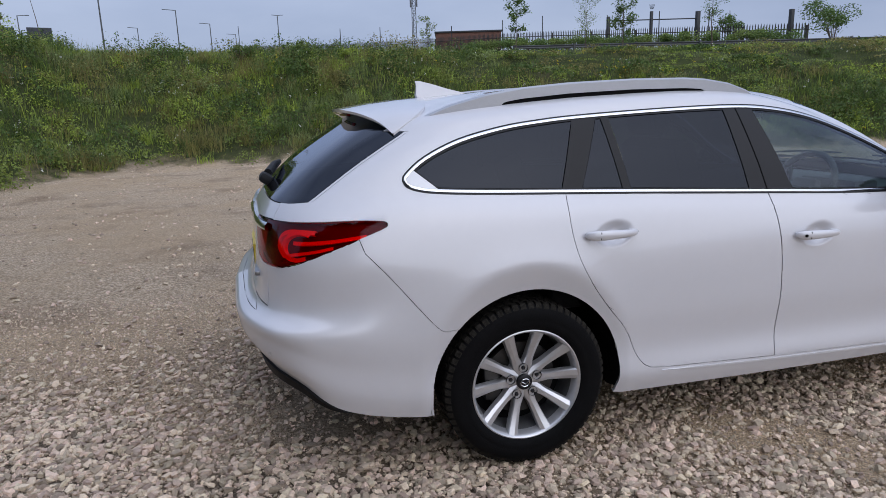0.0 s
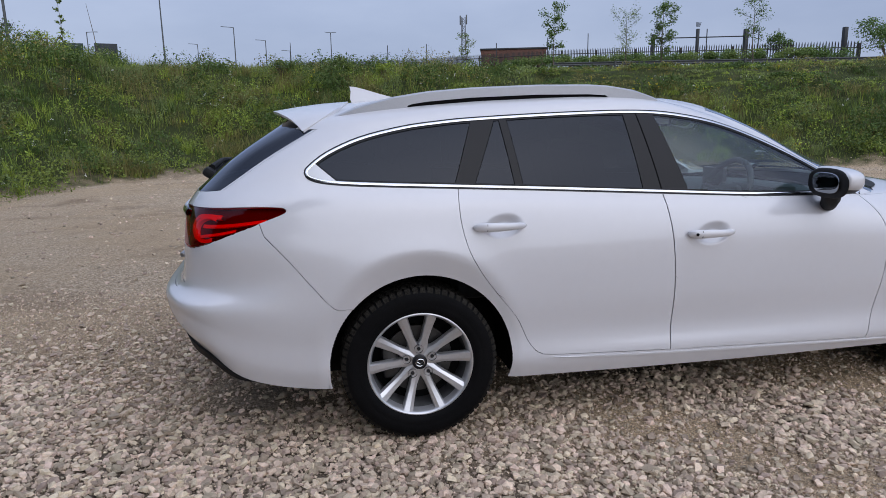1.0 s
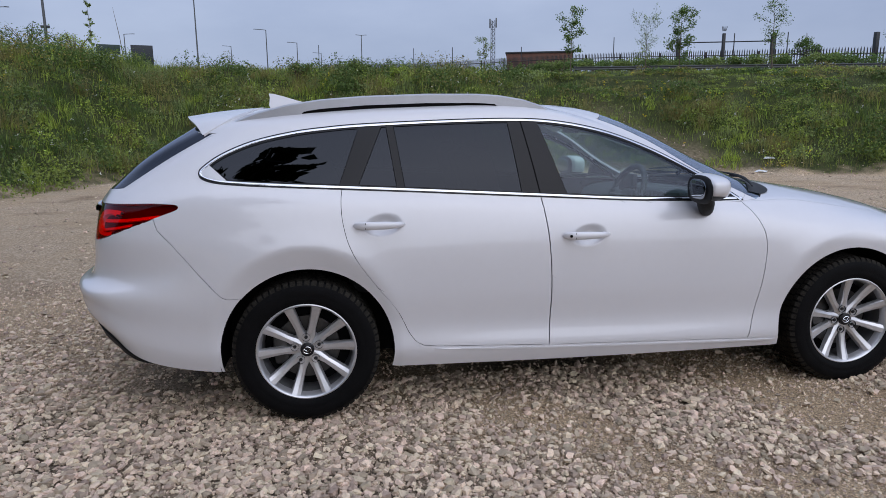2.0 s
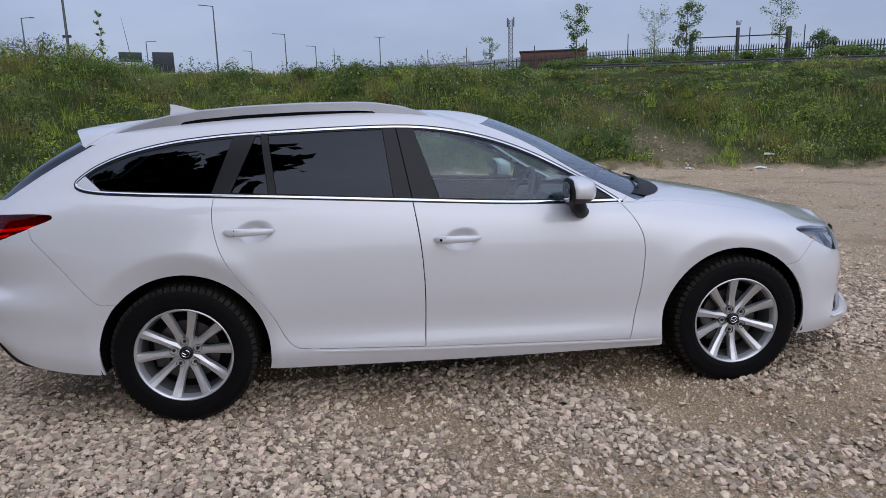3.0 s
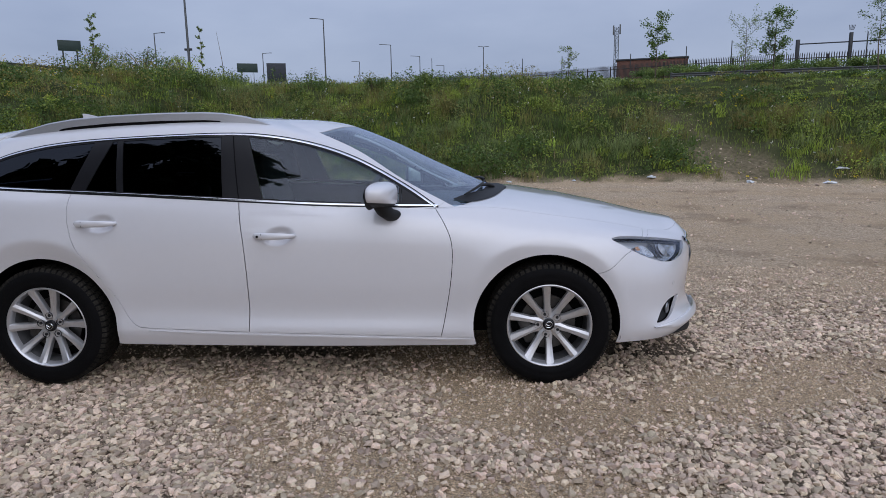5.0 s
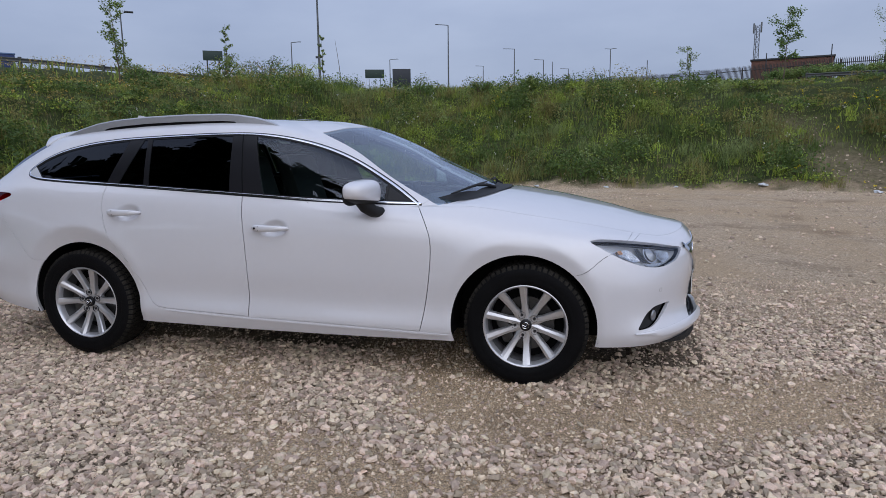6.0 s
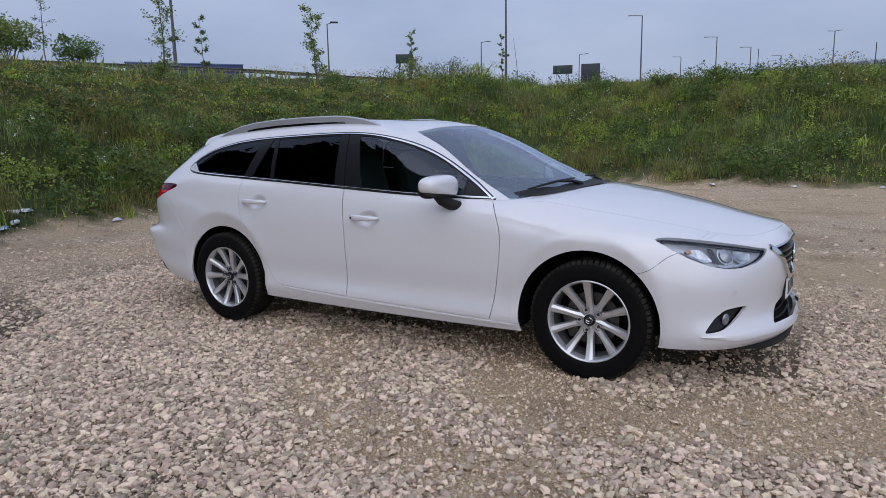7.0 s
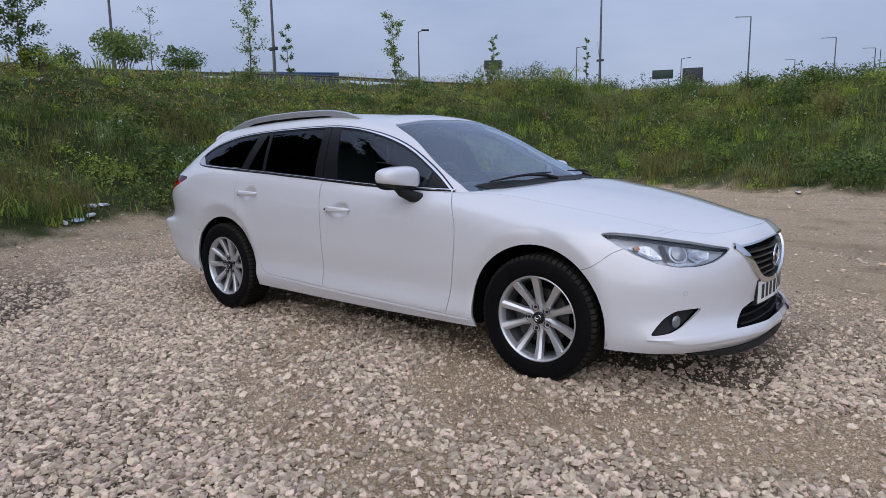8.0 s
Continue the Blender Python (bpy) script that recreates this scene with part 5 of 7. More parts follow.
WHEEL_PARTS.append(("tread", as_mesh("tread", bm, TREAD, False), TREAD, "dusty tread blocks"))
bm = bmesh.new()
rows = []
for t in np.linspace(0, 1, 14):
    r = .030 + t * .1885
    w = .0142 + .0092 * t ** 1.6 + .012 * max(0, 1 - t * 2.6)
    y = -.058 - .004 * t - .0345 * t ** 2.0
    dp = .036 - .010 * t
    rows.append([bm.verts.new((r, yy, s)) for s, yy in ((-w * 1.12, y + dp), (-w, y + .012), (-w * .92, y + .0065), (-w * .20, y), (w * .80, y + .0012), (w, y + .008), (w * 1.1, y + dp))])
for a, b in zip(rows, rows[1:]):
    for k in range(6):
        bm.faces.new((a[k], a[k + 1], b[k + 1], b[k]))
bm.faces.new(rows[-1])
spoke = as_mesh("spoke", bm, ALLOY)
spoke.set_sharp_from_angle(angle=radians(14))
for k in range(10):
    me = spoke.copy()
    if k % 2:
        me.transform(Matrix.Scale(-1, 4, (0, 0, 1)))
        me.flip_normals()
    me.transform(pose(0, 0, 0, 0, 36 * k + (1 if k % 2 else -1), 0))
    WHEEL_PARTS.append(("spoke", me, ALLOY, ""))
bm = spin_bm([(.0, -.052), (.034, -.054), (.042, -.054), (.060, -.049), (.072, -.040), (.078, -.02)], 48)
WHEEL_PARTS.append(("hub", as_mesh("hub", bm, ALLOY), ALLOY, ""))
for k in range(5):
    bm = spin_bm([(.019, -.0665), (.019, -.058), (.0145, -.052), (.0145, -.050)], 18)
    spin_bm([(.0, -.066), (.006, -.067), (.0085, -.064), (.0085, -.050)], 6, bm)
    me = as_mesh("wheel_nut", bm, NUT)
    a = math.radians(90 + 72 * k)
    me.transform(Matrix.Translation((.058 * math.cos(a), 0, .058 * math.sin(a))))
    WHEEL_PARTS.append(("wheel_nut", me, NUT, ""))
bm = spin_bm([(0, -.073), (.025, -.072), (.031, -.069), (.033, -.050)], 32)
WHEEL_PARTS.append(("hub_cap", as_mesh("hub_cap", bm, GLOSSBLACK), GLOSSBLACK, "black hub cap"))
bm = tube_bm([(.0185 * math.cos(t), -.0735, .0155 * math.sin(t)) for t in np.linspace(0, math.tau, 25)], .0022, 6, None, False)
tube_bm([(-.015, -.0745, .006), (-.005, -.0745, -.001), (0, -.0745, -.005), (.005, -.0745, -.001), (.015, -.0745, .006)], .0022, 6, bm)
WHEEL_PARTS.append(("cap_emblem", as_mesh("cap_emblem", bm, CHROME), CHROME, "plain chrome ring"))
bm = spin_bm([(0, .0), (.07, .0), (.07, -.012), (.075, -.014), (.148, -.014), (.150, -.004), (.148, .006), (.0, .006)], 48)
WHEEL_PARTS.append(("brake_disc", as_mesh("brake_disc", bm, DISC), DISC, "dull steel brake disc"))
bm = spin_bm([(0, .03), (.199, .03), (.199, .085), (0, .085)], 40)
WHEEL_PARTS.append(("back_plate", as_mesh("back_plate", bm, DARK), DARK, ""))
bm = box_bm(-.155, -.035, -.07, -.085, .03, .07, .015)
WHEEL_PARTS.append(("brake_caliper", as_mesh("brake_caliper", bm, DISC), DISC, ""))
wheel_at(0, -.79, -3, False)
wheel_at(2.75, -.79, -21, False)
wheel_at(0, .79, 15, True)
wheel_at(2.75, .79, 40, True)
# wheel housings and floor pan
for ax in (.012, 2.735):
    bm = grid_bm([[(ax + .40 * math.cos(t), y, .325 + .40 * math.sin(t)) for t in np.linspace(-.2, math.pi + .2, 30)] for y in (-.872, -.55)])
    bm.faces.new([bm.verts.new((ax + .40 * math.cos(t), -.55, .325 + .40 * math.sin(t))) for t in np.linspace(-.2, math.pi + .2, 30)])
    half = part("wheel_housing", bm, DARK, car, "black wheel arch liner")
    mirrored(half)
pan = box_bm(-.50, -.54, .195, 3.35, .54, .28, .01)
box_bm(.44, -.74, .197, 2.30, .74, .278, .01, pan)
part("floor_pan", pan, DARK, car)
half = part("sill_board", box_bm(.44, -.84, .232, 2.32, -.70, .26, .004), DARK, car)
mirrored(half)
part("cabin_floor", box_bm(.45, -.80, .40, 2.30, .80, .43), CABIN, car)
part("boot_floor", box_bm(-.8, -.54, .56, .45, .54, .60), CABIN, car)
part("bulkhead", box_bm(2.30, -.78, .30, 2.34, .78, .90), DARK, car)

# cabin


def seat(x, y):
    s = part("seat", box_bm(x - .24, y - .25, .52, x + .28, y + .25, .68, .06), SEATCLOTH, car, "dark cloth front seat")
    part("backrest", box_bm(-.06, -.24, 0, .07, .24, .60, .05, None, Matrix.Translation((x - .20, y, .64)) @ pose(0, 0, 0, 0, -17, 0)), SEATCLOTH, s)
    part("headrest", box_bm(-.05, -.13, 0, .05, .13, .18, .045, None, Matrix.Translation((x - .395, y, 1.235)) @ pose(0, 0, 0, 0, -10, 0)), SEATCLOTH, s)


seat(1.22, -.37)
seat(1.22, .37)
bench = part("rear_bench", box_bm(.20, -.66, .52, .72, .66, .70, .06), SEATCLOTH, car, "dark cloth rear bench")
part("backrest", box_bm(-.07, -.66, 0, .07, .66, .58, .05, None, Matrix.Translation((.20, 0, .66)) @ pose(0, 0, 0, 0, -20, 0)), SEATCLOTH, bench)
for y in (-.42, 0, .42):
    part("headrest", box_bm(-.05, -.12, 0, .05, .12, .15, .04, None, Matrix.Translation((-.03, y, 1.14))), SEATCLOTH, bench)
bm = grid_bm([[(x, y, z - .03 * (y / .7) ** 2) for y in np.linspace(-.72, .72, 25)] for x, z in ((1.86, .60), (1.84, .72), (1.86, .84), (1.90, .915), (1.97, .945), (2.12, .955), (2.30, .945), (2.42, .93))])
dash = part("dashboard", bm, CABIN, car, "dark grey moulded dashboard")
part("instrument_hood", box_bm(1.86, -.56, .90, 2.02, -.20, .985, .035), CABIN, dash)
part("screen", box_bm(1.895, -.10, .93, 1.925, .10, 1.04, .008), GLOSSBLACK, dash, "black centre screen")
R = Matrix.Translation((1.72, -.37, .935)) @ pose(0, 0, 0, 0, -66, 0)
bm = tube_bm([R @ Vector((.185 * math.cos(t), .185 * math.sin(t), 0)) for t in np.linspace(0, math.tau, 41)], .016, 10, None, False)
for a in (0, 90, 180, 270)[:4]:
    if a != 0:
        tube_bm([R @ Vector((0, 0, -.03)), R @ Vector((.18 * math.cos(radians(a)), .18 * math.sin(radians(a)), 0))], [.03, .012], 8, bm)
wheel_rim = part("steering_wheel", bm, CABIN, dash, "black steering wheel")
part("wheel_boss", box_bm(-.06, -.075, -.05, .06, .075, .0, .02, None, R), CABIN, wheel_rim)
bm = grid_bm([[(p[0], s * p[1] * .985, p[2] - .03) for p in upper[::4, k]] for k in (17, 20, 24, 27) for s in (1,)])
grid_bm([[(p[0], -p[1] * .985, p[2] - .03) for p in upper[::4, k]] for k in (17, 20, 24, 27)], bm)
part("headlining", bm, HEADLINE, car, "pale grey headlining")
part("rear_view_mirror", box_bm(1.52, -.12, 1.285, 1.55, .12, 1.345, .012), PLASTIC, car, "black interior mirror")
bm = box_bm(1.535, .02, 1.300, 1.56, .10, 1.375, .01)
part("sensor_box", bm, PLASTIC, car, "black sensor housing behind the windscreen")

# ---- loose stones of the yard ----
rng = np.random.default_rng(7)


def stone_field(count, x0, x1, y0, y1, small, large, keep, reach=.6):
    """Many crushed angular stones lying on the ground, as one mesh."""
    # a broken five-sided lump: foot ring, shoulder ring and a blunt peak off the middle
    turn = np.arange(5) * math.tau / 5
    ring = np.stack([np.cos(turn), np.sin(turn), 0 * turn], -1)
    shape = np.concatenate([ring * .52 + (0, 0, -.30), ring * .49 + (0, 0, .20), np.array([[0, 0, .38]])])
    tri = np.array([q for k in range(5) for q in ((k, (k + 1) % 5, 5 + (k + 1) % 5), (k, 5 + (k + 1) % 5, 5 + k), (5 + k, 5 + (k + 1) % 5, 10))])
    x, y = rng.uniform(x0, x1, count), rng.uniform(y0, y1, count)
    ok = (rng.random(count) < keep(x, y)) & (bank_distance(x, y) < reach)
    x, y = x[ok], y[ok]
    c = len(x)
    size = small * (large / small) ** (rng.random(c) ** 1.6)
    V = shape[None] * (1 + rng.uniform(-.16, .16, (c, 11, 1))) + rng.normal(0, .085, (c, 11, 3))
    V[:, 10, :2] += rng.uniform(-.26, .26, (c, 2))
    V = V * size[:, None, None]
    V = V * np.stack([rng.uniform(.9, 1.4, c), rng.uniform(.7, 1.05, c), rng.uniform(.55, .95, c)], -1)[:, None]
    a, b, g = rng.uniform(0, math.tau, c), rng.normal(0, .30, c), rng.normal(0, .30, c)
    ca, sa, cb, sb = np.cos(a)[:, None], np.sin(a)[:, None], np.cos(b)[:, None], np.sin(b)[:, None]
    cg, sg = np.cos(g)[:, None], np.sin(g)[:, None]
    X, Y, Z = V[..., 0], V[..., 1], V[..., 2]
    X, Z = X * cb + Z * sb, Z * cb - X * sb
    Y, Z = Y * cg + Z * sg, Z * cg - Y * sg
    X, Y = X * ca - Y * sa, X * sa + Y * ca
    V = np.stack([X + x[:, None], Y + y[:, None], Z + (height(x, y) + size * rng.uniform(.0, .42, c))[:, None]], -1)
    F = tri[None] + (np.arange(c) * 11)[:, None, None]
    return V.reshape(-1, 3), F.reshape(-1, 3)


STONE = mat("pale crushed limestone", (0.565, 0.447, 0.338), 0.9, 0.0, 0.26, 60.0, 0.5, 300.0, spec=0.15, rand=0.46)
# no stones where the car hides the ground for good
open_yard = lambda x, y: (1 - .7 * (y < -3.5)) * (1 - .8 * ((abs(y) < .6) & (x > -.3) & (x < 3.2)))
# the open stretch along the car's flank is the most thickly strewn
near_car = lambda x, y: (x > -2.6) & (x < 5.6) & (y > -3.3) & (y < -.45)
strewn = lambda x, y: np.where(y > np.interp(x, [-2.6, -1.5, -.5, .5, 1, 2, 2.5, 3, 4, 4.6, 5.6], [-1.1, -1.4, -2.45, -2.9, -3.2, -3.15, -2.85, -2.55, -2.2, -1.65, -1.4]), 1, .2)
thinning = lambda x, y: np.where(y < -.45, 1, ((x < -1.0) | (x > 3.75)) * np.exp(-((y + .45) / 1.1) ** 2))
v, f = stone_field(180000, -2.6, 5.6, -3.3, 1.2, .0095, .040, lambda x, y: coarse(x, y) * strewn(x, y) * thinning(x, y))
mesh_object("gravel", v, f, STONE, "stuff", "pale grey and beige crushed stones lying loose", "gravel")
v, f = stone_field(66000, -5.5, 8.0, -5.0, 4.2, .0105, .040, lambda x, y: coarse(x, y) * open_yard(x, y) * ~near_car(x, y))
mesh_object("gravel", v, f, STONE, "stuff", "pale grey and beige crushed stones lying loose", "gravel")
# small chippings between them
c = 120000
x, y = rng.uniform(-4.6, 6.6, c), rng.uniform(-3.2, 2.2, c)
ok = (rng.random(c) < .95 - .40 * coarse(x, y)) & (strewn(x, y) > .5)
x, y = x[ok], y[ok]
c = len(x)
z = height(x, y)
sz = rng.uniform(.004, .0125, c)
a = rng.uniform(0, math.tau, c)[:, None] + np.array([0, 2.09, 4.19]) + rng.normal(0, .35, (c, 3))
foot = np.stack([x[:, None] + np.cos(a) * sz[:, None], y[:, None] + np.sin(a) * sz[:, None], np.repeat(z[:, None] - .002, 3, 1)], -1)
peak = np.stack([x + rng.normal(0, .3, c) * sz, y + rng.normal(0, .3, c) * sz, z + sz * rng.uniform(.6, 1.1, c)], -1)
V = np.concatenate([foot, peak[:, None]], 1)
F = np.array([(0, 1, 3), (1, 2, 3), (2, 0, 3)])[None] + (np.arange(c) * 4)[:, None, None]
mesh_object("chippings", V.reshape(-1, 3), F.reshape(-1, 3), STONE, "stuff", "small pale stone chippings between the gravel", "gravel")
thinly = lambda x, y: np.clip(.55 + .6 * ripple(x, y, .9), .1, 1) * np.clip((abs(y + 1.2) - 2.2) / 2.5 + (abs(x - 1) > 5) * 1.0, 0, 1)
v, f = stone_field(26000, -8, 15, -12, 15, .012, .045, thinly)
mesh_object("gravel", v, f, STONE, "stuff", "pale grey and beige crushed stones lying loose", "gravel")
v, f = stone_field(1500, 6.5, 12.5, 11.0, 19.0, .02, .07, lambda x, y: bare(x, y) * .8, 9)
mesh_object("stones", v, f, STONE, "stuff", "pale stones on the worn track up the bank", "stones")

# ---- plants on the bank ----


def leafy(name, base, rough=0.6, rand=0.35, thin=0.35):
    """Foliage: light comes through the thin leaf."""
    m = mat(name, base, rough, 0.0, 0.38, 1.3, spec=0.3, rand=rand)
    n_, l_ = m.node_tree.nodes, m.node_tree.links
    b, out = n_["Principled BSDF"], n_["Material Output"]
    tr, mx = n_.new("ShaderNodeBsdfTranslucent"), n_.new("ShaderNodeMixShader")
    mx.inputs[0].default_value = thin
    src = b.inputs["Base Color"].links[0].from_socket
    l_.new(src, tr.inputs[0])
    l_.new(b.outputs[0], mx.inputs[1])
    l_.new(tr.outputs[0], mx.inputs[2])
    l_.new(mx.outputs[0], out.inputs[0])
    return m


GRASS = leafy("meadow grass", (0.205, 0.255, 0.055))
GRASS_DARK = leafy("dark nettle green", (0.090, 0.140, 0.034))
OLIVE = leafy("olive brown herb", (0.225, 0.205, 0.066))
GREYGREEN = leafy("grey green herb", (0.22, 0.27, 0.098))
GRASS_BRIGHT = leafy("fresh green", (0.30, 0.38, 0.062))
STRAW = leafy("dry straw", (0.28, 0.215, 0.12), rand=.3)
YELLOW = leafy("yellow petals", (0.75, 0.58, 0.02), rand=.2)
WHITEPETAL = leafy("white petals", (0.75, 0.75, 0.68), rand=.15)
BARK = mat("grey brown bark", (0.11, 0.085, 0.06), 0.9, 0.0, 0.3, 8.0, 0.5, 60.0)
LEAF = leafy("tree leaves", (0.115, 0.18, 0.048))
LEAF_YELLOW = leafy("spring tree leaves", (0.19, 0.25, 0.068))
LEAF_DARK = leafy("dark tree leaves", (0.022, 0.036, 0.015))


def blades(x, y, z, h, w, lean):
    """Bent grass blades of three triangles each."""
    c = len(x)
    a = rng.uniform(0, math.tau, c)
    dx, dy = np.cos(a), np.sin(a)
    b = a + rng.normal(0, .6, c) + math.pi / 2
    sx, sy = np.cos(b) * w / 2, np.sin(b) * w / 2
    k = lean * h
    V = np.stack([
        np.stack([x - sx, y - sy, z], -1), np.stack([x + sx, y + sy, z], -1),
        np.stack([x - sx * .8 + dx * k * .3, y - sy * .8 + dy * k * .3, z + h * .55], -1), np.stack([x + sx * .8 + dx * k * .3, y + sy * .8 + dy * k * .3, z + h * .55], -1),
        np.stack([x + dx * k, y + dy * k, z + h * (1 - .25 * lean)], -1)], 1)
    F = np.array([(0, 1, 3), (0, 3, 2), (2, 3, 4)])[None] + (np.arange(c) * 5)[:, None, None]
    return V.reshape(-1, 3), F.reshape(-1, 3)


def leaves(p, size, flat=0.5, out=None):
    """Small folded leaves at points p, turned at random or facing outwards."""
    c = len(p)
    u = rng.normal(0, 1, (c, 3))
    u[:, 2] *= .7
    u /= np.linalg.norm(u, axis=1)[:, None]
    n0 = rng.normal(0, 1, (c, 3)) * .7 + np.array([0, -.15, flat])
    if out is not None:
        n0 = out + rng.normal(0, .45, (c, 3))
    v = np.cross(n0, u)
    v /= np.linalg.norm(v, axis=1)[:, None] + 1e-9
    s = np.asarray(size).reshape(-1, 1)
    w = np.cross(u, v)
    V = np.stack([p - u * s * .5, p + v * s * .3 + w * s * .08, p + u * s * .5, p - v * s * .3 + w * s * .08], 1)
    F = np.array([(0, 1, 2), (0, 2, 3)])[None] + (np.arange(c) * 4)[:, None, None]
    return V.reshape(-1, 3), F.reshape(-1, 3)


def scatter(count, d0, d1, keep=None, x0=-19, x1=27, y0=-6, y1=34):
    """Places on the bank, between two distances beyond its foot."""
    x, y = rng.uniform(x0, x1, count), rng.uniform(y0, y1, count)
    d = bank_distance(x, y)
    ok = (d > d0) & (d < d1)
    x, y, d = x[ok], y[ok], d[ok]
    if keep is not None:
        ok = rng.random(len(x)) < keep(x, y, d)
        x, y, d = x[ok], y[ok], d[ok]
    return x, y, d


def low_crest(x, y, d):
    """Plants stay short along the eastern and western crests, before the road barriers."""
    top = np.clip((d - 3.2) / 1.8, 0, 1)
    west = np.clip((-8.0 - x) / 1.5, 0, 1) * np.clip((19.5 - y) / 3, 0, 1)
    return 1 - .72 * np.clip((x - 4.5) / 4.5, 0, 1) * top - .55 * west * top


thick = lambda x, y, d: np.clip(.30 + .9 * d, .08, 1) * np.clip(.75 + .45 * ripple(x, y, 1.6), .25, 1) * (1 - .82 * bare(x, y))
tall = lambda x, y, d: np.clip(.35 + .22 * d, .25, 1) * (1 + .35 * ripple(x + 9, y, .9)) * low_crest(x, y, d)
x, y, d = scatter(330000, -.25, 8.0, thick)
h = rng.uniform(.06, .22, len(x)) * tall(x, y, d) * 1.4
v, f = blades(x, y, height(x, y) - .02, h, rng.uniform(.012, .024, len(x)), rng.uniform(.1, .7, len(x)))
mesh_object("grass", v, f, GRASS, "stuff", "long uncut meadow grass on the bank", "grass")
x, y, d = scatter(26000, .1, 10, lambda x, y, d: thick(x, y, d) * (ripple(x, y, 2.2) > .05))
h = rng.uniform(.2, .5, len(x)) * tall(x, y, d) * 1.2
v, f = blades(x, y, height(x, y) - .02, h, rng.uniform(.014, .03, len(x)), rng.uniform(.1, .5, len(x)))
mesh_object("grass", v, f, GRASS_BRIGHT, "stuff", "fresh bright green grass tufts on the bank", "grass")
x, y, d = scatter(12000, .0, 11, lambda x, y, d: (ripple(x + 3, y, 1.3) > .35) * .8)
v, f = blades(x, y, height(x, y), rng.uniform(.25, .75, len(x)) * np.clip(.5 + .2 * d, .4, 1) * low_crest(x, y, d), rng.uniform(.008, .014, len(x)), rng.uniform(.05, .4, len(x)))
mesh_object("dry_grass", v, f, STRAW, "stuff", "dry straw-coloured stalks among the grass", "dry grass")
x, y, d = scatter(45000, 9, 60, None, -60, 55, 5, 95)
v, f = blades(x, y, height(x, y) - .03, rng.uniform(.25, .6, len(x)) * (1 - .6 * np.clip((x - 5) / 5, 0, 1)), rng.uniform(.04, .09, len(x)), rng.uniform(.1, .6, len(x)))
mesh_object("grass", v, f, GRASS, "stuff", "long grass on the level top of the bank", "grass")


def weeds(name, count, per, d0, d1, r, hgt, leaf, material, label, keep=None):
    x, y, d = scatter(count, d0, d1, keep)
    c = len(x)
    hh = rng.uniform(*hgt, c) * low_crest(x, y, d)
    rr = rng.uniform(*r, c)
    ang = rng.uniform(0, math.tau, (c, per))
    t = rng.uniform(.02, 1, (c, per))
    q = np.sqrt(1 - t * t)
    k = rng.uniform(.74, 1.0, (c, per))
    lump = 1 + .25 * np.sin(ang * rng.integers(2, 5, (c, 1)) + rng.uniform(0, 6, (c, 1)))
    p = np.stack([x[:, None] + rr[:, None] * q * k * lump * np.cos(ang), y[:, None] + rr[:, None] * q * k * lump * np.sin(ang), height(x, y)[:, None] + hh[:, None] * t * k * (.8 + .2 * lump)], -1).reshape(-1, 3)
    o = np.stack([q * np.cos(ang), q * np.sin(ang), t + .25], -1).reshape(-1, 3)
    v, f = leaves(p, rng.uniform(*leaf, len(p)), out=o)
    return mesh_object(name, v, f, material, "stuff", label, "weeds")


green = lambda x, y, k, a, s: np.clip(a + 1.0 * ripple(x + k, y - k, s) + .3 * ripple(y, x + k, 2 * s), .03, 1) * (1 - bare(x, y))
weeds("weeds", 4800, 130, .3, 10, (.28, .70), (.40, 1.0), (.06, .115), GRASS_DARK, "dark green nettles and leafy weeds on the bank", lambda x, y, d: green(x, y, 0, .2, .8))
weeds("weeds", 4600, 120, -.25, 9, (.22, .60), (.25, .70), (.045, .09), GRASS, "low bright green leafy weeds on the bank", lambda x, y, d: green(x, y, 4, .2, 1.2))
weeds("weeds", 2800, 130, 4.0, 9.5, (.30, .75), (.45, 1.1), (.05, .09), OLIVE, "tall leafy weeds along the crest of the bank", lambda x, y, d: green(x, y, 0, .3, .6))
weeds("weeds", 3200, 120, .2, 9.5, (.20, .55), (.25, .75), (.04, .08), GRASS_BRIGHT, "fresh yellow-green leafy clumps on the bank", lambda x, y, d: green(x, y, -3, .15, 1.0))
weeds("weeds", 2400, 120, .2, 9.5, (.20, .60), (.28, .80), (.04, .08), GREYGREEN, "grey green leafy clumps on the bank", lambda x, y, d: green(x, y, 6, .1, .9))


def tufts(name, count, per, d0, d1, r, hgt, wid, material, label, keep):
    """Feathery clumps whose blades lean outwards from one root."""
    x, y, d = scatter(count, d0, d1, keep)
    c = len(x)
    hh, rr = rng.uniform(*hgt, c) * low_crest(x, y, d), rng.uniform(*r, c)
    a = rng.uniform(0, math.tau, (c, per))
    q = np.sqrt(rng.random((c, per)))
    bx, by = x[:, None] + rr[:, None] * q * np.cos(a), y[:, None] + rr[:, None] * q * np.sin(a)
    h = hh[:, None] * (1.05 - .55 * q ** 2) * rng.uniform(.6, 1.1, (c, per))
    v, f = blades(bx.ravel(), by.ravel(), np.repeat(height(x, y), per) - .03, h.ravel(), rng.uniform(*wid, c * per), rng.uniform(.2, .95, c * per))
    mesh_object(name, v, f, material, "stuff", label, "grass")


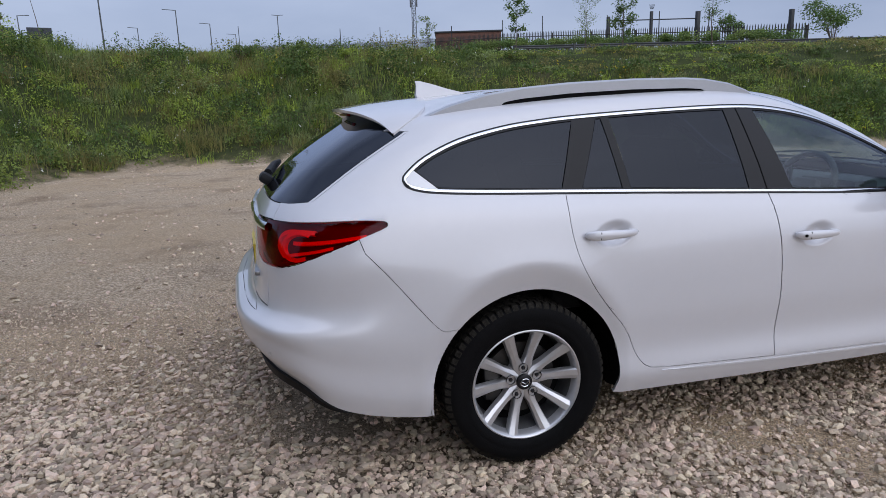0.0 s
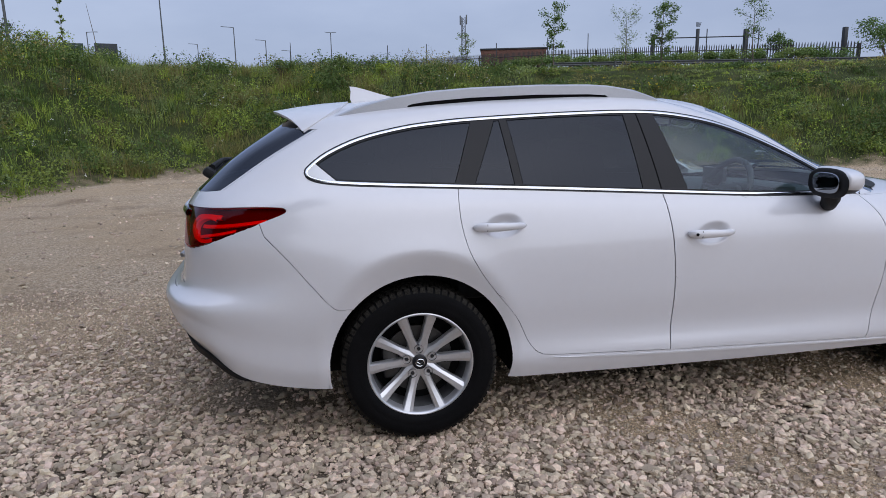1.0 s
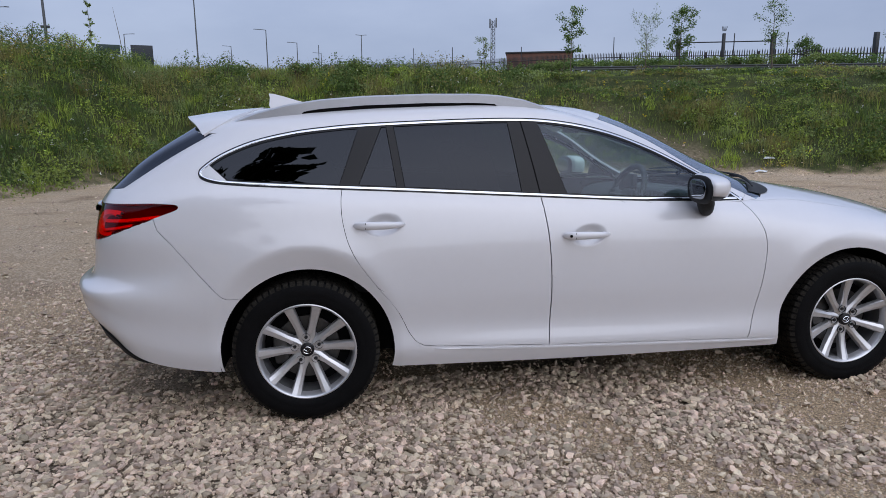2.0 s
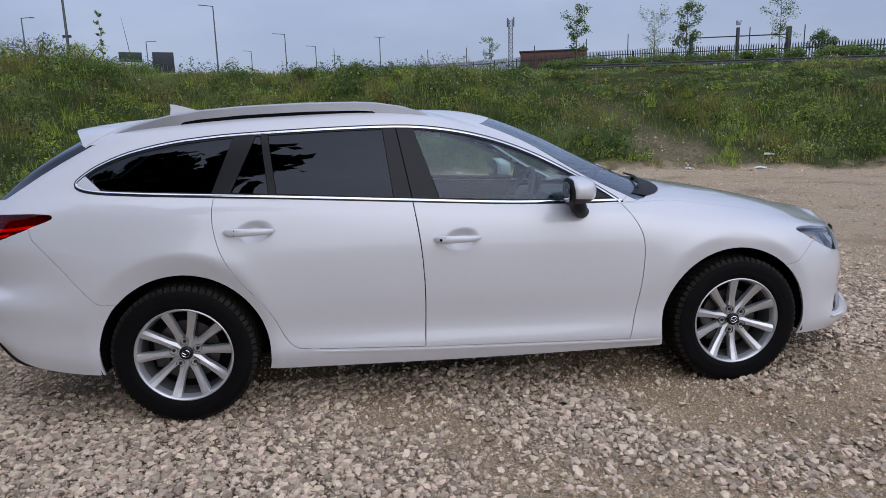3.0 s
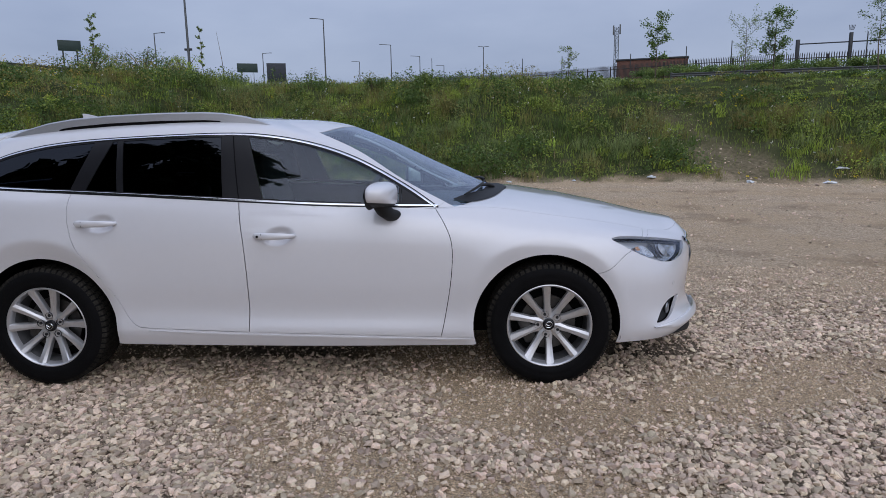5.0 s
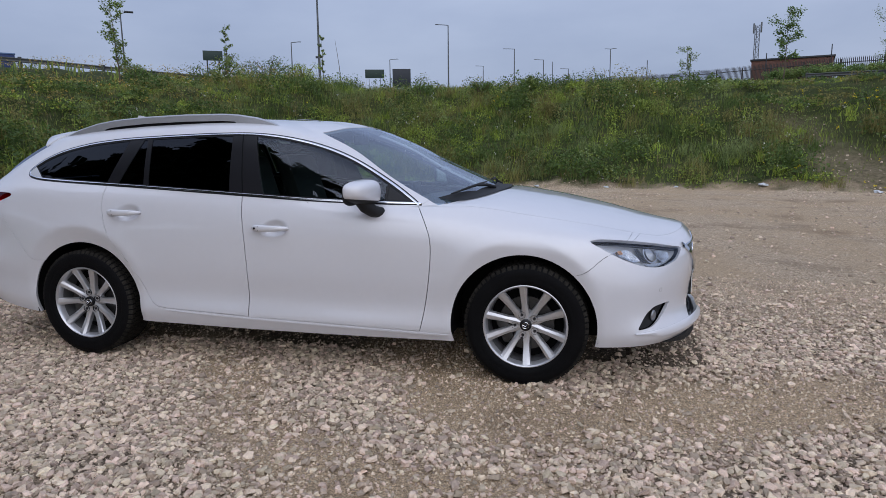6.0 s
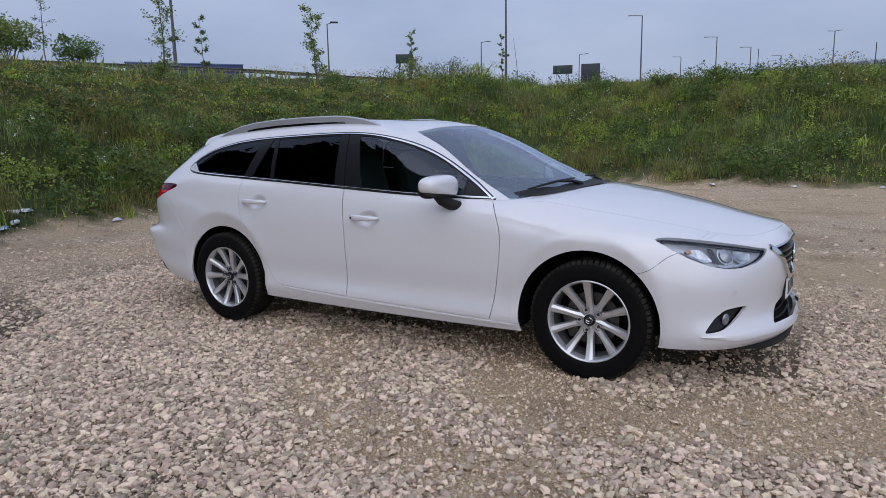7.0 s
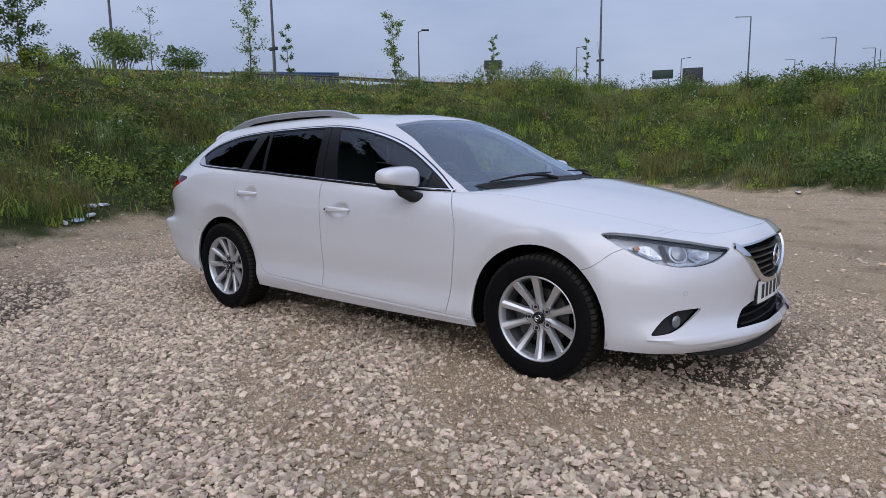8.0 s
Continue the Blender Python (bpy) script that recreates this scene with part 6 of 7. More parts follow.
tufts("grass_tufts", 7500, 56, .2, 9.5, (.18, .48), (.40, .90), (.008, .016), OLIVE, "olive brown feathery herb clumps on the bank", lambda x, y, d: green(x, y, 2, .15, .9))
tufts("grass_tufts", 6000, 56, .2, 9.5, (.16, .46), (.30, .72), (.008, .016), GREYGREEN, "grey green feathery herb clumps on the bank", lambda x, y, d: green(x, y, 8, .15, .8))
tufts("grass_tufts", 5500, 56, .2, 10, (.20, .55), (.35, .80), (.009, .018), GRASS_DARK, "dark green tall grass clumps on the bank", lambda x, y, d: green(x, y, -5, .2, .75))
tufts("grass_tufts", 5000, 36, .1, 8.5, (.12, .34), (.25, .60), (.013, .026), GRASS_BRIGHT, "fresh green spear-leaved clumps on the bank", lambda x, y, d: green(x, y, 1, .1, 1.0))


def flowers(name, count, material, label, size, keep, d1=8.0):
    x, y, d = scatter(count, -.2, d1, keep)
    z = height(x, y) + rng.uniform(.22, .60, len(x)) * np.clip(.5 + .25 * d, .4, 1.2) * low_crest(x, y, d)
    p = np.repeat(np.stack([x, y, z], -1), 5, 0) + rng.normal(0, size * .55, (len(x) * 5, 3))
    v, f = leaves(p, np.full(len(p), size), 1.2)
    mesh_object(name, v, f, material, "stuff", label, "flowers")


flowers("yellow_flowers", 7000, YELLOW, "small yellow wild flowers scattered in the grass", .046, lambda x, y, d: np.clip(ripple(x, y, 1.0) + .05, .03, 1) * np.clip(.22 + (x - 3) / 8, .22, 1))
flowers("yellow_flowers", 16000, mat("dull golden petals", (.42, .30, .06), .7, 0, .2, 9.0, rand=.3), "faded golden flowers along the western crest of the bank", .05, lambda x, y, d: (d > 4.2) & (x < -8.5) & (y < 21), 16.0)
flowers("white_flowers", 16000, WHITEPETAL, "small white wild flowers scattered in the grass", .040, lambda x, y, d: np.clip((ripple(x + 7, y + 2, 1.3) - .55) * 2.0, .025, 1))


def tree(name, x, y, h, spread, material, label, trunk=.03, limbs=9, per=70, leaf=(.06, .11), low=.25, seed=1, lean=0.0, category="tree", group=""):
    """A tapered trunk, limbs that leave it all round, and a loose crown of single leaves."""
    g = np.random.default_rng(seed)
    z0 = float(height(x, y)) - .05
    root = thing(name, label, category, group, at=(x, y, z0))
    ts = np.linspace(0, 1, 9)
    wob = np.cumsum(g.normal(0, .02 * h / 3, (9, 2)), 0)
    spine = [Vector((wob[i, 0] + lean * h * ts[i] ** 1.5, wob[i, 1], h * ts[i])) for i in range(9)]
    bm = tube_bm(spine, [trunk * (1 - .85 * t) for t in ts], 8)
    pts = []
    for k in range(limbs):
        t = low + (1 - low) * (k + g.random()) / limbs * .95
        i = min(int(t * 8), 7)
        s = spine[i].lerp(spine[i + 1], t * 8 - i)
        a = k * 2.4 + g.normal(0, .4)
        shape = math.sin(math.pi * min(1, .18 + .82 * (1 - (t - low) / (1 - low)) ** .8)) * .5 + .5 * (1 - t)
        ln = spread * (.35 + .65 * g.random()) * (.35 + shape)
        tip = s + Vector((math.cos(a) * ln, math.sin(a) * ln, ln * g.uniform(.25, .95)))
        mid = s.lerp(tip, .5) + Vector((0, 0, -.06 * ln))
        tube_bm([s, mid, tip], [trunk * (.45 - .25 * t), trunk * .22, trunk * .08], 5, bm)
        q = np.array([s.lerp(mid, u * 2) if u < .5 else mid.lerp(tip, u * 2 - 1) for u in g.uniform(.25, 1.05, per)])
        pts.append(q + g.normal(0, spread * .13, (per, 3)))
        twig = [tip + Vector(g.normal(0, spread * .2, 3)) for _ in range(2)]
        for w_ in twig:
            tube_bm([mid, w_], [trunk * .12, trunk * .05], 4, bm)
            pts.append(np.array([mid.lerp(w_, u) for u in g.uniform(.3, 1.05, per // 3)]) + g.normal(0, spread * .09, (per // 3, 3)))
    part("trunk", bm, BARK, root)
    p = np.concatenate(pts)
    v, f = leaves(p, g.uniform(*leaf, len(p)))
    mesh_object("crown", v, f, material, parent=root)
    return root


def bush(x, y, h, r, material, label, n_=1500, leaf=(.07, .14), seed=1, flat=.8, name="bush"):
    """Stems fanning from the ground under an uneven mass of leaves."""
    g = np.random.default_rng(seed)
    root = thing(name, label, "bush", at=(x, y, float(height(x, y)) - .05))
    bm = bmesh.new()
    heads = []
    for k in range(12):
        a = g.uniform(0, math.tau)
        tip = Vector((math.cos(a) * r * g.uniform(.2, .9), math.sin(a) * r * g.uniform(.2, .9), h * g.uniform(.55, 1.0)))
        tube_bm([(0, 0, 0), tip * .5 + Vector((0, 0, .1 * h)), tip], [.03, .018, .006], 5, bm)
        heads.append((np.array(tip), r * g.uniform(.25, .5)))
    part("woody_stem", bm, BARK, root)
    which = g.integers(0, len(heads), n_)
    u = g.normal(0, 1, (n_, 3))
    u *= (g.random(n_) ** .4 / np.linalg.norm(u, axis=1))[:, None]
    p = np.array([heads[k][0] * np.array([1, 1, .8]) for k in which]) + u * np.array([heads[k][1] for k in which])[:, None] * np.array([1, 1, flat])
    p[:, 2] = np.maximum(p[:, 2], .05)
    v, f = leaves(p, g.uniform(*leaf, n_))
    mesh_object("leaves", v, f, material, parent=root)
    return root


SAP = "young slender tree with sparse green leaves on the bank"
tree("sapling", -10.6, 27.4, 2.9, .24, LEAF_YELLOW, SAP, .022, 10, 34, (.06, .11), .3, 3)
tree("sapling", 7.2, 28.8, 2.0, .50, LEAF_YELLOW, "thin young tree with sparse leaves beside the fence", .022, 9, 36, (.06, .10), .2, 4)
tree("tree", 10.64, 25.86, 2.95, .75, LEAF, "young broad-leaved tree before the brown building", .03, 12, 60, (.07, .13), .35, 5)
tree("tree", 15.8, 28.9, 2.7, .85, LEAF_YELLOW, "pale young birch with fine leaves near the fence", .028, 13, 60, (.05, .085), .25, 6)
tree("tree", 14.7, 23.4, 2.85, .78, LEAF, "young leafy tree near the fence", .032, 14, 90, (.06, .11), .25, 7)
tree("tree", 17.3, 20.75, 2.7, .72, LEAF, "sparse young tree on the crest of the bank", .028, 12, 42, (.05, .09), .35, 8)
tree("tree", -14.5, 3.0, 2.3, .62, LEAF, "leafy young tree on top of the bank", .035, 16, 90, (.06, .10), .12, 9)
tree("tree", -14.3, 9.8, 3.5, .60, LEAF_YELLOW, "young tree with separate tiers of leaves", .030, 14, 42, (.06, .10), .22, 10)
tree("sapling", -15.1, 12.0, 2.6, .30, LEAF, SAP, .02, 9, 40, (.06, .09), .3, 11, -.05)
tree("tree", -13.5, 16.05, 3.5, .52, LEAF_YELLOW, "young tree with bright leaves on the bank", .03, 13, 60, (.06, .11), .22, 12, -.05)
tree("sapling", -13.4, 22.9, 2.7, .30, LEAF_YELLOW, SAP, .022, 9, 34, (.06, .11), .4, 13)
tree("sapling", -24.7, 12.0, 3.4, .5, LEAF, SAP, .03, 9, 16, (.06, .10), .3, 23)
bm = tube_bm([(-8.40, 24.4, 3.5), (-8.5, 24.38, 4.8), (-8.65, 24.35, 5.95)], [.02, .014, .005], 6)
stick = part("dead_stem", bm, BARK, None, "bare grey dead stem standing on the bank")
tagged(stick, "", "dead plant")
bush(-36.0, 16.4, 3.2, 2.1, LEAF_YELLOW, "large rounded bush beyond the road barrier", 3200, (.12, .22), 14)
bush(-31.8, 17.7, 2.3, 1.4, LEAF, "leafy bush beyond the road barrier", 1600, (.10, .2), 15)
bush(-38.5, 13.6, 2.0, 1.4, LEAF, "leafy bush beyond the road barrier", 1000, (.10, .2), 16)
bush(30.7, 36.4, 2.6, 1.1, LEAF, "rounded bush behind the fence", 1800, (.08, .15), 17)
bush(36.5, 33.5, 3.3, 1.9, LEAF, "large rounded bush behind the fence", 2600, (.10, .18), 18)
for k, (bx, by, bh, br) in enumerate(((-12.6, 21.5, 1.2, .8), (-11.2, 22.8, 1.3, 1.0), (-9.8, 23.3, 1.1, .8), (-15.5, 19.5, .9, .7), (-1.5, 21.8, .8, .6), (2.2, 21.2, .7, .5), (-21.5, 27.0, 1.5, 1.2), (-26.5, 25.0, 1.5, 1.1), (-30, 22, 1.4, 1.0), (-14.9, 10.2, .9, .5), (-13.8, 17.4, .9, .5), (-14.4, 3.3, .8, .6), (.6, 21.0, .7, .6), (-4.2, 22.4, .7, .7))):
    bush(bx, by, bh, br, (LEAF_YELLOW, LEAF, GRASS_BRIGHT)[k % 3], "straggling green bush on the crest of the bank", 900, (.04, .09), 30 + k)
for k in range(15):
    t = k / 14
    hx, hy = 15.5 + 12.5 * t, 45.5 - 16.5 * t
    bush(hx, hy, .95, 1.35, (LEAF, LEAF_YELLOW)[k % 2], "clipped green hedge bush along the fence", 1900, (.07, .14), 60 + k, .6, "hedge_bush")
# tall trees behind the camera, which the side windows mirror
for k, (tx, ty, th) in enumerate(((-4.3, -10.4, 12.5), (-7.8, -10.2, 14.0), (-11.4, -9.4, 9.5), (-15.5, -8.0, 8.0))):
    tree("tree", tx, ty, th, 3.0, LEAF_DARK, "tall dark leafy tree at the edge of the yard", .16, 26, 190, (.45, .85), .12, 80 + k)

# ---- road, fence, lamps and signs behind the bank ----
STEEL = mat("dull galvanised steel", (0.10, 0.105, 0.11), 0.6, 0.4, 0.15, 5.0)
DARKSTEEL = mat("dark painted steel", (0.022, 0.024, 0.028), 0.6, 0.0, 0.15, 5.0)
PALISADE = mat("weathered palisade steel", (0.045, 0.040, 0.038), 0.8, 0.0, 0.25, 6.0)
SIGNBACK = mat("dark sign backing", (0.016, 0.020, 0.028), 0.6, 0.0, 0.2, 3.0)
GREENSIGN = mat("dark green sign", (0.012, 0.030, 0.024), 0.6, 0.0, 0.2, 3.0)
BROWN = mat("brown painted cladding", (0.12, 0.052, 0.035), 0.75, 0.0, 0.15, 2.0, 0.2, 12.0)
BLUE = mat("blue lorry sheet", (0.012, 0.030, 0.115), 0.5, 0.0, 0.15, 1.0)
BARRIER = mat("grey crash barrier", (0.07, 0.072, 0.07), 0.6, 0.3, 0.2, 3.0)

FENCE_LINE = catmull([(-2.0, 73.5, 8.2), (9.06, 65.6, 7.75), (19.9, 50.9, 7.15), (31.0, 30.0, 5.5)], [40, 40, 40])


def fence_at(t):
    """A place along the fence's top, and its heading."""
    u = t * (len(FENCE_LINE) - 1)
    k = min(int(u), len(FENCE_LINE) - 2)
    a, b = Vector(FENCE_LINE[k]), Vector(FENCE_LINE[k + 1])
    return a.lerp(b, u - k), math.degrees(math.atan2(b.y - a.y, b.x - a.x))


fence = thing("palisade_fence", "dark steel palisade fence along the top of the bank", "fence")
bm = bmesh.new()
prof = [(-.036, .0), (-.015, .02), (.015, .02), (.036, .0)]
lowv = [bm.verts.new((a, b, -2.0)) for a, b in prof]
topv = [bm.verts.new((a, b, -.10)) for a, b in prof]
tip = bm.verts.new((0, .02, .06))
for k in range(3):
    bm.faces.new((lowv[k], lowv[k + 1], topv[k + 1], topv[k]))
    bm.faces.new((topv[k], topv[k + 1], tip))
picket = bpy.data.meshes.new("picket")
bm.to_mesh(picket)
bm.free()
picket.materials.append(PALISADE)
count = 420
far_bm = bmesh.new()
for k in range(count):
    p, turn = fence_at(k / (count - 1))
    place = pose(p.x, p.y, p.z + .02 * math.sin(k * 3.7), 0, 0, turn)
    if k < 125:
        own = bmesh.new()
        own.from_mesh(picket)
        own.transform(place)
        join(far_bm, own)
        continue
    ob = new("picket", picket)
    ob.matrix_basis = place
    ob.parent = fence
part("fence_panel", far_bm, PALISADE, fence, smooth=False)
for dz in (-.35, -1.55):
    part("fence_rail", tube_bm([Vector(q) + Vector((0, 0, dz)) for q in FENCE_LINE[::4]], .035, 6), PALISADE, fence)
for k in range(20):
    p, turn = fence_at(k / 19)
    part("fence_post", box_bm(p.x - .05, p.y + .03, p.z - 2.4, p.x + .05, p.y + .13, p.z - .1), PALISADE, fence)


def street_lamp(x, y, top, arm, head=True, r=.07, label="tall grey street lamp with a side arm", double=False, box=None):
    """A tapered column with an arm and a flat lantern."""
    z0 = float(height(x, y)) - .2
    root = thing("street_lamp", label, "street lamp", "lamps along the road", at=(x, y, z0))
    hgt = top - z0
    part("column", tube_bm([(0, 0, 0), (0, 0, hgt * .4), (0, 0, hgt)], [r * 1.5, r, r * .65], 8), STEEL, root)
    if head:
        d = Vector((arm[0], arm[1], 0))
        part("arm", tube_bm([(0, 0, hgt - .05), d * .6 + Vector((0, 0, hgt + .08)), d + Vector((0, 0, hgt + .12))], r * .5, 6), STEEL, root)
        e = d * 1.0 + Vector((0, 0, hgt + .12))
        ang = math.degrees(math.atan2(d.y, d.x))
        part("lantern", box_bm(-.35, -.13, -.06, .35, .13, .07, .03, None, Matrix.Translation(e) @ pose(0, 0, 0, 0, 0, ang)), DARKSTEEL, root)
        if double:
            part("lantern", box_bm(-.35, -.13, -.06, .35, .13, .07, .03, None, Matrix.Translation(Vector((-d.x, -d.y, hgt + .12))) @ pose(0, 0, 0, 0, 0, ang)), DARKSTEEL, root)
            part("arm", tube_bm([(0, 0, hgt - .05), Vector((-d.x, -d.y, hgt + .12))], r * .5, 6), STEEL, root)
    if box:
        part("control_box", box_bm(-.45, -.12, box - z0 - .13, .45, .12, box - z0 + .13, .02), DARKSTEEL, root)
    return root


street_lamp(-29.8, 141.7, 27.0, (-2.5, -.6), r=.17)
street_lamp(-31.9, 75.4, 23.0, (1, 0), False, .15, "tall dark lighting column rising out of view", box=12.2)
street_lamp(-56.5, 118.0, 21.1, (1.45, .65), r=.14)
street_lamp(-51.4, 166.0, 23.2, (1.9, .6), r=.15)
street_lamp(-21.8, 197.7, 28.9, (-3.1, -.4), r=.18)
street_lamp(-13.6, 205.5, 26.3, (-2.6, -.2), r=.17)
street_lamp(-39.1, 242.7, 29.3, (-2.6, -.4), r=.18)
street_lamp(-8.0, 255.8, 28.6, (-2.8, -.1), r=.18)
street_lamp(7.7, 263.9, 36.4, (1.9, .1), r=.22, label="tall column with a pair of floodlights", double=True)
street_lamp(-40.75, 31.2, 19.0, (1, 0), False, .11, "tall dark lighting column rising out of view", box=9.7)
street_lamp(-34.9, 43.0, 11.9, (.48, .4), r=.07)
street_lamp(-54.3, 24.4, 21.0, (1, 0), False, .12, "tall dark lighting column rising out of view")
for px, py, pz in ((8.6, 75.6, 10.3), (13.2, 75.0, 10.4), (18.1, 61.9, 9.0), (23.0, 60.4, 9.4), (26.7, 59.0, 9.65), (32.0, 47.0, 8.5), (-3.0, 88, 12.0), (35.0, 44.5, 8.3)):
    ob = part("thin_post", tube_bm([(0, 0, 0), (0, 0, pz - float(height(px, py)))], [.05, .04], 6), DARKSTEEL, None, "thin dark steel post behind the fence")
    ob.location = (px, py, float(height(px, py)))
    tagged(ob, "", "post", "posts behind the fence")


def road_sign(x, y, z0, z1, wid, turn, material, label):
    g = float(height(x, y)) - .1
    root = thing("road_sign", label, "sign", at=(x, y, g))
    T = pose(0, 0, 0, 0, 0, turn)
    part("sign_board", box_bm(-wid / 2, -.03, z0 - g, wid / 2, .03, z1 - g, .01, None, T), material, root)
    for s in (-.3, .3):
        part("sign_post", box_bm(wid * s - .05, .03, 0, wid * s + .05, .12, z1 - g - .1, 0, None, T), DARKSTEEL, root)


road_sign(-39.8, 138.2, 13.4, 17.5, 4.05, 16, SIGNBACK, "large dark back of a road sign")
road_sign(-46.2, 138.3, 15.7, 17.6, 4.3, 19, GREENSIGN, "dark green road sign seen from behind")
road_sign(-26.7, 42.95, 7.85, 8.60, 1.48, 33, GREENSIGN, "dark green road sign seen from behind")

# low brown building behind the fence
hut = thing("building", "low flat-roofed brown clad building behind the fence", "building")
A0, A1 = Vector((18.34, 69.03, 0)), Vector((25.31, 67.04, 0))
dirv = (A1 - A0).normalized()
nrm = Vector((-dirv.y, dirv.x, 0))
T = Matrix((( dirv.x, nrm.x, 0, A0.x), (dirv.y, nrm.y, 0, A0.y), (0, 0, 1, 0), (0, 0, 0, 1)))
L = (A1 - A0).length
part("wall", box_bm(0, 0, 5.8, L, 5, 9.08, .02, None, T), BROWN, hut)
part("roof", box_bm(-.12, -.12, 9.08, L + .12, 5.12, 9.25, .02, None, T), DARKSTEEL, hut)
for k in range(14):
    part("cladding_rib", box_bm(.3 + k * (L - .6) / 13 - .03, -.05, 6.0, .3 + k * (L - .6) / 13 + .03, 0.01, 9.05, 0, None, T), BROWN, hut)

# lattice mast
mast = thing("lattice_mast", "slender grey lattice radio mast far behind", "mast", at=(47.4, 204.0, 5.5))
H = 28.0
part("mast_leg", tube_bm([(-.8, -.6, 0), (-.6, -.45, H)], .10, 5), STEEL, mast)
part("mast_leg", tube_bm([(.8, -.6, 0), (.6, -.45, H)], .10, 5), STEEL, mast)
part("mast_leg", tube_bm([(0, .75, 0), (0, .6, H)], .10, 5), STEEL, mast)
bm = bmesh.new()
for k in range(20):
    z = H * k / 20
    q = .8 - .2 * k / 20
    tube_bm([(-q, -.55, z), (q, -.55, z + H / 20)], .06, 4, bm)
    tube_bm([(q, -.55, z), (0, .7, z + H / 20)], .06, 4, bm)
    tube_bm([(-q, -.55, z), (q, -.55, z)], .06, 4, bm)
part("mast_bracing", bm, STEEL, mast)
part("antenna", box_bm(-1.2, -.7, H - 2.4, -.8, -.4, H + .4, .05), STEEL, mast)
part("antenna", box_bm(.8, -.7, H - 2.2, 1.2, -.4, H + .7, .05), STEEL, mast)

# heavy posts with a cross bar behind the fence
frame_ = thing("gantry", "dark steel posts joined by a cross bar", "gantry")
for px, py, pz, w_ in ((25.2, 43.4, 7.55, .11), (27.9, 41.8, 7.75, .10), (30.7, 40.1, 7.55, .14), (36.2, 37.0, 7.3, .14)):
    part("post", box_bm(px - w_, py - w_, float(height(px, py)) - .2, px + w_, py + w_, pz, .03), DARKSTEEL, frame_)
part("cross_bar", tube_bm([(25.2, 43.4, 7.24), (30.7, 40.1, 7.04)], .045, 6), DARKSTEEL, frame_)
for k in range(5):
    part("spike", tube_bm([(27.78 + .06 * k, 41.8, 7.9), (27.7 + .1 * k, 41.75, 8.22)], .02, 4), DARKSTEEL, frame_)


def crash_barrier(pts, label, seg=3.0):
    """A long rail on short posts."""
    root = thing("crash_barrier", label, "barrier")
    p = [Vector(q) for q in pts]
    bm = bmesh.new()
    rows = []
    for q in catmull(p, [8] * (len(p) - 1)):
        rows.append([bm.verts.new((q[0], q[1] + a, q[2] + b)) for a, b in ((0, -.10), (-.04, -.07), (0, -.015), (0, .015), (-.04, .07), (0, .10))])
    for a, b in zip(rows, rows[1:]):
        for k in range(5):
            bm.faces.new((a[k], a[k + 1], b[k + 1], b[k]))
    part("rail", bm, BARRIER, root)
    for a, b in zip(p, p[1:]):
        m = max(1, int((b - a).length / seg))
        for k in range(m):
            q = a.lerp(b, k / m)
            part("barrier_post", box_bm(q.x - .06, q.y + .02, q.z - .9, q.x + .06, q.y + .12, q.z + .15), BARRIER, root)


crash_barrier([(13.8, 34.0, 4.54), (20.2, 31.2, 4.43), (26.0, 27.4, 4.21), (32, 22.5, 3.95)], "grey road barrier rail below the hedge")
crash_barrier([(-31.5, 2.5, 5.13), (-29.3, 9.1, 5.20), (-26.9, 14.1, 5.22), (-22.3, 20.5, 5.12), (-17.4, 25.0, 4.72), (-13, 29, 4.5)], "grey road barrier rail on top of the bank")

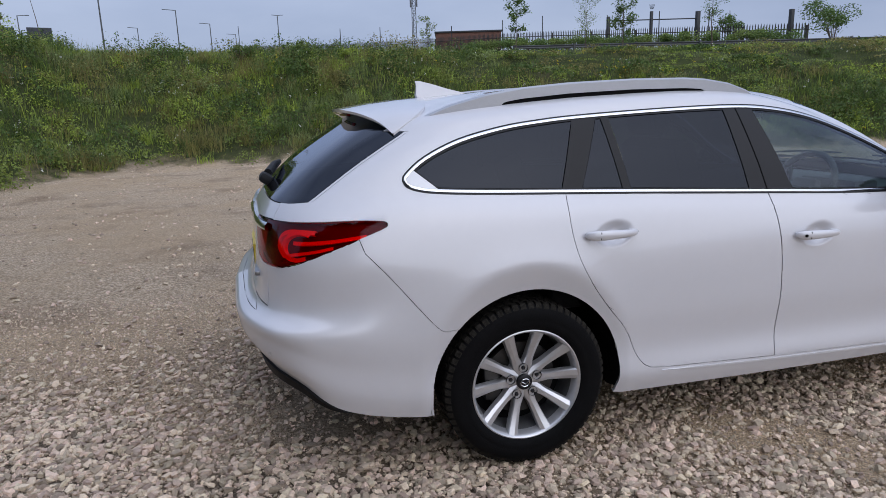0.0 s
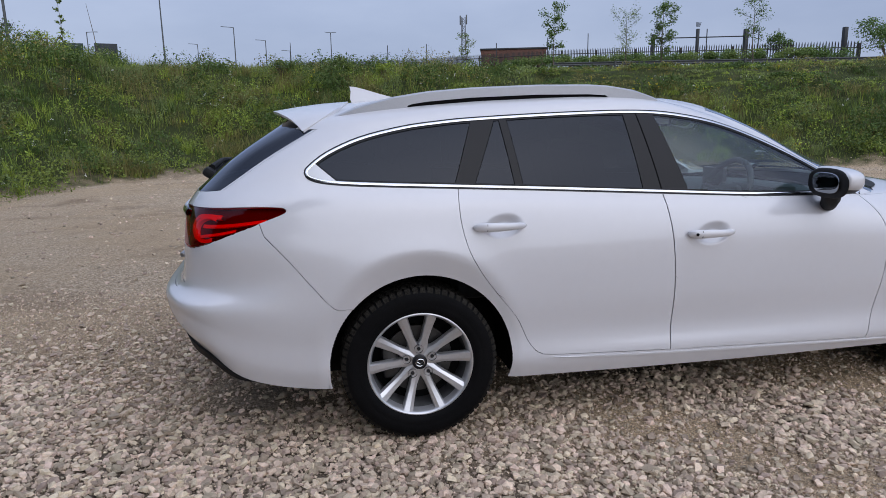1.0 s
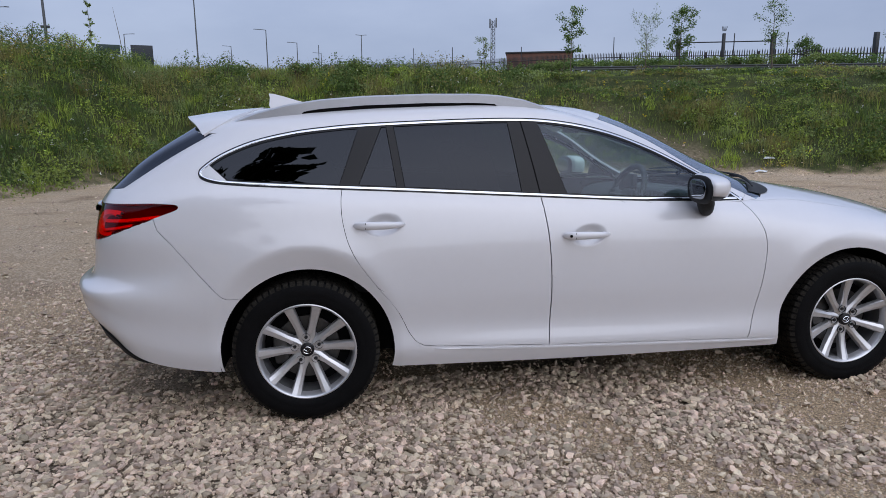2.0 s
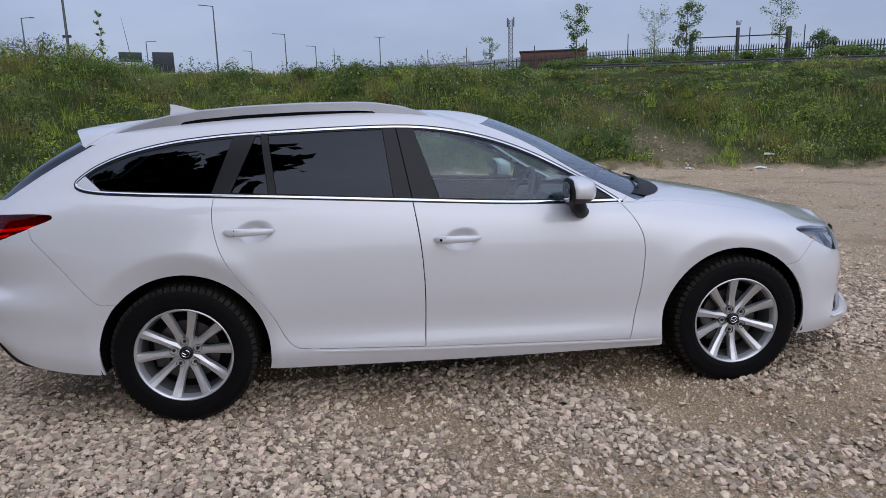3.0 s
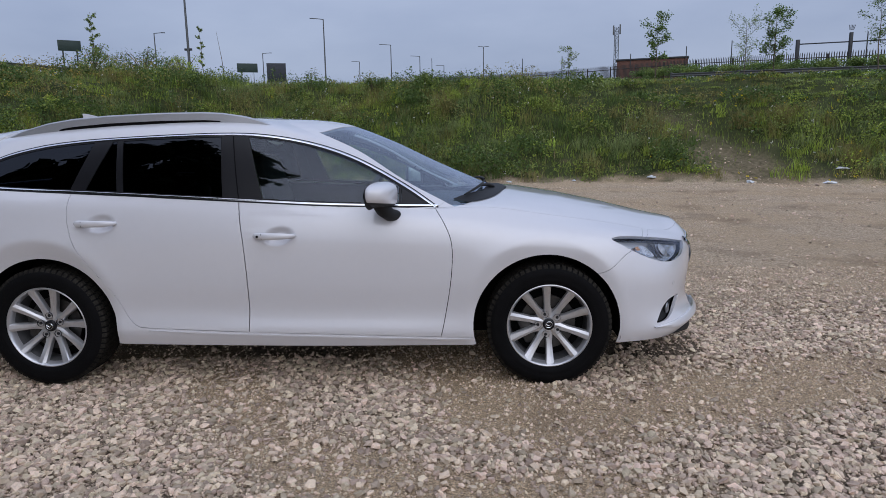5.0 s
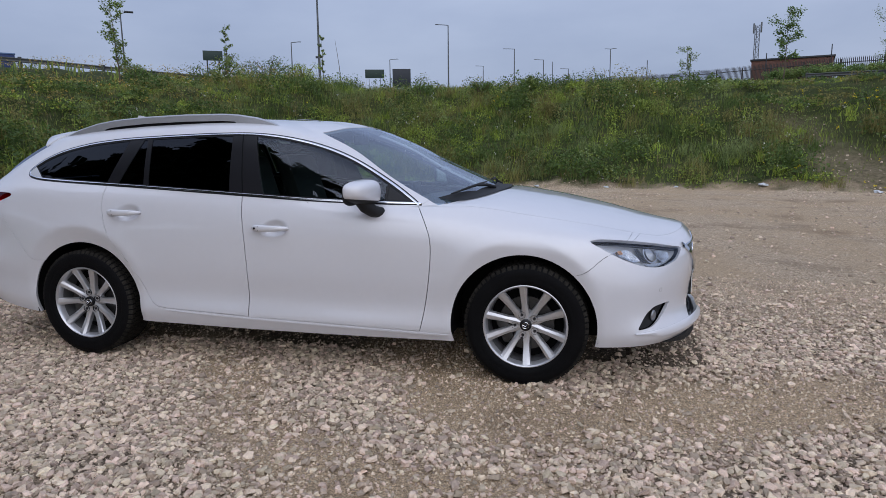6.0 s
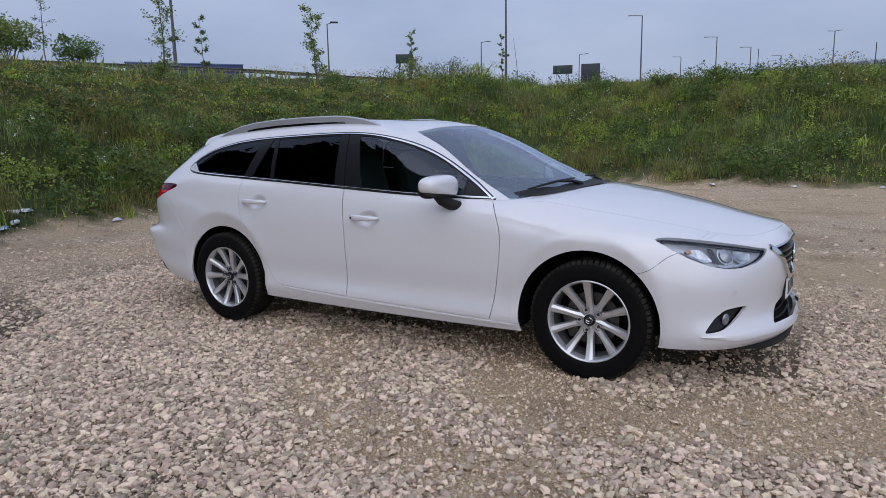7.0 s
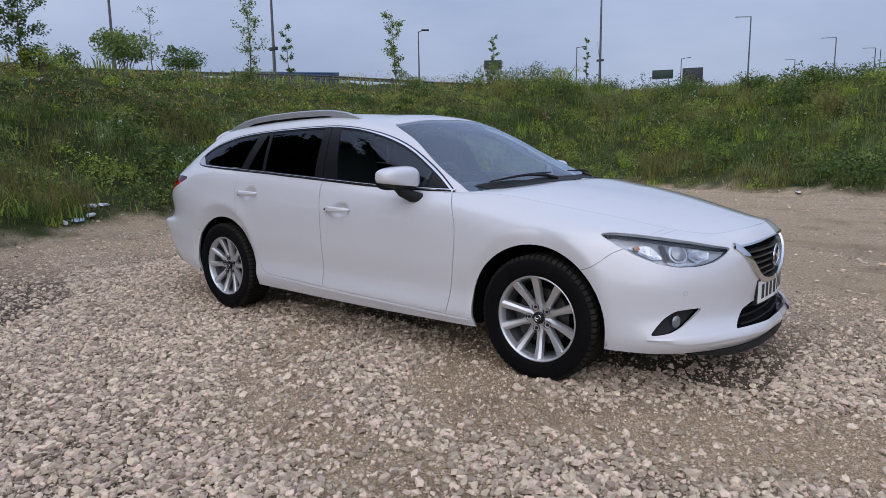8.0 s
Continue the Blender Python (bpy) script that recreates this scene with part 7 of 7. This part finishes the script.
# lorry trailer on the road
lorry = thing("lorry_trailer", "long blue sheeted lorry trailer on the road", "lorry")
T = Matrix.Translation((-57.4, 38.3, 0)) @ pose(0, 0, 0, 0, 0, 51)
part("body", box_bm(0, 0, 7.3, 11.5, 2.5, 9.80, .08, None, T), BLUE, lorry)
part("roof_edge", box_bm(-.05, -.04, 9.77, 11.55, 2.54, 9.89, .02, None, T), mat("pale blue trim", (.10, .16, .30), .5), lorry)
for k in range(3):
    bm = spin_bm([(0, -.15), (.5, -.15), (.52, 0), (.5, .15), (0, .15)], 20)
    bm.transform(T @ Matrix.Translation((7.4 + 1.3 * k, .2, 6.8)))
    part("wheel", bm, RUBBER, lorry)

# litter at the foot of the bank
LITTER = mat("white litter plastic", (0.62, 0.64, 0.66), 0.4, 0.0, 0.2, 20.0)
PALEBLUE = mat("pale blue wrapper", (0.35, 0.45, 0.58), 0.4, 0.0, 0.2, 20.0)


def litter(x, y, size, material, seed, label="crumpled white plastic litter lying in the grass", name="litter"):
    g = np.random.default_rng(seed)
    bm = bmesh.new()
    bmesh.ops.create_icosphere(bm, subdivisions=2, radius=1)
    for v in bm.verts:
        k = 1 + g.normal(0, .22)
        v.co = Vector((v.co.x * size * k, v.co.y * size * .6 * k, max(-.15, v.co.z) * size * .35 * k))
    ob = part(name, bm, material, None, label, smooth=False)
    ob.matrix_basis = pose(x, y, float(height(x, y)) + .015 + size * .06, 0, 0, g.uniform(0, 360))
    tagged(ob, "", "litter", "litter at the foot of the bank")


def bottle(x, y, turn):
    bm = spin_bm([(0, -.11), (.03, -.11), (.034, -.10), (.034, .05), (.014, .09), (.014, .115), (0, .115)], 16)
    ob = part("bottle", bm, LITTER, None, "empty pale plastic bottle lying on its side")
    ob.matrix_basis = pose(x, y, float(height(x, y)) + .05, 0, 0, turn)
    tagged(ob, "", "bottle", "litter at the foot of the bank")


bottle(-6.55, .95, 40)
bottle(-6.95, 1.1, 120)
bottle(-6.35, .45, 80)
litter(-6.45, .70, .13, PALEBLUE, 2, "pale blue crumpled wrapper lying in the grass")
litter(-7.05, 1.37, .12, LITTER, 3)
litter(-6.6, 2.6, .10, LITTER, 9)
litter(7.3, 13.75, .14, LITTER, 4)
litter(9.6, 12.85, .15, LITTER, 5)
litter(1.5, 14.0, .10, LITTER, 6)
litter(3.4, 13.85, .10, LITTER, 7)
litter(11.3, 12.2, .16, LITTER, 8)
litter(5.2, 13.85, .09, LITTER, 12)
litter(11.78, 12.66, .15, LITTER, 10, "white paper scrap caught high in the grass")
